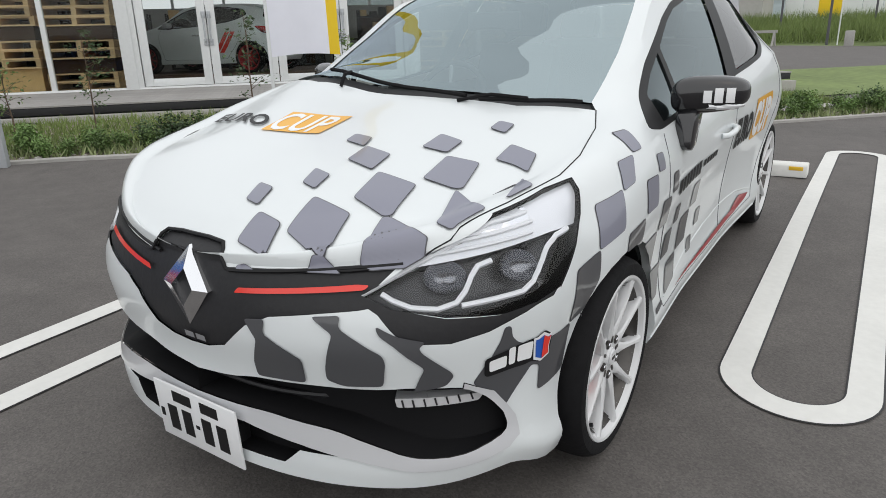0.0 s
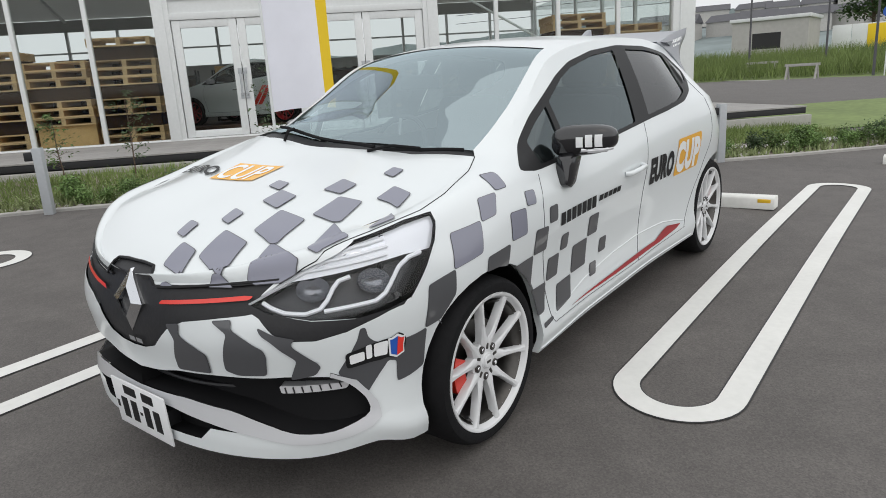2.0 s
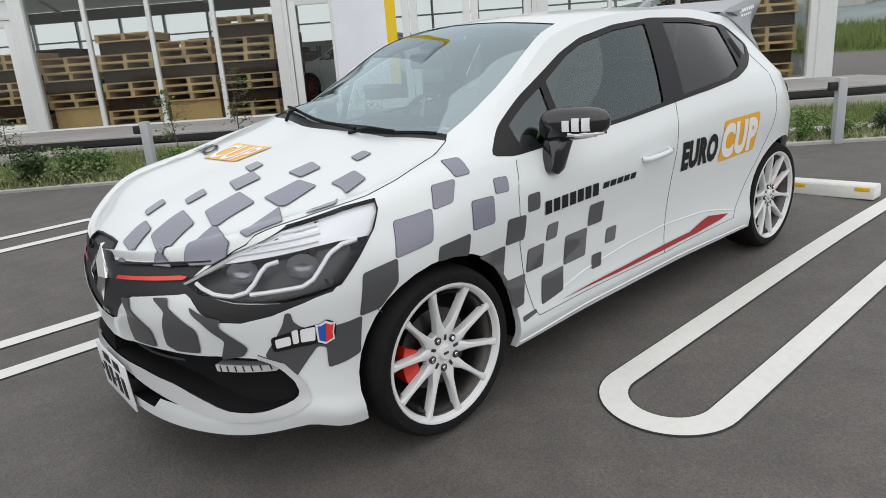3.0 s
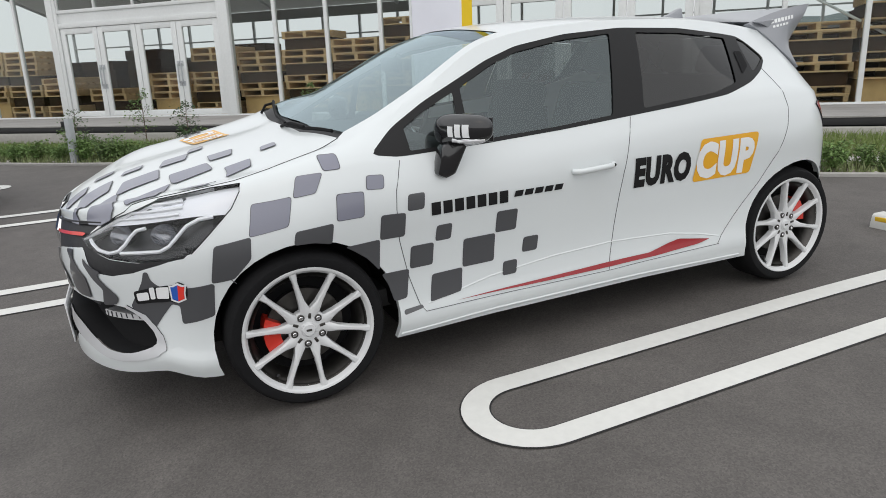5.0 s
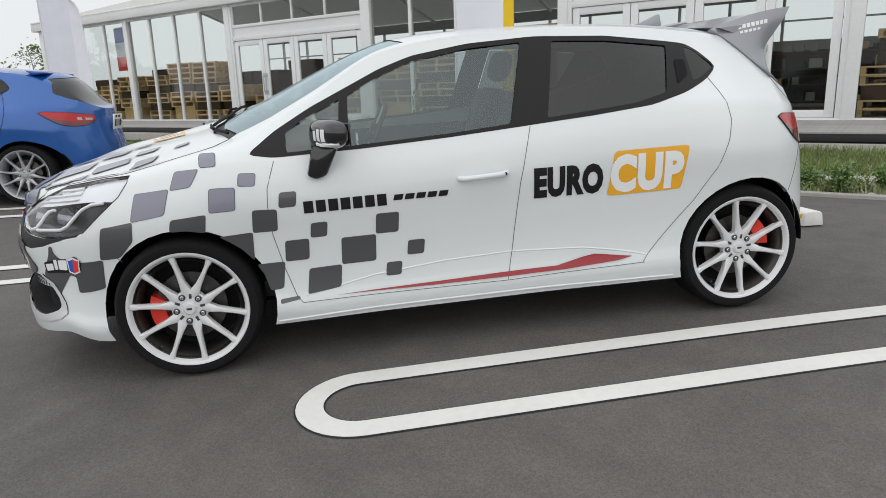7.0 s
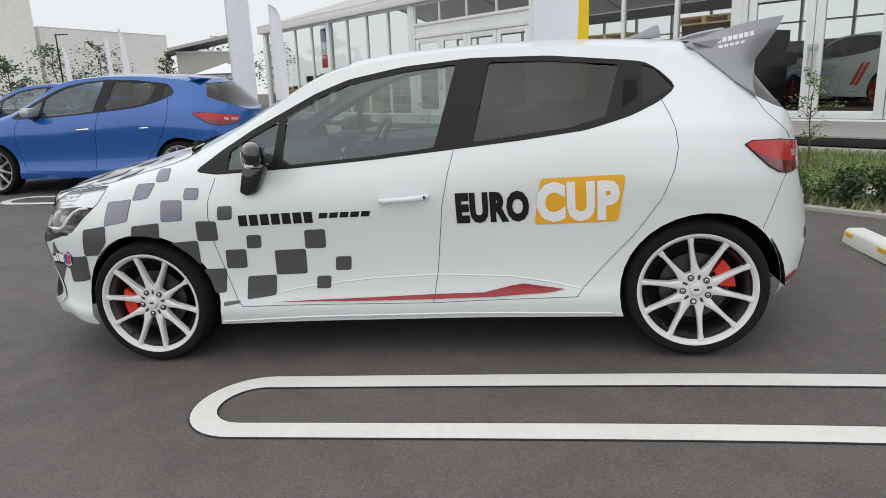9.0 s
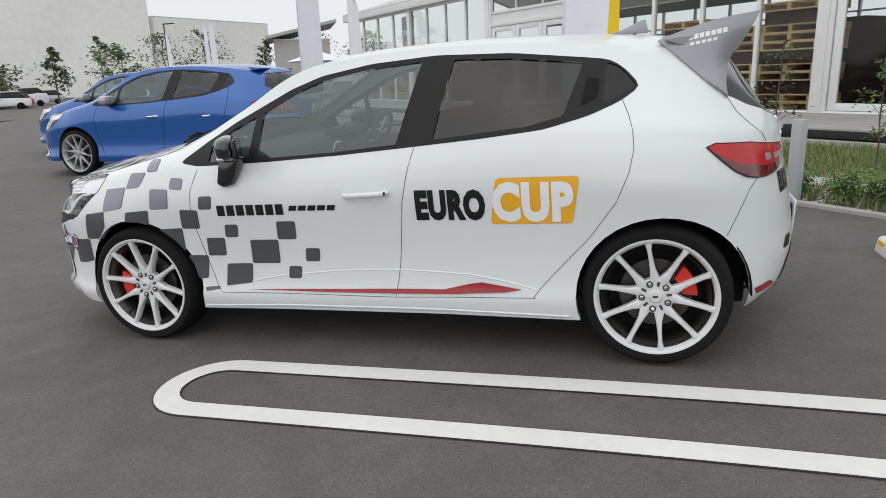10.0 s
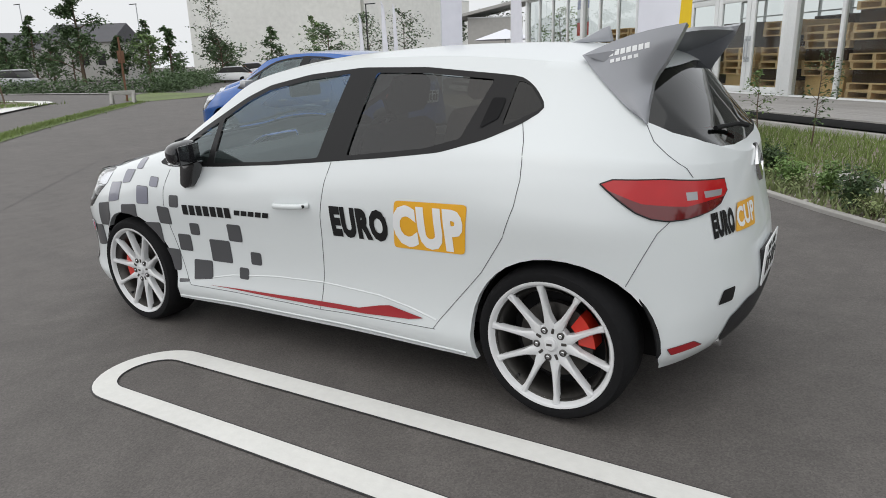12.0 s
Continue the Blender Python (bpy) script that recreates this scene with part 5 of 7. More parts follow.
for sd in (-1, 1):
    front_l = knots3([(2.595, 0.452, 1.352), (2.645, 0.492, 1.306), (2.70, 0.522, 1.256), (2.755, 0.541, 1.204), (2.815, 0.558, 1.152), (2.868, 0.556, 1.110)])
    rear_l = knots3([(2.985, 0.505, 1.436), (2.960, 0.506, 1.385), (2.918, 0.492, 1.315), (2.872, 0.490, 1.243), (2.866, 0.526, 1.165), (2.872, 0.554, 1.108)])
    fin_bm = bmesh.new()
    grid_o, grid_i = [], []
    for i in range(13):
        a, b = front_l(i / 12), rear_l(i / 12)
        for g, inw in ((grid_o, 0.0), (grid_i, 0.03)):
            g.append([fin_bm.verts.new((*(a.lerp(b, j / 6)).xz, 0)) for j in range(7)])
            for j, v in enumerate(g[-1]):
                p = a.lerp(b, j / 6)
                v.co = (p.x, sd * (p.y + 0.012 * math.sin(math.pi * j / 6) - inw), p.z - 0.3 * inw + 0.016 * math.sin(math.pi * j / 6) * (1 - i / 12) ** 2)
    for i in range(12):
        for j in range(6):
            fin_bm.faces.new((grid_o[i][j], grid_o[i + 1][j], grid_o[i + 1][j + 1], grid_o[i][j + 1]))
            fin_bm.faces.new((grid_i[i][j], grid_i[i][j + 1], grid_i[i + 1][j + 1], grid_i[i + 1][j]))
        for j in (0, 6):
            fin_bm.faces.new((grid_o[i][j], grid_i[i][j], grid_i[i + 1][j], grid_o[i + 1][j]))
    for i in (0, 12):
        for j in range(6):
            fin_bm.faces.new((grid_o[i][j], grid_o[i][j + 1], grid_i[i][j + 1], grid_i[i][j]))
    bmesh.ops.recalc_face_normals(fin_bm, faces=fin_bm.faces[:])
    hull = BVHTree.FromBMesh(fin_bm)
    ep = part("end_plate", fin_bm, M_SPOIL, spoiler)
    if sd < 0:
        for k in range(7):
            x = 2.715 + 0.022 * k
            part("brand_bar", laid(hull, flat_poly([[(x, 1.338 + 0.15 * (x - 2.7)), (x + 0.017, 1.341 + 0.15 * (x - 2.7)), (x + 0.017, 1.360 + 0.15 * (x - 2.7)), (x, 1.357 + 0.15 * (x - 2.7))]]), (0, 2), 0.002), M_WFILM, ep)
        for k in range(5):
            x = 2.722 + 0.022 * k
            part("brand_bar", laid(hull, flat_poly([[(x, 1.315 + 0.15 * (x - 2.7)), (x + 0.016, 1.318 + 0.15 * (x - 2.7)), (x + 0.016, 1.330 + 0.15 * (x - 2.7)), (x, 1.327 + 0.15 * (x - 2.7))]]), (0, 2), 0.002), M_WFILM, ep)
# rear details
tail_em = bmesh.new()
rings = []
for k, lift in ((1.0, 0.004), (0.92, 0.016), (0.50, 0.020), (0.45, 0.006)):
    row = []
    for y, z in ((0, 0.075), (0.058, 0), (0, -0.075), (-0.058, 0)):
        p, n = ray_on(SKIN, 0.885 + z * k, y * k, (2, 1))
        row.append(tail_em.verts.new(p + n * lift))
    rings.append(row)
for a, b in zip(rings, rings[1:]):
    for i in range(4):
        tail_em.faces.new((a[i], a[(i + 1) % 4], b[(i + 1) % 4], b[i]))
bmesh.ops.recalc_face_normals(tail_em, faces=tail_em.faces[:])
part("emblem", tail_em, M_CHROME, RACE["tailgate"], "chrome diamond emblem", smooth=False)
part("rear_valance", laid(SKIN, flat_poly([rounded([(0.235, -0.38), (0.30, -0.46), (0.37, -0.42), (0.41, -0.30), (0.41, 0.30), (0.37, 0.42), (0.30, 0.46), (0.235, 0.38)], 0.02)]), (2, 1), 0.004, 0.02), M_DARK, RACE["rear_bumper"], "dark grey lower valance")
part("diffuser", prism([(2.93, 0.20), (3.11, 0.26), (3.14, 0.36), (3.03, 0.36)], "y", -0.42, 0.42, 0.01), M_DARK, race_car, "dark grey diffuser")
for sd in (-1, 1):
    part("exhaust", tube([(2.98, sd * 0.40, 0.265), (3.12, sd * 0.40, 0.27)], 0.033, 20), M_CHROME, race_car, "chrome exhaust tip")
film(SKIN, race_car, [(2.99, 0.315), (3.06, 0.325), (3.08, 0.30), (3.0, 0.287)], (0, 2), M_RED, "reflector", 0.004, True, 0.004, "red reflector")
part("rear_wiper", tube([(3.11, 0.02, 1.03), (3.09, -0.08, 1.05), (3.05, -0.3, 1.06)], 0.009, 6), M_MESH, race_car)
part("badge", laid(SKIN, flat_poly([rounded([(0.44, -0.50), (0.49, -0.47), (0.49, -0.40), (0.44, -0.42)], 0.01)]), (2, 1), 0.004), M_EDGE, race_car)


# the nose is a little shorter and higher than the first lines: lift and draw in all that lies before the door
NOSE_DX = knots([(-1.0, 0.036), (-0.8, 0.046), (-0.2, 0.03), (0.1, 0.008), (0.42, 0.0)])
NOSE_DZ = knots([(-1.0, 0.055), (-0.7, 0.052), (-0.2, 0.03), (0.1, 0.02), (0.42, 0.0)])


def lift_nose(car):
    for ob in car.children_recursive:
        if ob.type != "MESH" or (ob.parent and ob.parent.name.startswith("wheel")):
            continue
        for v in ob.data.vertices:
            if v.co.x < 0.42:
                x, z = v.co.x, v.co.z
                m = ramp(math.hypot(x, z - 0.31), 0.362, 0.6)
                v.co.x += NOSE_DX(x) * m + 0.035 * ramp(-x, 0.45, 0.80) * ramp(-z, -0.56, -0.40)
                v.co.z += NOSE_DZ(x) * m * (1 - 0.55 * ramp(-x, 0.55, 0.80) * (1 - ramp(z, 0.25, 0.5))) + 0.042 * ramp(v.co.y, 0.08, 0.46) * ramp(x, -0.82, -0.45) * (1 - ramp(x, 0.22, 0.42)) * ramp(z, 0.55, 0.8)


lift_nose(race_car)


# ---- ground ----
# The building's own axes: u along its front (towards the far side of the car), d away from the car park.
FRONT = pose(0.686, 0.315, 0.455, 0, 0, -43.31) @ Matrix.Scale(0.82, 4)


def bu(u, d, z=0.0):
    return FRONT @ Vector((u, d, z))


def ground_z(u, d):
    """The height of the ground in the building's own axes."""
    p = bu(u, d)
    return (lie(p.x, p.y) - FRONT.translation.z) / 0.82


def stops(lo, hi, step):
    n = max(1, round((hi - lo) / step))
    return [lo + (hi - lo) * k / n for k in range(n)]


gb = bmesh.new()
XS = [-900, -300, -100, -50] + stops(-25, -6, 1.0) + stops(-6, 9, 0.25) + stops(9, 20, 1.0) + [20, 50, 100, 300, 900]
YS = [-900, -300, -100, -40, -20, -10] + stops(-7, 9, 0.25) + stops(9, 16, 1.0) + [16, 50, 100, 300, 900]
nodes = [[gb.verts.new((x, y, lie(x, y))) for y in YS] for x in XS]
for i in range(len(XS) - 1):
    for j in range(len(YS) - 1):
        gb.faces.new((nodes[i][j], nodes[i + 1][j], nodes[i + 1][j + 1], nodes[i][j + 1]))
tagged(part("ground", gb, M_ASPHALT), "dark grey asphalt car park with fine grit", "ground", kind="structure")


def u_line(name, x_tip, y0, y1, x_far, w=0.115, slope=0.0):
    """A painted loop between two bays: two stripes joined by round ends."""
    bm = bmesh.new()
    yc, ro = (y0 + y1) / 2, (y1 - y0) / 2
    ends = []
    for r in (ro, ro - w):
        run = stops(x_tip + ro, x_far - ro, 0.25)[1:]
        pts = [(x_tip + ro - r * math.cos(a), yc + r * math.sin(a)) for a in np.linspace(-math.pi / 2, math.pi / 2, 21)]
        pts += [(x, yc + r) for x in run]
        pts += [(x_far - ro + r * math.cos(a), yc - r * math.sin(a)) for a in np.linspace(-math.pi / 2, math.pi / 2, 21)]
        pts += [(x, yc - r) for x in run[::-1]]
        ends.append(pts)
    vo = [bm.verts.new((x, y + slope * (x - x_tip), 0.004)) for x, y in ends[0]]
    vi = [bm.verts.new((x, y + slope * (x - x_tip), 0.004)) for x, y in ends[1]]
    n = len(vo)
    for i in range(n):
        bm.faces.new((vo[i], vo[(i + 1) % n], vi[(i + 1) % n], vi[i]))
    bmesh.ops.recalc_face_normals(bm, faces=bm.faces[:])
    for f in bm.faces:
        if f.normal.z < 0:
            f.normal_flip()
    for loop_pts, grow in ((ends[0], 0.006), (ends[1], -0.006)):
        mid = (x_tip + x_far) / 2
        a, b = [], []
        for i, (x, y) in enumerate(loop_pts):
            px, py = loop_pts[i - 1]
            qx, qy = loop_pts[(i + 1) % n]
            d = Vector((qx - px, qy - py)).normalized()
            k = Vector((d.y, -d.x))
            if k.x * (x - mid) + 8 * k.y * (y - yc) < 0:
                k = -k
            a.append(bm.verts.new((x, y + slope * (x - x_tip), 0.0035)))
            b.append(bm.verts.new((x + k.x * grow, y + k.y * grow + slope * (x - x_tip), 0.0025)))
        for i in range(n):
            f = bm.faces.new((a[i], a[(i + 1) % n], b[(i + 1) % n], b[i]))
            f.normal_update()
            if f.normal.z < 0:
                f.normal_flip()
            f.material_index = 1
    for v in bm.verts:
        v.co.z += lie(v.co.x, v.co.y) + 0.002
    return tagged(part(name, bm, [M_LINE, M_DARK]), "white painted bay marking loop on asphalt", "marking", "bay markings", "structure")


u_line("bay_marking", 0.445, -1.525, -0.999, 5.60, w=0.108, slope=0.0083)
u_line("bay_marking", -2.2, 1.08, 1.605, 2.90, w=0.112, slope=0.012)
u_line("bay_marking", -5.0, 3.68, 4.27, 0.31)
u_line("bay_marking", -7.3, 6.2, 6.75, -2.0)


def wheel_stop(x, y):
    prof = [(-0.085, 0.0), (0.085, 0.0), (0.07, 0.09), (0.05, 0.105), (-0.05, 0.105), (-0.07, 0.09)]
    s = thing("wheel_stop", "pale concrete wheel stop with amber reflectors on asphalt", "wheel stop", "wheel stops", at=on_ground(x, y, 1.0))
    part("block", prism(prof, "y", -0.30, 0.30, 0.008), M_LINE, s)
    for yy in (-0.22, 0.22):
        part("reflector", box(-0.078, -0.070, yy - 0.05, yy + 0.05, 0.055, 0.085, 0.002), M_YELLOW, s, "amber reflector")
    return s


ws = wheel_stop(4.07, 0.86)
copy_thing(ws, on_ground(4.11, -0.63, 1.0))
copy_thing(ws, on_ground(7.2, -1.72, 1.0))

CURB = knots([(-40, 6.1), (-9.4, 5.45), (-5.2, 5.22), (-3.7, 5.09), (-0.7, 4.57), (0.3, 4.50), (2.8, 4.62), (4.2, 4.80), (7.0, 5.05), (12, 5.8), (30, 9.0)])


def strip(name, u0, u1, near, far, lift, material, label, cat, n=60, m=8):
    bm = bmesh.new()
    g = []
    for i in range(n + 1):
        u = u0 + (u1 - u0) * i / n
        a, b = near(u), far(u)
        g.append([bm.verts.new(bu(u, a + (b - a) * j / m, ground_z(u, a + (b - a) * j / m) + lift)) for j in range(m + 1)])
    for a, b in zip(g, g[1:]):
        for j in range(m):
            bm.faces.new((a[j], b[j], b[j + 1], a[j + 1]))
    return tagged(part(name, bm, material), label, cat, kind="structure")


strip("planting_bed", -40, 30, lambda u: CURB(u) + 0.06, lambda u: max(9.05, CURB(u) + 1.3) if u < 9.6 else CURB(u) + 1.3, 0.015, M_SOIL, "brown soil of a planting bed", "soil", 80, 10)
strip("path", -1.5, 20, lambda u: CURB(u) + 1.0, lambda u: CURB(u) + 1.5, 0.03, M_CONC, "pale concrete path behind the shrubs", "path", 40, 2)
cb = bmesh.new()
prev = None
for i in range(141):
    u = -40 + 0.5 * i
    c = [cb.verts.new(bu(u, CURB(u) + dd, ground_z(u, CURB(u) + dd) + z)) for dd, z in ((0, -0.02), (0, 0.035), (0.01, 0.045), (0.07, 0.045), (0.08, 0.035), (0.08, -0.02))]
    if prev:
        for k in range(5):
            cb.faces.new((prev[k], c[k], c[k + 1], prev[k + 1]))
    prev = c
bmesh.ops.recalc_face_normals(cb, faces=cb.faces[:])
tagged(part("kerb", cb, M_CONC), "low concrete kerb along the planting bed", "kerb", kind="structure")


# ---- plants ----
def leaf(verts, faces, c, size, rnd, droop=0.3):
    a = rnd.uniform(0, 2 * math.pi)
    tilt = rnd.uniform(-0.5, 1.0)
    d = Vector((math.cos(a) * math.cos(tilt), math.sin(a) * math.cos(tilt), math.sin(tilt)))
    s = d.cross(Vector((rnd.uniform(-1, 1), rnd.uniform(-1, 1), 1))).normalized()
    i = len(verts)
    verts += [c, c + d * size * 0.5 + s * size * 0.28, c + d * size - Vector((0, 0, droop * size)), c + d * size * 0.5 - s * size * 0.28]
    faces.append((i, i + 1, i + 2, i + 3))


def sheet_ob(name, verts, faces, material, parent=None, label=""):
    me = bpy.data.meshes.new(name)
    me.from_pydata([tuple(v) for v in verts], [], faces)
    me.materials.append(material)
    ob = new(name, me)
    if parent is not None:
        ob.parent = parent
    if label:
        ob["label"] = label
    return ob


def shrub(seed, h, w, n, size, material, at, label):
    rnd = random.Random(seed)
    s = thing("shrub", label, "shrub", "shrubs in the bed", at=at)
    stems = bmesh.new()
    verts, faces = [], []
    for k in range(9):
        a, lean = rnd.uniform(0, 6.28), rnd.uniform(0.15, 0.9) * w
        tip = Vector((math.cos(a) * lean, math.sin(a) * lean, h * rnd.uniform(0.55, 1.0)))
        pts = [Vector((rnd.uniform(-0.03, 0.03), rnd.uniform(-0.03, 0.03), 0)), tip * 0.5 + Vector((0, 0, h * 0.12)), tip]
        add_tube(stems, pts, 0.006, 5, 0.002)
        for j in range(n // 9):
            t = rnd.uniform(0.15, 1.0)
            p = pts[1] * (2 * t) if t < 0.5 else pts[1] + (pts[2] - pts[1]) * (2 * t - 1)
            p = p + Vector((rnd.gauss(0, 1), rnd.gauss(0, 1), rnd.gauss(0, 0.6))) * 0.055 * (1 + w)
            p.z = max(p.z, 0.02)
            leaf(verts, faces, p, size * rnd.uniform(0.6, 1.3), rnd)
    part("stem_bundle", stems, M_BARK, s)
    sheet_ob("foliage", verts, faces, material, s)
    return s


def tree(name, seed, h, spread, trunk_r, n, size, material, at, label, bare=0.3, narrow=False, group="trees"):
    """A tapered trunk with limbs and a crown of small leaves in loose clumps."""
    rnd = random.Random(seed)
    t = thing(name, label, "tree", group, at=Matrix.Translation((0, 0, lie(*at.translation.xy) if at.translation.z == 0 else 0)) @ at)
    wood = bmesh.new()
    bend = [Vector((rnd.gauss(0, 0.02) * h * k, rnd.gauss(0, 0.02) * h * k, h * 0.96 * k)) for k in (0, 0.25, 0.5, 0.75, 1)]
    bend[0] = Vector((0, 0, 0))
    add_tube(wood, bend, trunk_r, 7, trunk_r * 0.25)
    verts, faces = [], []
    limbs = 16
    for k in range(limbs):
        f = bare + (1 - bare) * (k + rnd.random()) / limbs
        i = min(int(f * 4), 3)
        base = bend[i] + (bend[i + 1] - bend[i]) * (f * 4 - i)
        a = rnd.uniform(0, 6.28)
        reach = spread * (1.15 - f if narrow else 0.45 + 0.75 * math.sin(math.pi * min(1, (f - bare) / (1 - bare) * 0.8 + 0.2))) * rnd.uniform(0.6, 1.15)
        tip = base + Vector((math.cos(a) * reach, math.sin(a) * reach, reach * rnd.uniform(0.1, 0.6)))
        mid = (base + tip) / 2 + Vector((0, 0, reach * 0.1))
        add_tube(wood, [base, mid, tip], trunk_r * 0.35, 5, trunk_r * 0.1)
        for c in (mid, (mid + tip) / 2, tip):
            for j in range(n // (limbs * 3)):
                p = c + Vector((rnd.gauss(0, 1), rnd.gauss(0, 1), rnd.gauss(0, 0.7))) * reach * 0.24
                leaf(verts, faces, p, size * rnd.uniform(0.6, 1.4), rnd)
    part("trunk", wood, M_BARK, t)
    sheet_ob("crown", verts, faces, material, t)
    return t


rs = random.Random(11)
kinds = [shrub(21, 0.55, 0.30, 760, 0.075, M_LEAF, FRONT @ pose(-9.0, CURB(-9) + 0.5, ground_z(-9.0, CURB(-9) + 0.5) + 0.01), "green leafy shrub in the planting bed"),
         shrub(22, 0.46, 0.34, 800, 0.06, M_LEAF, FRONT @ pose(-7.9, CURB(-7.9) + 0.55, ground_z(-7.9, CURB(-7.9) + 0.55) + 0.01), "green leafy shrub in the planting bed"),
         shrub(23, 0.60, 0.30, 700, 0.08, M_LEAFD, FRONT @ pose(-6.2, CURB(-6.2) + 0.45, ground_z(-6.2, CURB(-6.2) + 0.45) + 0.01), "dark green leafy shrub in the planting bed"),
         shrub(24, 0.24, 0.30, 380, 0.05, M_PALELEAF, FRONT @ pose(-5.4, CURB(-5.4) + 0.3, ground_z(-5.4, CURB(-5.4) + 0.3) + 0.01), "pale variegated low shrub in the planting bed")]
u = -12.5
while u < 14:
    k = rs.choice([0, 1, 2, 3, 0, 1])
    row = rs.choice([0.28, 0.48, 0.68])
    sc = rs.uniform(0.75, 1.15) if u < -4 else rs.uniform(0.6, 0.92)
    m = FRONT @ pose(u, CURB(u) + row, ground_z(u, CURB(u) + row) + 0.01, 0, 0, rs.uniform(0, 360)) @ Matrix.Scale(sc, 4)
    c = copy_thing(kinds[k], m)
    u += rs.uniform(0.28, 0.5) if u < -4 else rs.uniform(0.15, 0.30)


def grass_patch(name, seed, n, spot, h, w, material, label):
    rnd = random.Random(seed)
    verts, faces = [], []
    for _ in range(n):
        p = spot(rnd)
        if p is None:
            continue
        a, hh = rnd.uniform(0, 6.28), h * rnd.uniform(0.4, 1.3)
        lean = Vector((rnd.gauss(0, 0.35), rnd.gauss(0, 0.35), 1)) * hh
        side = Vector((math.cos(a), math.sin(a), 0)) * w
        i = len(verts)
        verts += [p - side, p + side, p + lean * 0.6 + side * 0.6, p + lean]
        faces.append((i, i + 1, i + 2, i + 3))
    ob = sheet_ob(name, verts, faces, material)
    return tagged(ob, label, "grass", kind="stuff")


def bed_spot(rnd):
    u = rnd.uniform(-16, 9.4)
    d0 = CURB(u) + (1.55 if u > -1.5 else 0.5)
    d = d0 + (8.9 - d0) * rnd.random() ** 1.1
    return bu(u, d, ground_z(u, d) + 0.01)


def edge_spot(rnd):
    u = rnd.uniform(-16, 14)
    d = CURB(u) + rnd.uniform(0.1, 0.95)
    return bu(u, d, ground_z(u, d) + 0.01)


grass_patch("bed_grass", 5, 34000, bed_spot, 0.11, 0.007, M_GRASS, "long green grass in the planting bed")
grass_patch("bed_edge_plants", 6, 9000, edge_spot, 0.10, 0.012, M_PALELEAF, "low pale ground cover along the kerb")
stones_v = random.Random(8)
sb = bmesh.new()
for _ in range(500):
    u = stones_v.uniform(-13, 13)
    d = CURB(u) + stones_v.uniform(0.12, 0.9)
    p = bu(u, d, ground_z(u, d) + 0.02)
    r = bmesh.ops.create_icosphere(sb, subdivisions=1, radius=stones_v.uniform(0.02, 0.05))
    bmesh.ops.transform(sb, matrix=Matrix.Translation(p) @ Matrix.Rotation(stones_v.uniform(0, 6), 4, "Z") @ Matrix.Diagonal((1, 0.7, 0.55, 1)), verts=r["verts"])
tagged(part("bed_stones", sb, M_PAPER), "pale small stones between the plants", "stones", kind="stuff")
for k, (u, d, h) in enumerate(((-3.55, 7.6, 1.45), (-4.6, 7.4, 1.2), (-1.2, 7.3, 1.7), (0.3, 7.2, 1.35), (-7.7, 7.5, 1.0), (-8.9, 7.6, 1.25), (-10.8, 7.6, 0.9))):
    tree("sapling", 40 + k, h, 0.28, 0.014, 260, 0.06, M_LEAF if k % 2 else M_LEAFD, FRONT @ pose(u, d, ground_z(u, d)), "thin young sapling with sparse leaves", 0.25, group="saplings")

# bollards along the kerb, with a small lamp head
for k, (x, y) in enumerate(((1.14, 5.52), (-1.42, 8.58), (3.77, 2.58), (6.67, 0.22))):
    b = thing("bollard", "grey square steel bollard with a small black lamp head", "bollard", "kerb bollards", at=on_ground(x, y, -43.3))
    part("post", box(-0.045, 0.045, -0.045, 0.045, 0, 0.70, 0.004), M_POST, b)
    part("lamp_head", box(-0.135, -0.05, -0.03, 0.03, 0.57, 0.66, 0.008), M_DARK, b, "black lamp head")
    part("bracket", box(-0.06, -0.04, -0.02, 0.02, 0.64, 0.68, 0.003), M_POST, b)


# ---- showroom ----
D0 = 12.9
U0, U1 = -29.8, 9.05
deck = thing("deck", "grey boarded deck before the showroom", "deck", kind="structure")
deck.matrix_basis = FRONT
board = bmesh.new()
add_box(board, U0 - 2, U1 + 1.0, -0.068, 0.068, -0.03, 0.0, None, 0.003)
bmesh_mesh = mesh_of("board", board, M_DECK, False)
for k in range(26):
    ob = new("board", bmesh_mesh)
    ob.parent = deck
    ob.location = (0, 9.27 + 0.14 * k, 0.03)
part("deck_fascia", box(U0 - 2, U1 + 1.0, 9.22, 9.30, -0.13, -0.003, 0.004), M_DARK, deck, "dark deck edge")
tagged(part("plinth", box(U0 - 2, U1 + 1.0, 9.02, 9.20, -0.4, -0.15, 0.01), M_CONC), "grey concrete plinth under the deck", "plinth", kind="structure").matrix_basis = FRONT
tagged(part("showroom_floor", box(U0, U1, D0 + 0.02, 26, -0.3, 0.02), M_FLOORIN), "brown showroom floor", "floor", kind="structure").matrix_basis = FRONT
for side, pts in (("front", [(D0 - 0.3, 4.36), (19.4, 6.3), (19.4, 6.33), (D0 - 0.3, 4.39)]), ("back", [(19.4, 6.3), (26.3, 4.36), (26.3, 4.39), (19.4, 6.33)])):
    bm = bmesh.new()
    vs = [bm.verts.new((u, d, z)) for u in (U0 - 0.3, U1 + 0.3) for d, z in pts[:2]]
    bm.faces.new((vs[0], vs[1], vs[3], vs[2]))
    tagged(part("ceiling", bm, M_ROOFW), "white translucent tent membrane", "ceiling", kind="structure").matrix_basis = FRONT
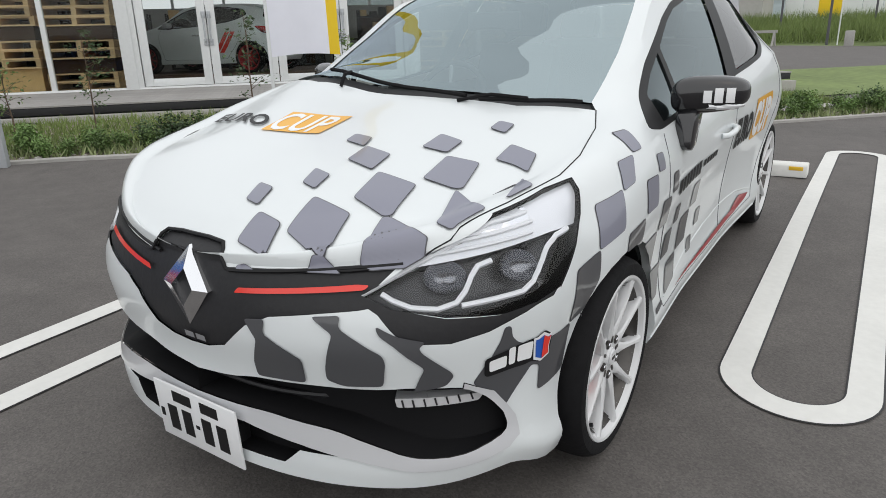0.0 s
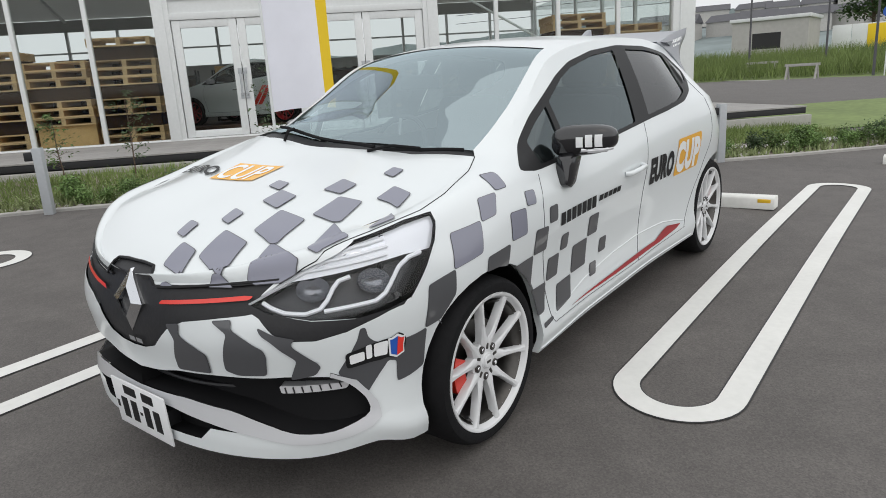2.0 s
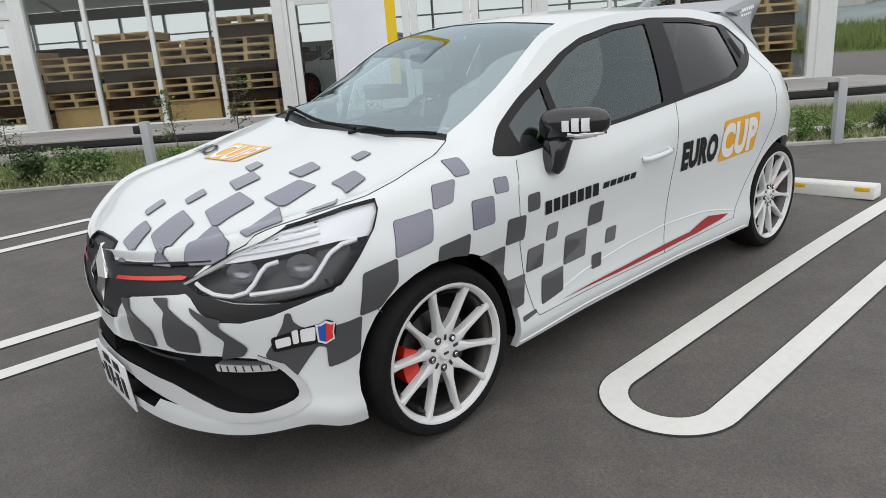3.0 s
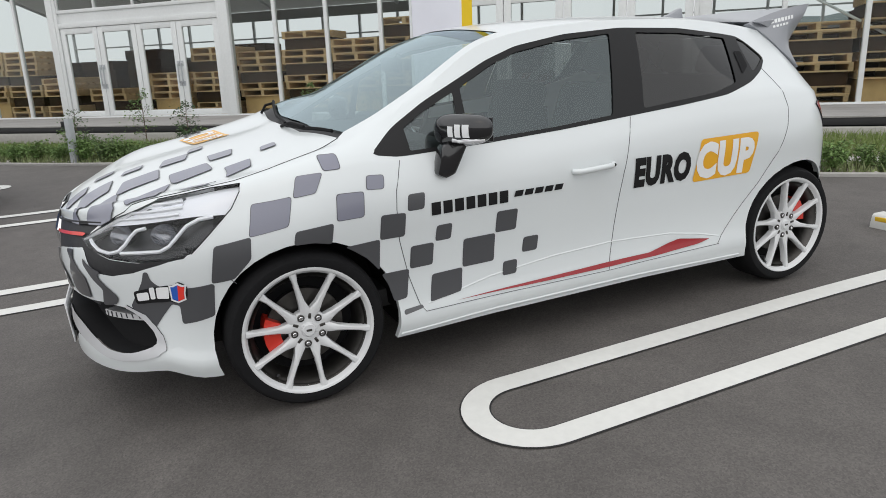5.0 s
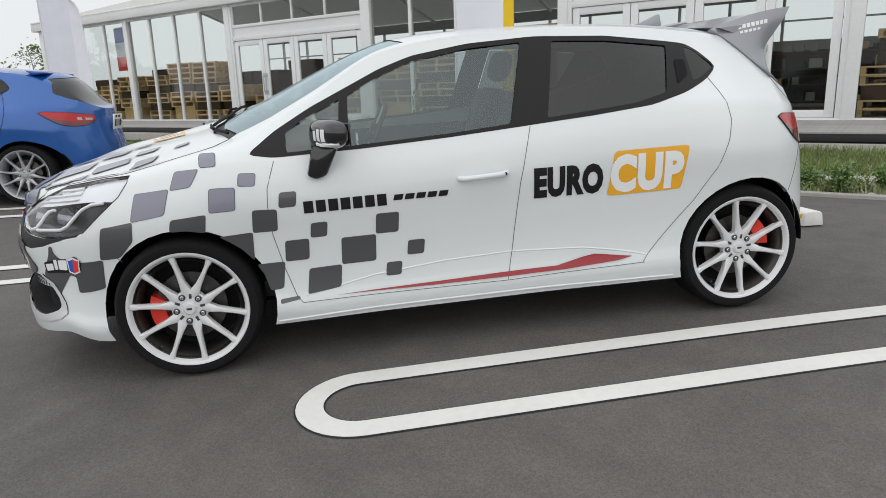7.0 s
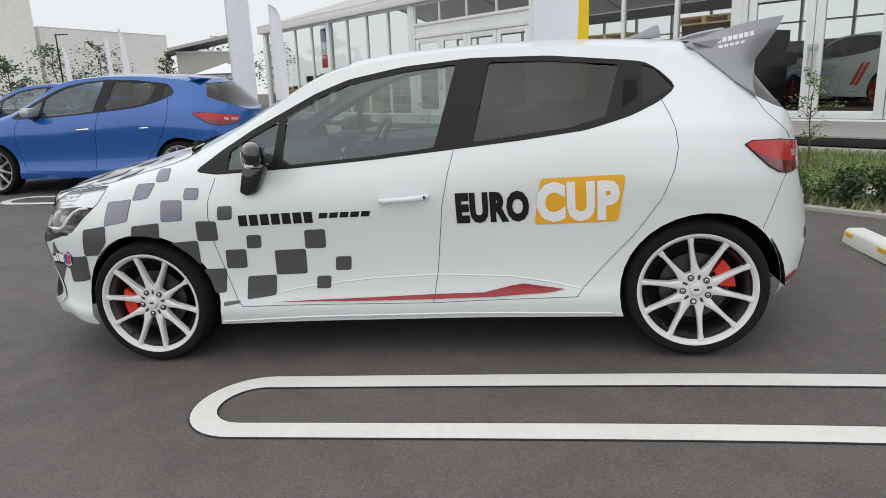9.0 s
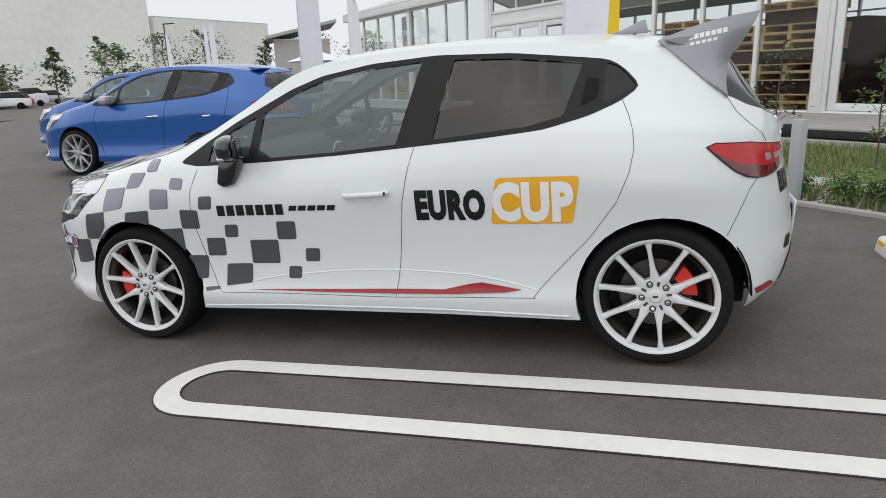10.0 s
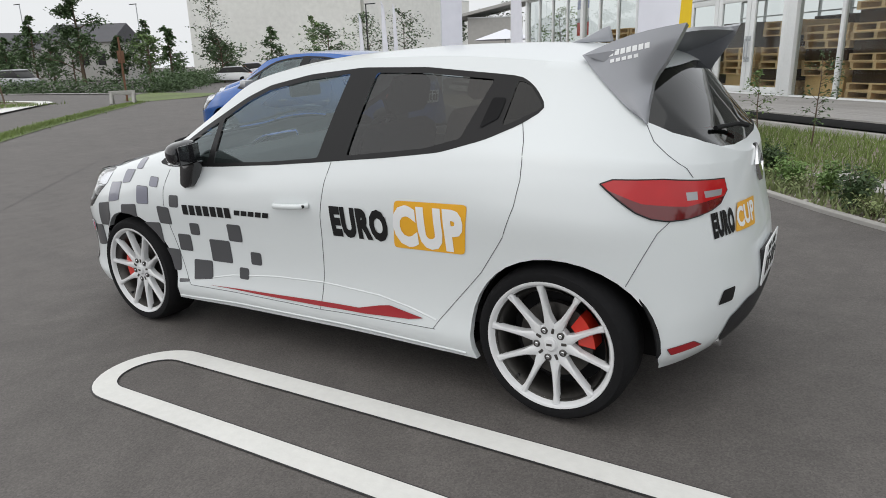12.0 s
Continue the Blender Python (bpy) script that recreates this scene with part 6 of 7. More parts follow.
for u in (-29.7, -23.0, -16.75, -10.35, -3.95, 2.45, 8.9):
    raf = part("roof_truss", tube([(u, D0, 4.2), (u, 19.4, 6.15), (u, 26.0, 4.2)], 0.07, 6), M_FRAME)
    raf.matrix_basis = FRONT
    tagged(raf, "white steel roof truss", "truss", "roof trusses", "structure")
tagged(part("fascia", box(U0 - 0.3, U1 + 0.2, D0 - 0.28, D0 + 0.12, 4.02, 4.42, 0.02), M_FRAME), "pale fascia above the glazing", "fascia", kind="structure").matrix_basis = FRONT
tagged(part("wall_back", box(U0, U1, 25.9, 26.0, 0, 2.3), M_CEIL), "pale rear wall below the windows", "wall", kind="structure").matrix_basis = FRONT
tagged(part("wall_side", box(U0 - 0.1, U0, D0 + 0.1, 26, 0, 1.0), M_CEIL), "low pale side wall", "wall", kind="structure").matrix_basis = FRONT
for u in np.arange(U0, U1 + 0.1, 1.94):
    tagged(part("rear_mullion", box(u - 0.05, u + 0.05, 25.9, 26.02, 2.3, 4.3), M_FRAME), "white rear mullion", "mullion", "rear mullions", "structure").matrix_basis = FRONT
tagged(part("rear_transom", box(U0, U1, 25.88, 26.02, 3.0, 3.06), M_FRAME), "white rear transom", "transom", kind="structure").matrix_basis = FRONT
tagged(part("rear_header", box(U0, U1, 25.88, 26.02, 3.85, 4.3), M_CEIL), "pale rear wall above the windows", "wall", kind="structure").matrix_basis = FRONT


def upright(u, w, name="mullion", z1=4.05, depth=0.12):
    ob = part(name, box(u - w / 2, u + w / 2, D0 - depth / 2, D0 + depth / 2, 0.02, z1, 0.006), M_FRAME)
    ob.matrix_basis = FRONT
    return tagged(ob, "white aluminium upright of the glazed front", "upright", "front uprights", "structure")


MAIN = [-29.7, -23.0, -16.75, -10.35, -3.95, 2.45, 8.9]
for u in MAIN:
    upright(u, 0.26, "post", 4.1, 0.22)
sill = part("front_sill", box(U0, U1, D0 - 0.09, D0 + 0.09, -0.06, 0.07, 0.006), M_FRAME)
sill.matrix_basis = FRONT
tagged(sill, "white aluminium sill of the glazed front", "sill", kind="structure")
head = part("front_transom", box(U0, U1, D0 - 0.05, D0 + 0.05, 3.93, 4.02, 0.006), M_FRAME)
head.matrix_basis = FRONT
tagged(head, "white aluminium head rail", "rail", kind="structure")


def glazing(u0, u1, z0, z1, name="window"):
    g = part("window_glass", box(u0, u1, D0 - 0.008, D0 + 0.008, z0, z1), M_WIN)
    g.matrix_basis = FRONT
    g.visible_shadow = False
    return tagged(g, "clear shop window pane", "window", "front panes", "structure")


def double_door(u0, u1, leaves):
    """A framed set of glazed leaves with a window band above."""
    d = thing("glazed_door", "white framed glazed double doors, closed", "door", "showroom doors", "structure", FRONT)
    part("door_frame", box(u0, u1, D0 - 0.08, D0 + 0.08, 2.78, 2.93, 0.006), M_FRAME, d)
    part("door_frame", box(u0, u1, D0 - 0.06, D0 + 0.06, 3.22, 3.32, 0.006), M_FRAME, d)
    for u in (u0 + 0.05, u1 - 0.05):
        part("jamb", box(u - 0.06, u + 0.06, D0 - 0.09, D0 + 0.09, 0.06, 3.95, 0.006), M_FRAME, d)
    w = (u1 - u0 - 0.24) / leaves
    for k in range(leaves):
        a = u0 + 0.12 + k * w
        lf = part("leaf_frame", box(a + 0.01, a + 0.19, D0 - 0.05, D0 + 0.03, 0.08, 2.77, 0.006), M_FRAME, d)
        part("stile", box(a + w - 0.19, a + w - 0.01, D0 - 0.05, D0 + 0.03, 0.08, 2.77, 0.006), M_FRAME, lf)
        part("top_rail", box(a + 0.19, a + w - 0.19, D0 - 0.05, D0 + 0.03, 2.60, 2.77, 0.006), M_FRAME, lf)
        part("bottom_rail", box(a + 0.19, a + w - 0.19, D0 - 0.05, D0 + 0.03, 0.08, 0.24, 0.006), M_FRAME, lf)
        g = part("pane", box(a + 0.17, a + w - 0.17, D0 - 0.008, D0 + 0.002, 0.22, 2.62), M_WIN, lf)
        g.visible_shadow = False
        hx = a + w - 0.06 if k % 2 == 0 else a + 0.06
        part("pull_handle", tube([(hx, D0 - 0.05, 0.98), (hx, D0 - 0.11, 1.02), (hx, D0 - 0.11, 1.55), (hx, D0 - 0.05, 1.59)], 0.02, 8), M_POST, lf, "grey pull handle")
        part("lock_case", box(hx - 0.045, hx + 0.045, D0 - 0.075, D0 - 0.05, 0.92, 1.06, 0.004), M_POST, lf)
        part("lock_case", box(hx - 0.045, hx + 0.045, D0 - 0.075, D0 - 0.05, 1.50, 1.64, 0.004), M_POST, lf)
        glz = part("fanlight", box(a + 0.02, a + w - 0.02, D0 - 0.008, D0 + 0.002, 3.32, 3.95), M_WIN, d)
        glz.visible_shadow = False
        part("fanlight_bar", box(a - 0.04, a + 0.04, D0 - 0.05, D0 + 0.05, 3.32, 3.95, 0.004), M_FRAME, d)
    part("head_panel", box(u0 + 0.1, u1 - 0.1, D0 - 0.02, D0 + 0.02, 2.93, 3.22), M_FRAME, d)


for a, b in zip(MAIN, MAIN[1:]):
    if abs(a + 16.75) < 0.01 or abs(a + 3.95) < 0.01:
        double_door(a + 0.13, b - 0.13, 4)
        continue
    n = 4
    for k in range(n):
        if k:
            upright(a + (b - a) * k / n, 0.10)
        glazing(a + (b - a) * k / n, a + (b - a) * (k + 1) / n, 0.07, 3.93)
g = part("window_glass", box(U1 - 0.01, U1 + 0.01, D0, 25.9, 0.07, 3.95), M_WIN)
g.matrix_basis = FRONT
g.visible_shadow = False
tagged(g, "clear end wall glazing", "window", kind="structure")
for k in range(6):
    p = part("end_mullion", box(U1 - 0.05, U1 + 0.05, 13.1 + 2.5 * k, 13.2 + 2.5 * k, 0, 4.3, 0.004), M_FRAME)
    p.matrix_basis = FRONT
    tagged(p, "white end wall mullion", "mullion", "end mullions", "structure")
cor = part("corner_post", box(U1 - 0.1, U1 + 0.32, D0 - 0.14, D0 + 0.3, -0.05, 4.4, 0.01), M_FRAME)
cor.matrix_basis = FRONT
tagged(cor, "broad white corner post", "post", kind="structure")
brace = part("brace", tube([(3.0, D0 + 0.5, 3.3), (8.6, D0 + 0.5, 0.1)], 0.03, 8), M_FRAME)
brace.matrix_basis = FRONT
tagged(brace, "white diagonal steel brace", "brace", kind="structure")


# stacks of pallets and crates behind the glass
def pallet_mesh():
    bm = bmesh.new()
    for z in (0.0, 0.165):
        for k in range(5):
            y = -0.6 + 0.27 * k
            add_box(bm, -0.72, 0.72, y, y + 0.15, z, z + 0.03)
    for x in (-0.72, -0.05, 0.62):
        add_box(bm, x, x + 0.10, -0.6, 0.63, 0.03, 0.165)
    return mesh_of("pallet", bm, M_PALLET, False)


PALLET = pallet_mesh()
CRATE = mesh_of("crate", box(-0.70, 0.70, -0.5, 0.5, 0, 0.30, 0.01), M_CRATE, False)
PLYBOX = mesh_of("plywood_box", box(-0.66, 0.66, -0.5, 0.5, 0, 0.52, 0.008), M_PLY, False)
ps = random.Random(4)


def stack(u, d, order, turn=0.0):
    z = 0.022
    for kind in order:
        me, h, nm, lb, cat = {"p": (PALLET, 0.197, "pallet", "pale wooden pallet in a stack", "pallet"), "c": (CRATE, 0.302, "crate", "dark brown crate between stacked pallets", "crate"), "b": (PLYBOX, 0.522, "plywood_box", "plain plywood box at the foot of a stack", "box")}[kind]
        ob = new(nm, me)
        ob.matrix_basis = FRONT @ pose(u + ps.uniform(-0.03, 0.03), d + ps.uniform(-0.04, 0.04), z, 0, 0, turn + ps.uniform(-1.5, 1.5))
        tagged(ob, lb, cat, nm + " stacks")
        z += h


for u, order in ((-28.7, "ppcppp"), (-27.1, "bpppp"), (-25.5, "ppcpppp"), (-24.0, "bppcppp"), (-22.0, "ppcppcpp"), (-20.45, "bpppcpppp"), (-18.9, "ppcppcpppp"), (-17.35, "ppcppp"), (-15.4, "pcpp"), (-12.9, "bpppp"), (-11.3, "ppcpppcpp"),
                 (-9.65, "bppcppp"), (-8.1, "ppcppcppcp"), (-6.55, "bpppcppp"), (-5.0, "ppcppcpppcp"), (3.3, "ppcpp"), (4.85, "ppcppcpp"), (6.4, "bpppcppcpp"), (7.95, "ppcpppcppp")):
    stack(u, D0 + 0.95, order)
    stack(u + 0.2, D0 + 2.4, ps.choice(["ccpcccp", "ccccccc", "cccccc", "cccpcc"]))


# dark display racks along the rear
def display_rack(u, d, w, seed):
    rnd = random.Random(seed)
    r = thing("display_rack", "dark steel display rack in the showroom", "rack", "showroom racks", at=FRONT @ pose(u, d, 0.02))
    for x in (-w / 2, w / 2):
        for y in (-0.25, 0.25):
            part("upright", box(x - 0.03, x + 0.03, y - 0.03, y + 0.03, 0, 1.9), M_BOX, r)
    part("back_panel", box(-w / 2, w / 2, 0.26, 0.28, 0.1, 1.75), M_CRATE, r, "dark back panel")
    for z in (0.15, 0.65, 1.15, 1.65):
        part("shelf", box(-w / 2, w / 2, -0.28, 0.255, z, z + 0.04), M_BOX, r)
        x = -w / 2 + 0.08
        while x < w / 2 - 0.4:
            bw, bh = rnd.uniform(0.16, 0.36), rnd.uniform(0.15, 0.36)
            ob = part("carton", box(x, x + bw, -0.22, 0.1, 0, bh, 0.006), rnd.choice([M_CRATE, M_PLY, M_CEIL, M_BOX, M_PALLET]))
            ob.matrix_basis = FRONT @ pose(u, d, 0.02 + z + 0.042)
            tagged(ob, "small carton standing on a display rack", "carton", "rack cartons")
            x += bw + rnd.uniform(0.05, 0.3)


for k, (u, d) in enumerate(((-27.0, 20.5), (-22.5, 21.0), (-18.3, 20.0), (-15.0, 21.5), (-12.0, 20.8), (-9.0, 20.4), (-6.0, 20.9), (-2.9, 21.3), (0.2, 20.8), (3.4, 21.0), (6.6, 20.6))):
    display_rack(u, d, 2.6, 300 + k)

# tables and dark chairs deeper in the showroom
for u, d in ((-13.5, 18.0), (1.2, 19.5), (-1.6, 20.5), (-19.0, 19.5), (-7.5, 20.0)):
    t = thing("table", "dark table in the showroom", "table", "showroom tables", at=FRONT @ pose(u, d, 0.02))
    part("tabletop", box(-0.8, 0.8, -0.45, 0.45, 0.92, 0.97, 0.008), M_BOX, t)
    for x in (-0.72, 0.72):
        for y in (-0.38, 0.38):
            part("leg", box(x - 0.03, x + 0.03, y - 0.03, y + 0.03, 0, 0.92), M_BOX, t)

# ---- flags ----
def flag(x, y, z0, z1, w, turn, yellow=True, pole=True, label="white feather flag with a yellow edge"):
    f = thing("banner_flag", label, "flag", "feather flags", at=on_ground(x, y, turn))
    bm = bmesh.new()
    rows = []
    n = 16
    for i in range(n + 1):
        t = i / n
        z = z0 + (z1 - z0) * t
        half = w * (1 if t < 0.8 else max(0.12, math.sqrt(max(0, 1 - ((t - 0.8) / 0.2) ** 2))))
        rows.append([bm.verts.new((half * k / 6, 0.035 * math.sin(k * 1.1 + t * 5) * (k / 6), z + 0.02 * math.sin(k * 0.5))) for k in range(7)])
    for a, b in zip(rows, rows[1:]):
        for k in range(6):
            fc = bm.faces.new((a[k], a[k + 1], b[k + 1], b[k]))
            fc.material_index = 1 if (k == 5 and yellow) else 0
    part("cloth", solid(bm, 0.004), [M_FLAG, M_FLAGY], f)
    if pole:
        part("pole", tube([(0, 0, 0), (0, 0, z1 * 0.8), (w * 0.15, 0, z1 * 1.0)], 0.014, 8, 0.008), M_FRAME, f, "thin white pole")
        part("foot", box(-0.22, 0.22, -0.22, 0.22, 0, 0.05, 0.01), M_DARK, f, "black base plate")
    return f


flag(1.83, 2.52, 0.98, 3.3, 0.54, -33)
flag(-3.8, 8.43, 1.0, 3.9, 0.42, 12, False, label="white feather flag on a thin pole")
flag(-5.6, 14.9, 1.0, 3.6, 0.55, -30, False, label="white feather flag on a thin pole")
flag(-10.1, 14.75, 1.0, 3.15, 0.45, -35, False, label="white feather flag on a thin pole")
ban = thing("tricolour_banner", "blue white and red cloth banner hanging behind glass", "banner", at=FRONT @ pose(-24.35, 13.5, 0))
for z0, z1, m in ((2.1, 2.68, M_REDGLOW), (2.68, 3.26, M_FLAG), (3.26, 3.84, M_SIGNB)):
    part("cloth", box(-0.6, 0.6, -0.008, 0.008, z0, z1, 0.002), m, ban)
part("rail", tube([(-0.5, 0, 3.86), (0.5, 0, 3.86)], 0.02, 6), M_FRAME, ban)
for x in (-0.45, 0.45):
    part("cord", tube([(x, 0, 3.86), (x, 0, 4.55)], 0.006, 5), M_FRAME, ban)
flag(-21.5, 27.5, 0.9, 4.1, 0.7, -35, False, label="white feather flag on a thin pole")
flag(-19.8, 28.4, 0.9, 4.6, 0.6, -35, False, label="white feather flag on a thin pole")


# ---- other cars ----
def plain_hatch(name, paint, label, at, scale, rim, stripes=False, tail=0.0):
    c = thing(name, label, "car", "parked cars", at=at @ Matrix.Diagonal((*scale, 1)))
    skin_parts(c, paint)
    for wx, is_front in ((0, True), (WHEELBASE, False)):
        for sd in (-1, 1):
            wheel(c, wx, sd, is_front, rim)
    cabin(c)
    for sd in (-1, 1):
        h = box(0.60, 0.74, sd * 0.86 - 0.1, sd * 0.86 + 0.1, 0.95, 1.06, 0.04)
        part("door_mirror", h, M_SILVER, c, "silver door mirror")
        part("mirror_arm", box(0.62, 0.70, sd * 0.78 - 0.05, sd * 0.78 + 0.05, 0.92, 0.97, 0.01), M_DARK, c)
        for x in (1.32, 2.18):
            part("door_handle", tube([(x - 0.09, sd * 0.80, 0.775), (x - 0.05, sd * 0.835, 0.78), (x + 0.05, sd * 0.835, 0.785), (x + 0.09, sd * 0.80, 0.79)], 0.012, 8), M_CHROME, c, "chrome door handle")
    for line in (DOOR_EDGE, DOOR_MID, DOOR_BACK, [(0.485, 0.287), (1.425, 0.28), (2.085, 0.30)]):
        seam(SKIN, c, line, (0, 2), 0.003)
    part("roof_spoiler", prism([(2.62, 1.365), (2.78, 1.345), (2.78, 1.325), (2.70, 1.31)], "y", -0.47, 0.47, 0.012), paint, c)
    if stripes:
        for k in range(2):
            x = 1.75 + 0.14 * k
            film(SKIN, c, [(x, 0.42), (x + 0.11, 0.42), (x + 0.45, 0.84), (x + 0.34, 0.84)], (0, 2), M_REDGLOW, "red_stripe", 0.004, False)
    plate(c, 3.20, CY, 0.80, 1, 0.1)
    for o in c.children:
        if tail and o.type == "MESH":
            for ob in (o, *o.children_recursive):
                for v in ob.data.vertices:
                    v.co.x += tail * max(0, v.co.x - 2.70)
    return c


blue = plain_hatch("blue_hatchback", M_BLUE, "blue five-door hatchback with silver wheels, parked on asphalt", on_ground(-5.45, 5.22), (1.05, 1.04, 1.08), M_SILVER, tail=0.3)
copy_thing(blue, on_ground(-8.4, 7.9))
plain_hatch("display_car", M_WHITE, "white display car with red side stripes inside the showroom", FRONT @ pose(-3.64, 17.05, 0.222, 0, 0, -32.2), (1.22, 1.15, 1.2), M_RED, True)
pl = thing("display_plinth", "low dark brown display plinth under a car", "plinth", at=FRONT @ pose(-3.64, 17.05, 0.021, 0, 0, -32.2))
part("platform", box(-1.2, 4.2, -1.25, 1.25, 0, 0.2, 0.01), M_FLOORIN, pl)


# ---- distance towards the rear of the white wall building ----
def slab(name, x0, y0, x1, y1, h, material, label, cat="building", depth=12.0, z0=-0.05):
    """A building block whose front runs from one point to the other."""
    v = Vector((x1 - x0, y1 - y0, 0))
    ang = math.degrees(math.atan2(v.y, v.x))
    b = thing(name, label, cat, at=pose(x0, y0, z0, 0, 0, ang))
    part("wall", box(0, v.length, 0, depth, 0, h), material, b)
    part("coping", box(-0.05, v.length + 0.05, -0.05, depth + 0.05, h, h + 0.12, 0.01), M_FRAME, b)
    return b


slab("hall_building", -99.6, 76.4, -78.7, 97.9, 27.0, M_BLOCK, "tall windowless hall with pale split-block walls")
slab("low_hall", -79.2, 99.6, -72.5, 126.4, 13.1, M_BLOCK, "lower windowless wing with pale split-block walls")
slab("dark_pavilion", -34.6, 61.6, -29.5, 64.4, 5.6, M_BIRCH, "grey pavilion with a sloping roof", depth=9)
dp = thing("pavilion_roof", "pale grey sloping pavilion roof", "roof", at=pose(-34.6, 61.6, 5.56, 0, 0, 29))
part("sheet", prism([(-0.8, 0.1), (6.6, 1.7), (6.6, 2.0), (-0.8, 0.4)], "y", -0.8, 9.5), M_BIRCH, dp)
par = thing("parasol", "large white open parasol on a pole", "parasol", at=on_ground(-21.46, 45.05) @ Matrix.Scale(0.78, 4))
part("pole", tube([(0, 0, 0), (0, 0, 4.75)], 0.06, 8), M_POST, par)
cone = bmesh.new()
bmesh.ops.create_cone(cone, cap_ends=False, segments=8, radius1=3.2, radius2=0.04, depth=1.0, matrix=Matrix.Translation((0, 0, 4.3)))
part("canopy", solid(cone, 0.01), M_FLAG, par, "white canopy", smooth=False)
part("foot", box(-0.3, 0.3, -0.3, 0.3, 0, 0.06, 0.01), M_CONC, par)


def lamp_post(x, y, h, arm=0.6, turn=0):
    p = thing("street_lamp", "slim dark street lamp with a flat head", "street lamp", "street lamps", at=on_ground(x, y, turn))
    part("pole", tube([(0, 0, 0), (0, 0, h)], 0.05 + 0.004 * h, 8, 0.05), M_POST if turn else M_DARK, p)
    part("head", box(-0.06, arm, -0.08, 0.08, h - 0.04, h + 0.04, 0.01), M_DARK, p)


lamp_post(-35.2, 45.25, 6.4, 1.0)
lamp_post(-85.5, 41.5, 9.3, 1.2, 180)
lamp_post(-70.7, 47.1, 8.7, 1.2, 180)


def far(x, y, k=2.6):
    """A place k times as far from the middle of the walk's end."""
    return 2.49 + (x - 2.49) * k, -3.48 + (y + 3.48) * k


tl1 = tree("tree", 61, 9.6, 3.2, 0.2, 3200, 0.36, M_LEAFD, pose(*far(-22.9, 11.5), 0), "tall dark green conifer with an uneven crown", 0.12, True)
for k, (x, y, h, sp, mt) in enumerate(((-25.5, 12.6, 3.0, 1.0, M_LEAFD), (-21.0, 13.1, 2.6, 0.9, M_LEAFD), (-16.6, 12.9, 2.5, 0.7, M_LEAFD), (-15.6, 14.3, 2.7, 0.8, M_LEAF), (-17.6, 13.9, 2.2, 0.7, M_LEAF),
                                   (-14.4, 16.0, 2.7, 0.9, M_LEAF), (-20.2, 21.4, 3.6, 1.2, M_LEAF), (-18.1, 22.9, 3.6, 1.2, M_LEAFD), (-15.8, 22.6, 3.5, 1.1, M_LEAF), (-13.3, 23.4, 3.2, 1.1, M_LEAFD), (-11.9, 24.5, 3.6, 1.3, M_LEAFD),
                                   (-9.4, 25.6, 3.4, 1.2, M_LEAFD), (-22.6, 18.2, 2.3, 0.9, M_LEAFD), (-27.2, 17.0, 2.8, 1.0, M_LEAFD), (-31.0, 17.5, 3.0, 1.2, M_LEAFD), (-34.5, 15.0, 3.2, 1.3, M_LEAFD), (-38.0, 12.5, 2.8, 1.3, M_LEAF), (-30, 23.5, 5.2, 1.2, M_LEAFD))):
    tree("tree", 70 + k, 1.32 + 2.6 * (h - 1.32), sp * 2.1, 0.09, 620, 0.34, M_LEAF if k % 5 == 1 else M_LEAFD, pose(*far(x, y), 0), "young leafy tree before pale walls", 0.3, k % 3 == 0)


for k, (x, y, h, sp) in enumerate(((-24.5, 10.6, 3.4, 1.0), (-27.6, 11.0, 2.7, 1.1), (-30.5, 11.8, 3.0, 1.2), (-21.5, 12.2, 2.6, 0.8), (-19.6, 13.0, 2.9, 0.7), (-29.0, 13.6, 2.6, 1.2), (-33.0, 12.8, 2.9, 1.3), (-23.3, 14.6, 3.3, 1.0))):
    tree("conifer", 180 + k, 1.32 + 2.6 * (h - 1.32), sp * 2.0, 0.13, 1500, 0.34, M_LEAFD, pose(*far(x, y), 0), "dark green conifer before far houses", 0.1, True, group="far conifers")


def along(pts, t):
    """A place at the share t of the way along a line of points."""
    steps = [math.dist(a, b) for a, b in zip(pts, pts[1:])]
    left = t * sum(steps)
    for (a, b), d in zip(zip(pts, pts[1:]), steps):
        if left <= d:
            return a[0] + (b[0] - a[0]) * left / d, a[1] + (b[1] - a[1]) * left / d
        left -= d
    return pts[-1]


HEDGE = ((-64, 13.5), (-44, 18.0), (-33.5, 20.6), (-31.0, 21.2), (-45.5, 35.0), (-60, 53))


def hedge_spot(rnd):
    x, y = along(HEDGE, rnd.random())
    top = 0.75 + 1.1 * max(0.0, noise.noise(Vector((x * 0.35, y * 0.35, 2.0)))) + 0.5 * noise.noise(Vector((x * 1.3, y * 1.3, 5.0)))
    return Vector((x + rnd.gauss(0, 0.5), y + rnd.gauss(0, 0.8), max(0.04, rnd.random() ** 1.2 * top)))


def leaf_cloud(name, seed, n, spot, size, material, label, cat):
    rnd = random.Random(seed)
    verts, faces = [], []
    for _ in range(n):
        leaf(verts, faces, spot(rnd), size * rnd.uniform(0.6, 1.4), rnd)
    return tagged(sheet_ob(name, verts, faces, material), label, cat, kind="stuff")


leaf_cloud("hedge", 91, 30000, hedge_spot, 0.16, M_LEAFD, "dark green mixed hedge along the car park", "hedge")


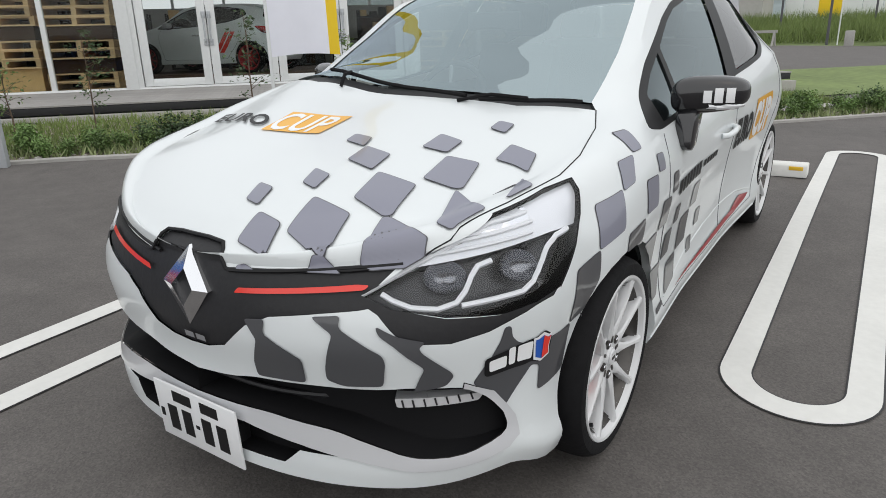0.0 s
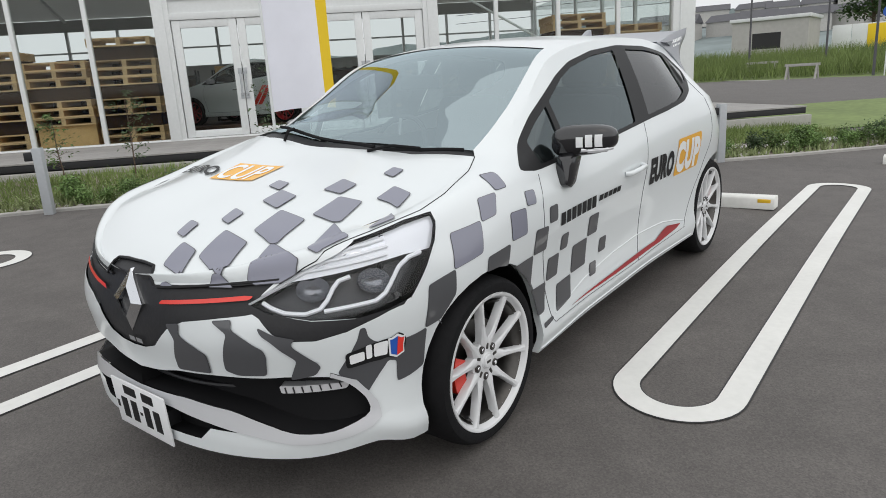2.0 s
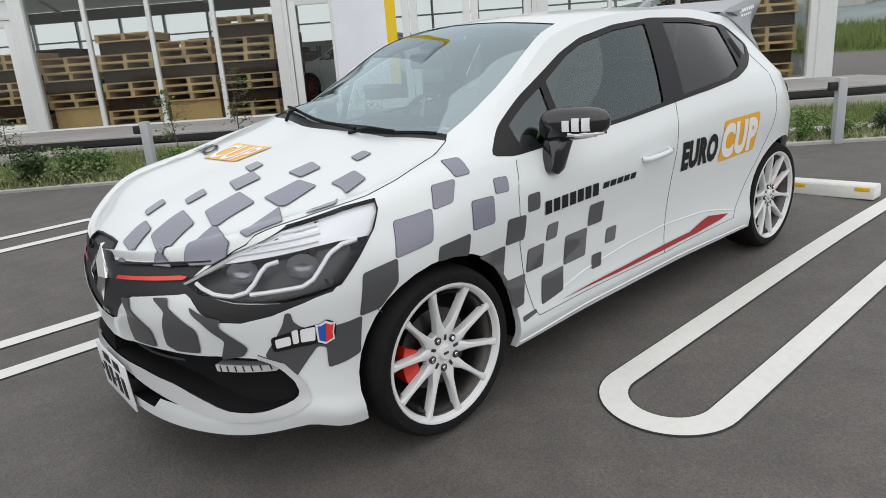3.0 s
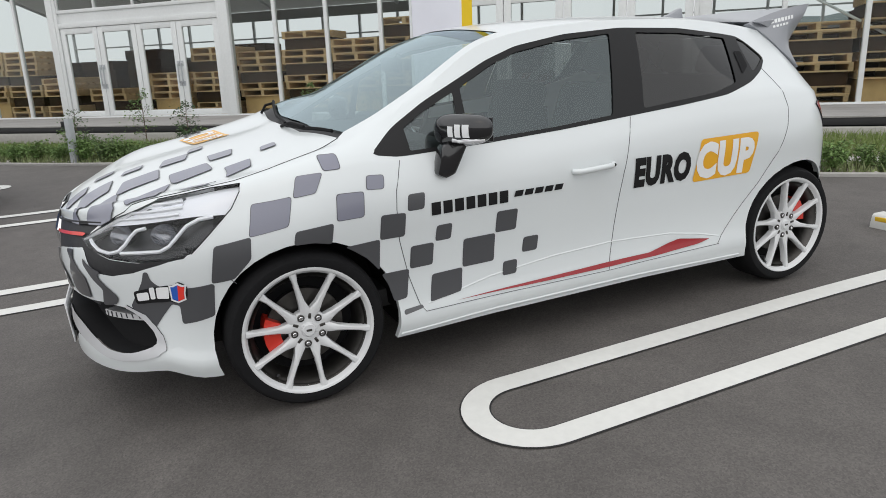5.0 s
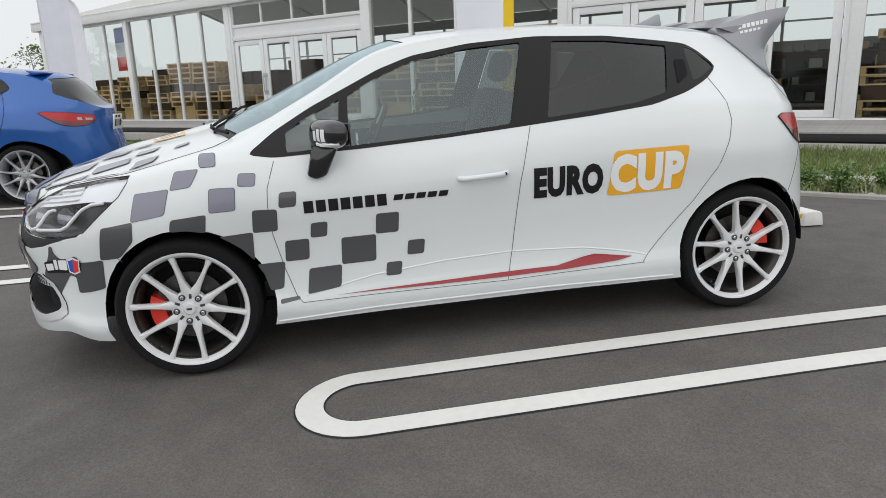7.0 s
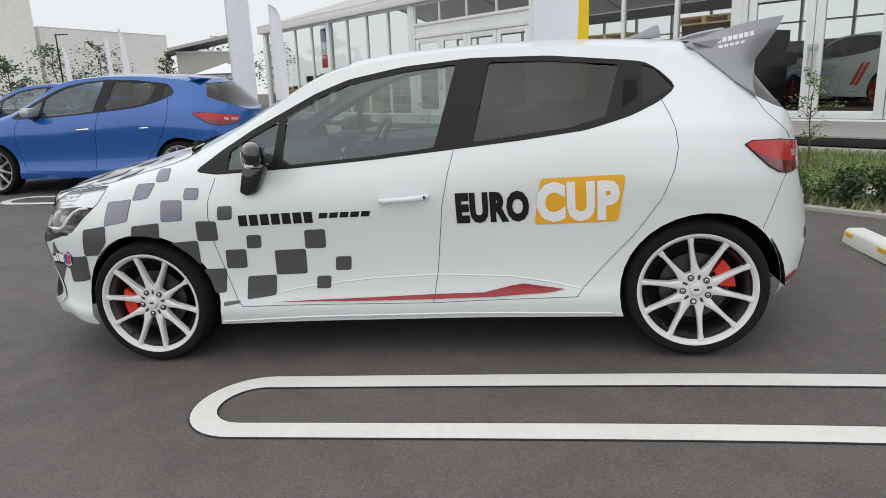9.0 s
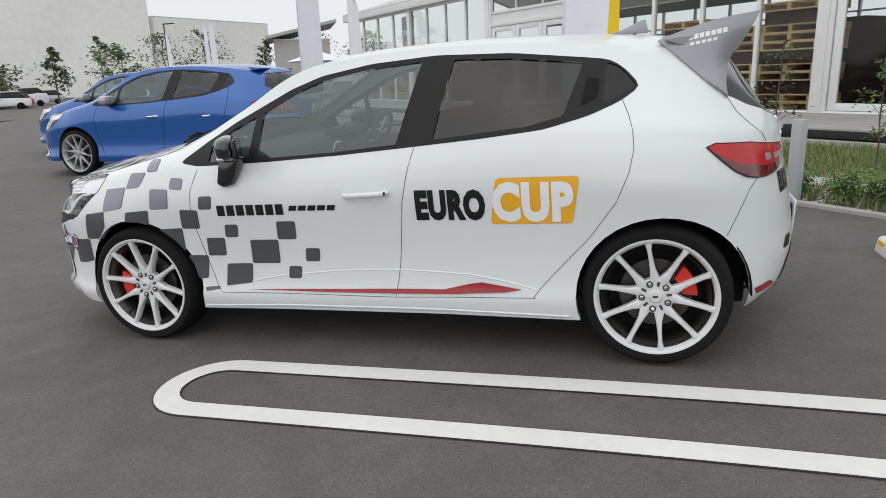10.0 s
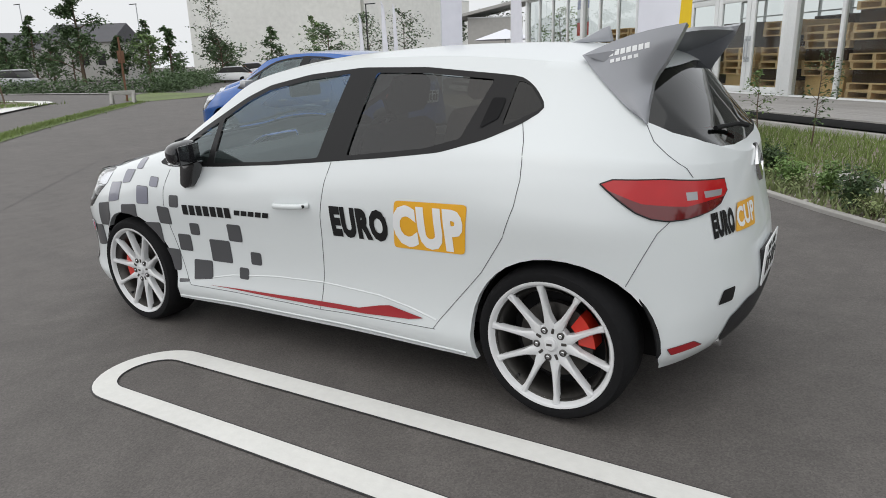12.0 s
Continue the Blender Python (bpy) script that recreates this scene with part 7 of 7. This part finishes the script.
def patch(name, pts, z, material, label, cat):
    """A flat piece of ground cover laid over the lie of the land, z above it."""
    bm = bmesh.new()
    bm.faces.new([bm.verts.new((x, y, 0)) for x, y in pts])
    for k in (0, 1):
        lo, hi = min(p[k] for p in pts), max(p[k] for p in pts)
        for w in stops(max(lo, -50), min(hi, 60), 1.0)[1:]:
            co, no = [0, 0, 0], [0, 0, 0]
            co[k], no[k] = w, 1
            bmesh.ops.bisect_plane(bm, geom=bm.verts[:] + bm.edges[:] + bm.faces[:], dist=1e-5, plane_co=co, plane_no=no)
    for v in bm.verts:
        v.co.z = lie(v.co.x, v.co.y) + z
    bm.normal_update()
    for f in bm.faces:
        if f.normal.z < 0:
            f.normal_flip()
    return tagged(part(name, bm, material), label, cat, kind="structure")


VERGE = ((-9.4, 1.2), (-12.2, 3.95), (-15.0, 6.6), (-20.6, 12.2), (-21.9, 13.7))
patch("verge", [(-9.0, 1.3), (-11.6, 3.85), (-14.6, 6.75), (-20.1, 12.3), (-21.8, 13.9), (-22.1, 13.5), (-21.0, 12.0), (-15.5, 6.4), (-12.9, 4.1), (-10.0, 1.2)], 0.012, M_GRASS, "narrow grass verge between lanes", "verge")
patch("lawn", [(-21.8, 13.8), (-22.5, 17.2), (-30, 28), (-45, 46), (-56, 48), (-43, 31.5), (-30.5, 19.6), (-24.2, 14.5)], 0.012, M_GRASS, "short green lawn by the hedge", "lawn")
patch("far_kerb", [(-62, 10.2), (-48, 14.5), (-40, 16.7), (-34, 18.2), (-29.5, 19.0), (-29.7, 19.5), (-34.2, 18.8), (-40.2, 17.3), (-48.2, 15.1), (-62, 10.9)], 0.04, M_CONC, "pale kerb before the hedge", "kerb")
patch("traffic_island", [(-19.9, 7.4), (-22.6, 9.7), (-24.9, 11.7), (-25.7, 12.3), (-26.8, 12.6), (-29, 12.3), (-36, 9.5), (-36, 2), (-24, 5.0)], 0.06, M_LINE, "island with a broad white kerb", "island")
patch("island_bed", [(-22.0, 7.9), (-24.6, 10.5), (-26.1, 11.7), (-27.5, 11.8), (-35, 8.8), (-35, 3), (-25, 5.6)], 0.075, M_SOIL, "dry soil and grass on the island", "soil")
patch("asphalt_joint", [(-4.4, 0.35), (-5.9, 1.97), (-7.74, 4.0), (-14.0, 10.1), (-20.0, 15.6), (-20.04, 15.64), (-14.04, 10.15), (-7.77, 4.02), (-5.93, 1.99), (-4.42, 0.36)], 0.0025, M_DARK, "dark tarred joint across the asphalt", "joint")


def verge_spot(rnd):
    x, y = along(VERGE, rnd.random())
    x, y = x + rnd.gauss(0, 0.16), y + rnd.gauss(0, 0.16)
    return Vector((x, y, lie(x, y) + 0.01))


def island_spot(rnd):
    x, y = -35 + 12 * rnd.random(), 4 + 7.5 * rnd.random()
    return Vector((x, y, lie(x, y) + 0.07)) if y < 10.2 + 0.75 * (x + 25) + 4 * (x < -27) and y > 5.6 - 0.3 * (x + 25) else None


grass_patch("island_grass", 34, 6000, island_spot, 0.12, 0.02, M_GRASS, "dry grass tufts on the island")


def stake_tree(x, y, seed):
    """A sapling tied between two wooden stakes."""
    t = tree("staked_tree", seed, 2.4, 0.45, 0.03, 260, 0.1, M_LEAFD, pose(x, y, 0), "young tree tied to wooden stakes on the island", 0.4, group="staked trees")
    for s in (-1, 1):
        part("stake", tube([(s * 0.4, 0, 0), (s * 0.16, 0, 1.1)], 0.035, 6), M_BARK, t)
    part("cross_bar", tube([(-0.26, 0.03, 0.9), (0.26, 0.03, 0.9)], 0.03, 6), M_BARK, t)


stake_tree(-27.0, 10.8, 301)
stake_tree(-30.5, 9.6, 302)


def far_car(x, y, turn, paint, label, van=0.0):
    c = thing("parked_car", label, "car", "cars behind the hedge", at=on_ground(x, y, turn))
    part("body", prism([(-2.0, 0.30), (2.0, 0.30), (2.05, 0.75), (1.9, 0.88 + van), (1.2, 0.95 + van), (-1.0, 0.95), (-1.85, 0.80), (-2.05, 0.6)], "y", -0.82, 0.82, 0.06), paint, c)
    part("cabin", prism([(-1.0, 0.93), (-0.35, 1.40 + van), (1.2, 1.45 + van), (1.85, 0.93 + van)], "y", -0.70, 0.70, 0.05), M_BOX, c, "dark glazed cabin")
    part("roof", prism([(-0.35, 1.40 + van), (-0.3, 1.47 + van), (1.2, 1.52 + van), (1.3, 1.44 + van)], "y", -0.68, 0.68, 0.02), paint, c)
    for wx in (-1.28, 1.28):
        for s in (-1, 1):
            tyre = add_lathe(bmesh.new(), [(0.0, -0.1), (0.2, -0.1), (0.3, -0.08), (0.3, 0.08), (0.0, 0.08)], 18)
            part("wheel", tyre, M_TYRE, c).location = (wx, s * 0.74, 0.30)


for x, y, turn, paint, label, van in ((-47.0, 39.5, 45, M_WFILM, "white car parked behind the hedge", 0.0), (-50.5, 43.0, 45, M_REDFAR, "orange car parked behind the hedge", 0.0), (-54.0, 48.0, 45, M_FLAG, "white van parked behind the hedge", 0.3),
                                     (-57.5, 53.5, 45, M_SILVER, "silver car parked behind the hedge", 0.0), (-50.0, 22.0, 20, M_SILVER, "silver car parked behind the hedge", 0.0)):
    far_car(x, y, turn, paint, label, van)


grass_patch("verge_grass", 33, 5000, verge_spot, 0.06, 0.012, M_GRASS, "tufts of grass on the verge")


def house(x, y, turn, w, dpt, h, roof, label, z=0.0):
    b = thing("house", label, "house", "far houses", at=pose(x, y, z, 0, 0, turn))
    part("wall", box(-w / 2, w / 2, -dpt / 2, dpt / 2, 0, h), M_BIRCH, b)
    part("roof", prism([(-dpt / 2 - 0.4, h), (dpt / 2 + 0.4, h), (0, h + roof)], "x", -w / 2 - 0.3, w / 2 + 0.3), M_ROOF, b)
    for k in (-0.28, 0.1, 0.34):
        part("window", box(w * k - 0.5, w * k + 0.5, -dpt / 2 - 0.03, -dpt / 2 + 0.03, h * 0.4, h * 0.75), M_BOX, b)
    return b


house(*far(-40.5, 18.9, 2.4), 60, 11, 9, 4.2, 2.4, "far grey house with a dark gabled roof")
house(*far(-33.5, 18.4, 2.4), 30, 9, 8, 4.6, 2.4, "far pale house with a dark gabled roof")
house(*far(-52.0, 18.0, 2.2), 60, 12, 10, 4.2, 2.8, "far grey house with a dark gabled roof")


def barrier(x, y, turn, w=2.0, h=0.85):
    b = thing("road_barrier", "pale A-frame road barrier standing by the road", "barrier", "road barriers", at=on_ground(x, y, turn))
    part("rail", box(-w / 2, w / 2, -0.06, 0.06, h - 0.16, h, 0.01), M_CONC, b)
    for s in (-1, 1):
        part("leg", tube([(s * w * 0.42, -0.3, 0), (s * w * 0.42, 0, h - 0.05)], 0.06, 6), M_CONC, b)
        part("leg", tube([(s * w * 0.42, 0.3, 0), (s * w * 0.42, 0, h - 0.05)], 0.06, 6), M_CONC, b)


barrier(-21.7, 12.9, 50, 0.95, 0.5)
sgn = thing("notice_post", "brown wooden notice board on a post", "sign", at=on_ground(-23.3, 14.1, 50))
part("post", tube([(0, 0, 0), (0, 0, 2.6)], 0.045, 6), M_NOTICE, sgn)
part("board", box(-0.13, 0.13, -0.03, 0.03, 1.55, 2.05, 0.01), M_NOTICE, sgn)

# ---- distance beyond the rear of the car park ----
patch("lawn", [(9.0, 0.9), (11.0, -0.35), (13.0, -1.7), (17.0, -3.4), (26.0, -3.5), (21.0, -0.9), (18.0, 1.0), (15.5, 2.2), (12.0, 3.0)], 0.02, M_GRASS, "short green lawn beyond the planting", "lawn")
patch("far_verge", [(42.5, -6), (43.5, 1), (45, 6.5), (54, 14), (70, 30), (90, 30), (90, -20), (48, -20)], 0.02, M_GRASS, "far grassy verge across the road", "verge")
patch("far_kerb", [(41.5, -6), (42.6, 1), (44.0, 6.7), (53, 14.3), (52.4, 14.6), (43.4, 7.0), (42.0, 1.2), (40.9, -6)], 0.03, M_CONC, "pale far kerb across the road", "kerb")


def bank_spot(rnd):
    t = rnd.random()
    x = 49 + 17 * t
    return Vector((x, rnd.uniform(-16, 24), 0.15 + 1.35 * t))


bank = bmesh.new()
bv = [[bank.verts.new((x, y, z)) for y in (-30, 0, 40)] for x, z in ((48, 0.01), (56, 0.7), (66, 1.5), (72, 1.6), (90, 1.6))]
for a, b in zip(bv, bv[1:]):
    for k in range(2):
        bank.faces.new((a[k], b[k], b[k + 1], a[k + 1]))
tagged(part("bank", bank, M_GRASS), "grassy bank across the road", "bank", kind="structure")
grass_patch("bank_grass", 44, 26000, bank_spot, 1.0, 0.03, M_GRASS, "tall wild grass on the far bank")
barrier(44.8, 5.9, 80, 2.0, 0.95)
barrier(53, 10.0, 75, 2.4, 1.2)
shed = thing("far_shed", "long low white shed across the road", "building", at=pose(67, 12.6, 1.5, 0, 0, 90))
part("wall", box(-3.2, 3.2, -6, 0, 0, 3.4), M_BIRCH, shed)
part("roof", box(-3.4, 3.4, -6.2, 0.2, 3.4, 3.7, 0.02), M_FRAME, shed)
part("window", box(-1.0, 1.4, -0.02, 0.03, 0.9, 2.3), M_BOX, shed)
wf = thing("site_fence", "long white panel fence with yellow signs", "fence", at=pose(73, -14, 1.55, 0, 0, 90))
for k in range(14):
    part("panel", box(1.6 * k, 1.6 * k + 1.56, -0.03, 0.03, 0, 2.6, 0.01), M_FRAME, wf)
for k in (12.0, 17.6):
    part("sign", box(k, k + 1.9, 0.04, 0.07, 0.4, 2.5, 0.01), M_FLAGY, wf, "yellow sign")
for k, (x, y, h) in enumerate(((56.5, 11.7, 8.5), (57.5, 6.5, 8.5), (48.2, 2.5, 7.0), (62, 0.5, 9))):
    p = thing("utility_pole", "dark utility pole with cross arms and wires", "pole", "utility poles", at=on_ground(x, y))
    part("pole", tube([(0, 0, 0), (0, 0, h)], 0.085, 8, 0.06), M_ROOF, p)
    for z in (h - 0.6, h - 1.3):
        part("cross_arm", box(-0.05, 0.05, -0.9, 0.9, z - 0.05, z + 0.05, 0.01), M_ROOF, p)
for z in (7.6, 7.2, 6.4):
    w = part("power_line", tube([(56.5, 40, z + 0.5), (56.5, 11.7, z), (57, 9, z - 0.25), (57.5, 6.5, z), (62, 0.5, z + 0.3), (66, -30, z)], 0.025, 5), M_DARK)
    tagged(w, "dark overhead power line", "cable", "power lines")
sp = thing("road_sign", "round blue road sign on a white post", "road sign", at=on_ground(47.9, 1.9))
part("post", tube([(0, 0, 0), (0, 0, 4.15)], 0.04, 8), M_FRAME, sp)
disc = bmesh.new()
bmesh.ops.create_cone(disc, cap_ends=True, segments=28, radius1=0.36, radius2=0.36, depth=0.03, matrix=Matrix.Translation((-0.09, 0, 3.75)) @ Matrix.Rotation(math.pi / 2, 4, "Y"))
part("disc", disc, M_SIGNB, sp, "round blue disc")
part("bar", box(-0.12, -0.108, -0.05, 0.05, 3.57, 3.93), M_FRAME, sp)
fb = thing("concrete_marker", "short pale concrete marker post", "marker", at=on_ground(46.5, 1.2))
part("post", box(-0.25, 0.25, -0.25, 0.25, 0, 0.9, 0.05), M_CONC, fb)
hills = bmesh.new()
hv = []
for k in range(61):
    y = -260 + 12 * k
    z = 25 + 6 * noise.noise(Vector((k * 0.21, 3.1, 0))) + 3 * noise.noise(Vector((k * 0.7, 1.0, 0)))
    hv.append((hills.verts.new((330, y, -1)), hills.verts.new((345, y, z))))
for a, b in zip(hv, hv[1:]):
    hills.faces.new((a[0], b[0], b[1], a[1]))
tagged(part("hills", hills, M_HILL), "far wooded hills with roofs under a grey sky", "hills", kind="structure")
hr = random.Random(3)
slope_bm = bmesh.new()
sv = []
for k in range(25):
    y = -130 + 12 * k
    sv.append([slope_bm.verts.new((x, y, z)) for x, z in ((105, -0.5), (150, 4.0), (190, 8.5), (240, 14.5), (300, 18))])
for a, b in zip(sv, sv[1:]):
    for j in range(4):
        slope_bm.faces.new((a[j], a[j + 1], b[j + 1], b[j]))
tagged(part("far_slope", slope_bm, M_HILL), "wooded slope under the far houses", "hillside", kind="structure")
for k in range(34):
    row = k % 2
    hx = (188 if row else 235) + hr.uniform(-8, 8)
    house(hx, -72 + 4.9 * k + hr.uniform(-2, 2), 90 + hr.uniform(-25, 25), hr.uniform(8, 11), 7, hr.uniform(3.5, 5.0), hr.uniform(1.6, 2.4), "far house with a dark roof on a slope", (7.2 if row else 13.0))
tree("tree", 140, 9.0, 3.2, 0.25, 5000, 0.45, M_LEAFD, pose(80, 1.5, 1.2), "large dark tree behind the far fence", 0.4)
tree("tree", 141, 8.0, 3.0, 0.25, 5000, 0.45, M_LEAFD, pose(80, 5.8, 1.2), "large dark tree behind the far fence", 0.45)
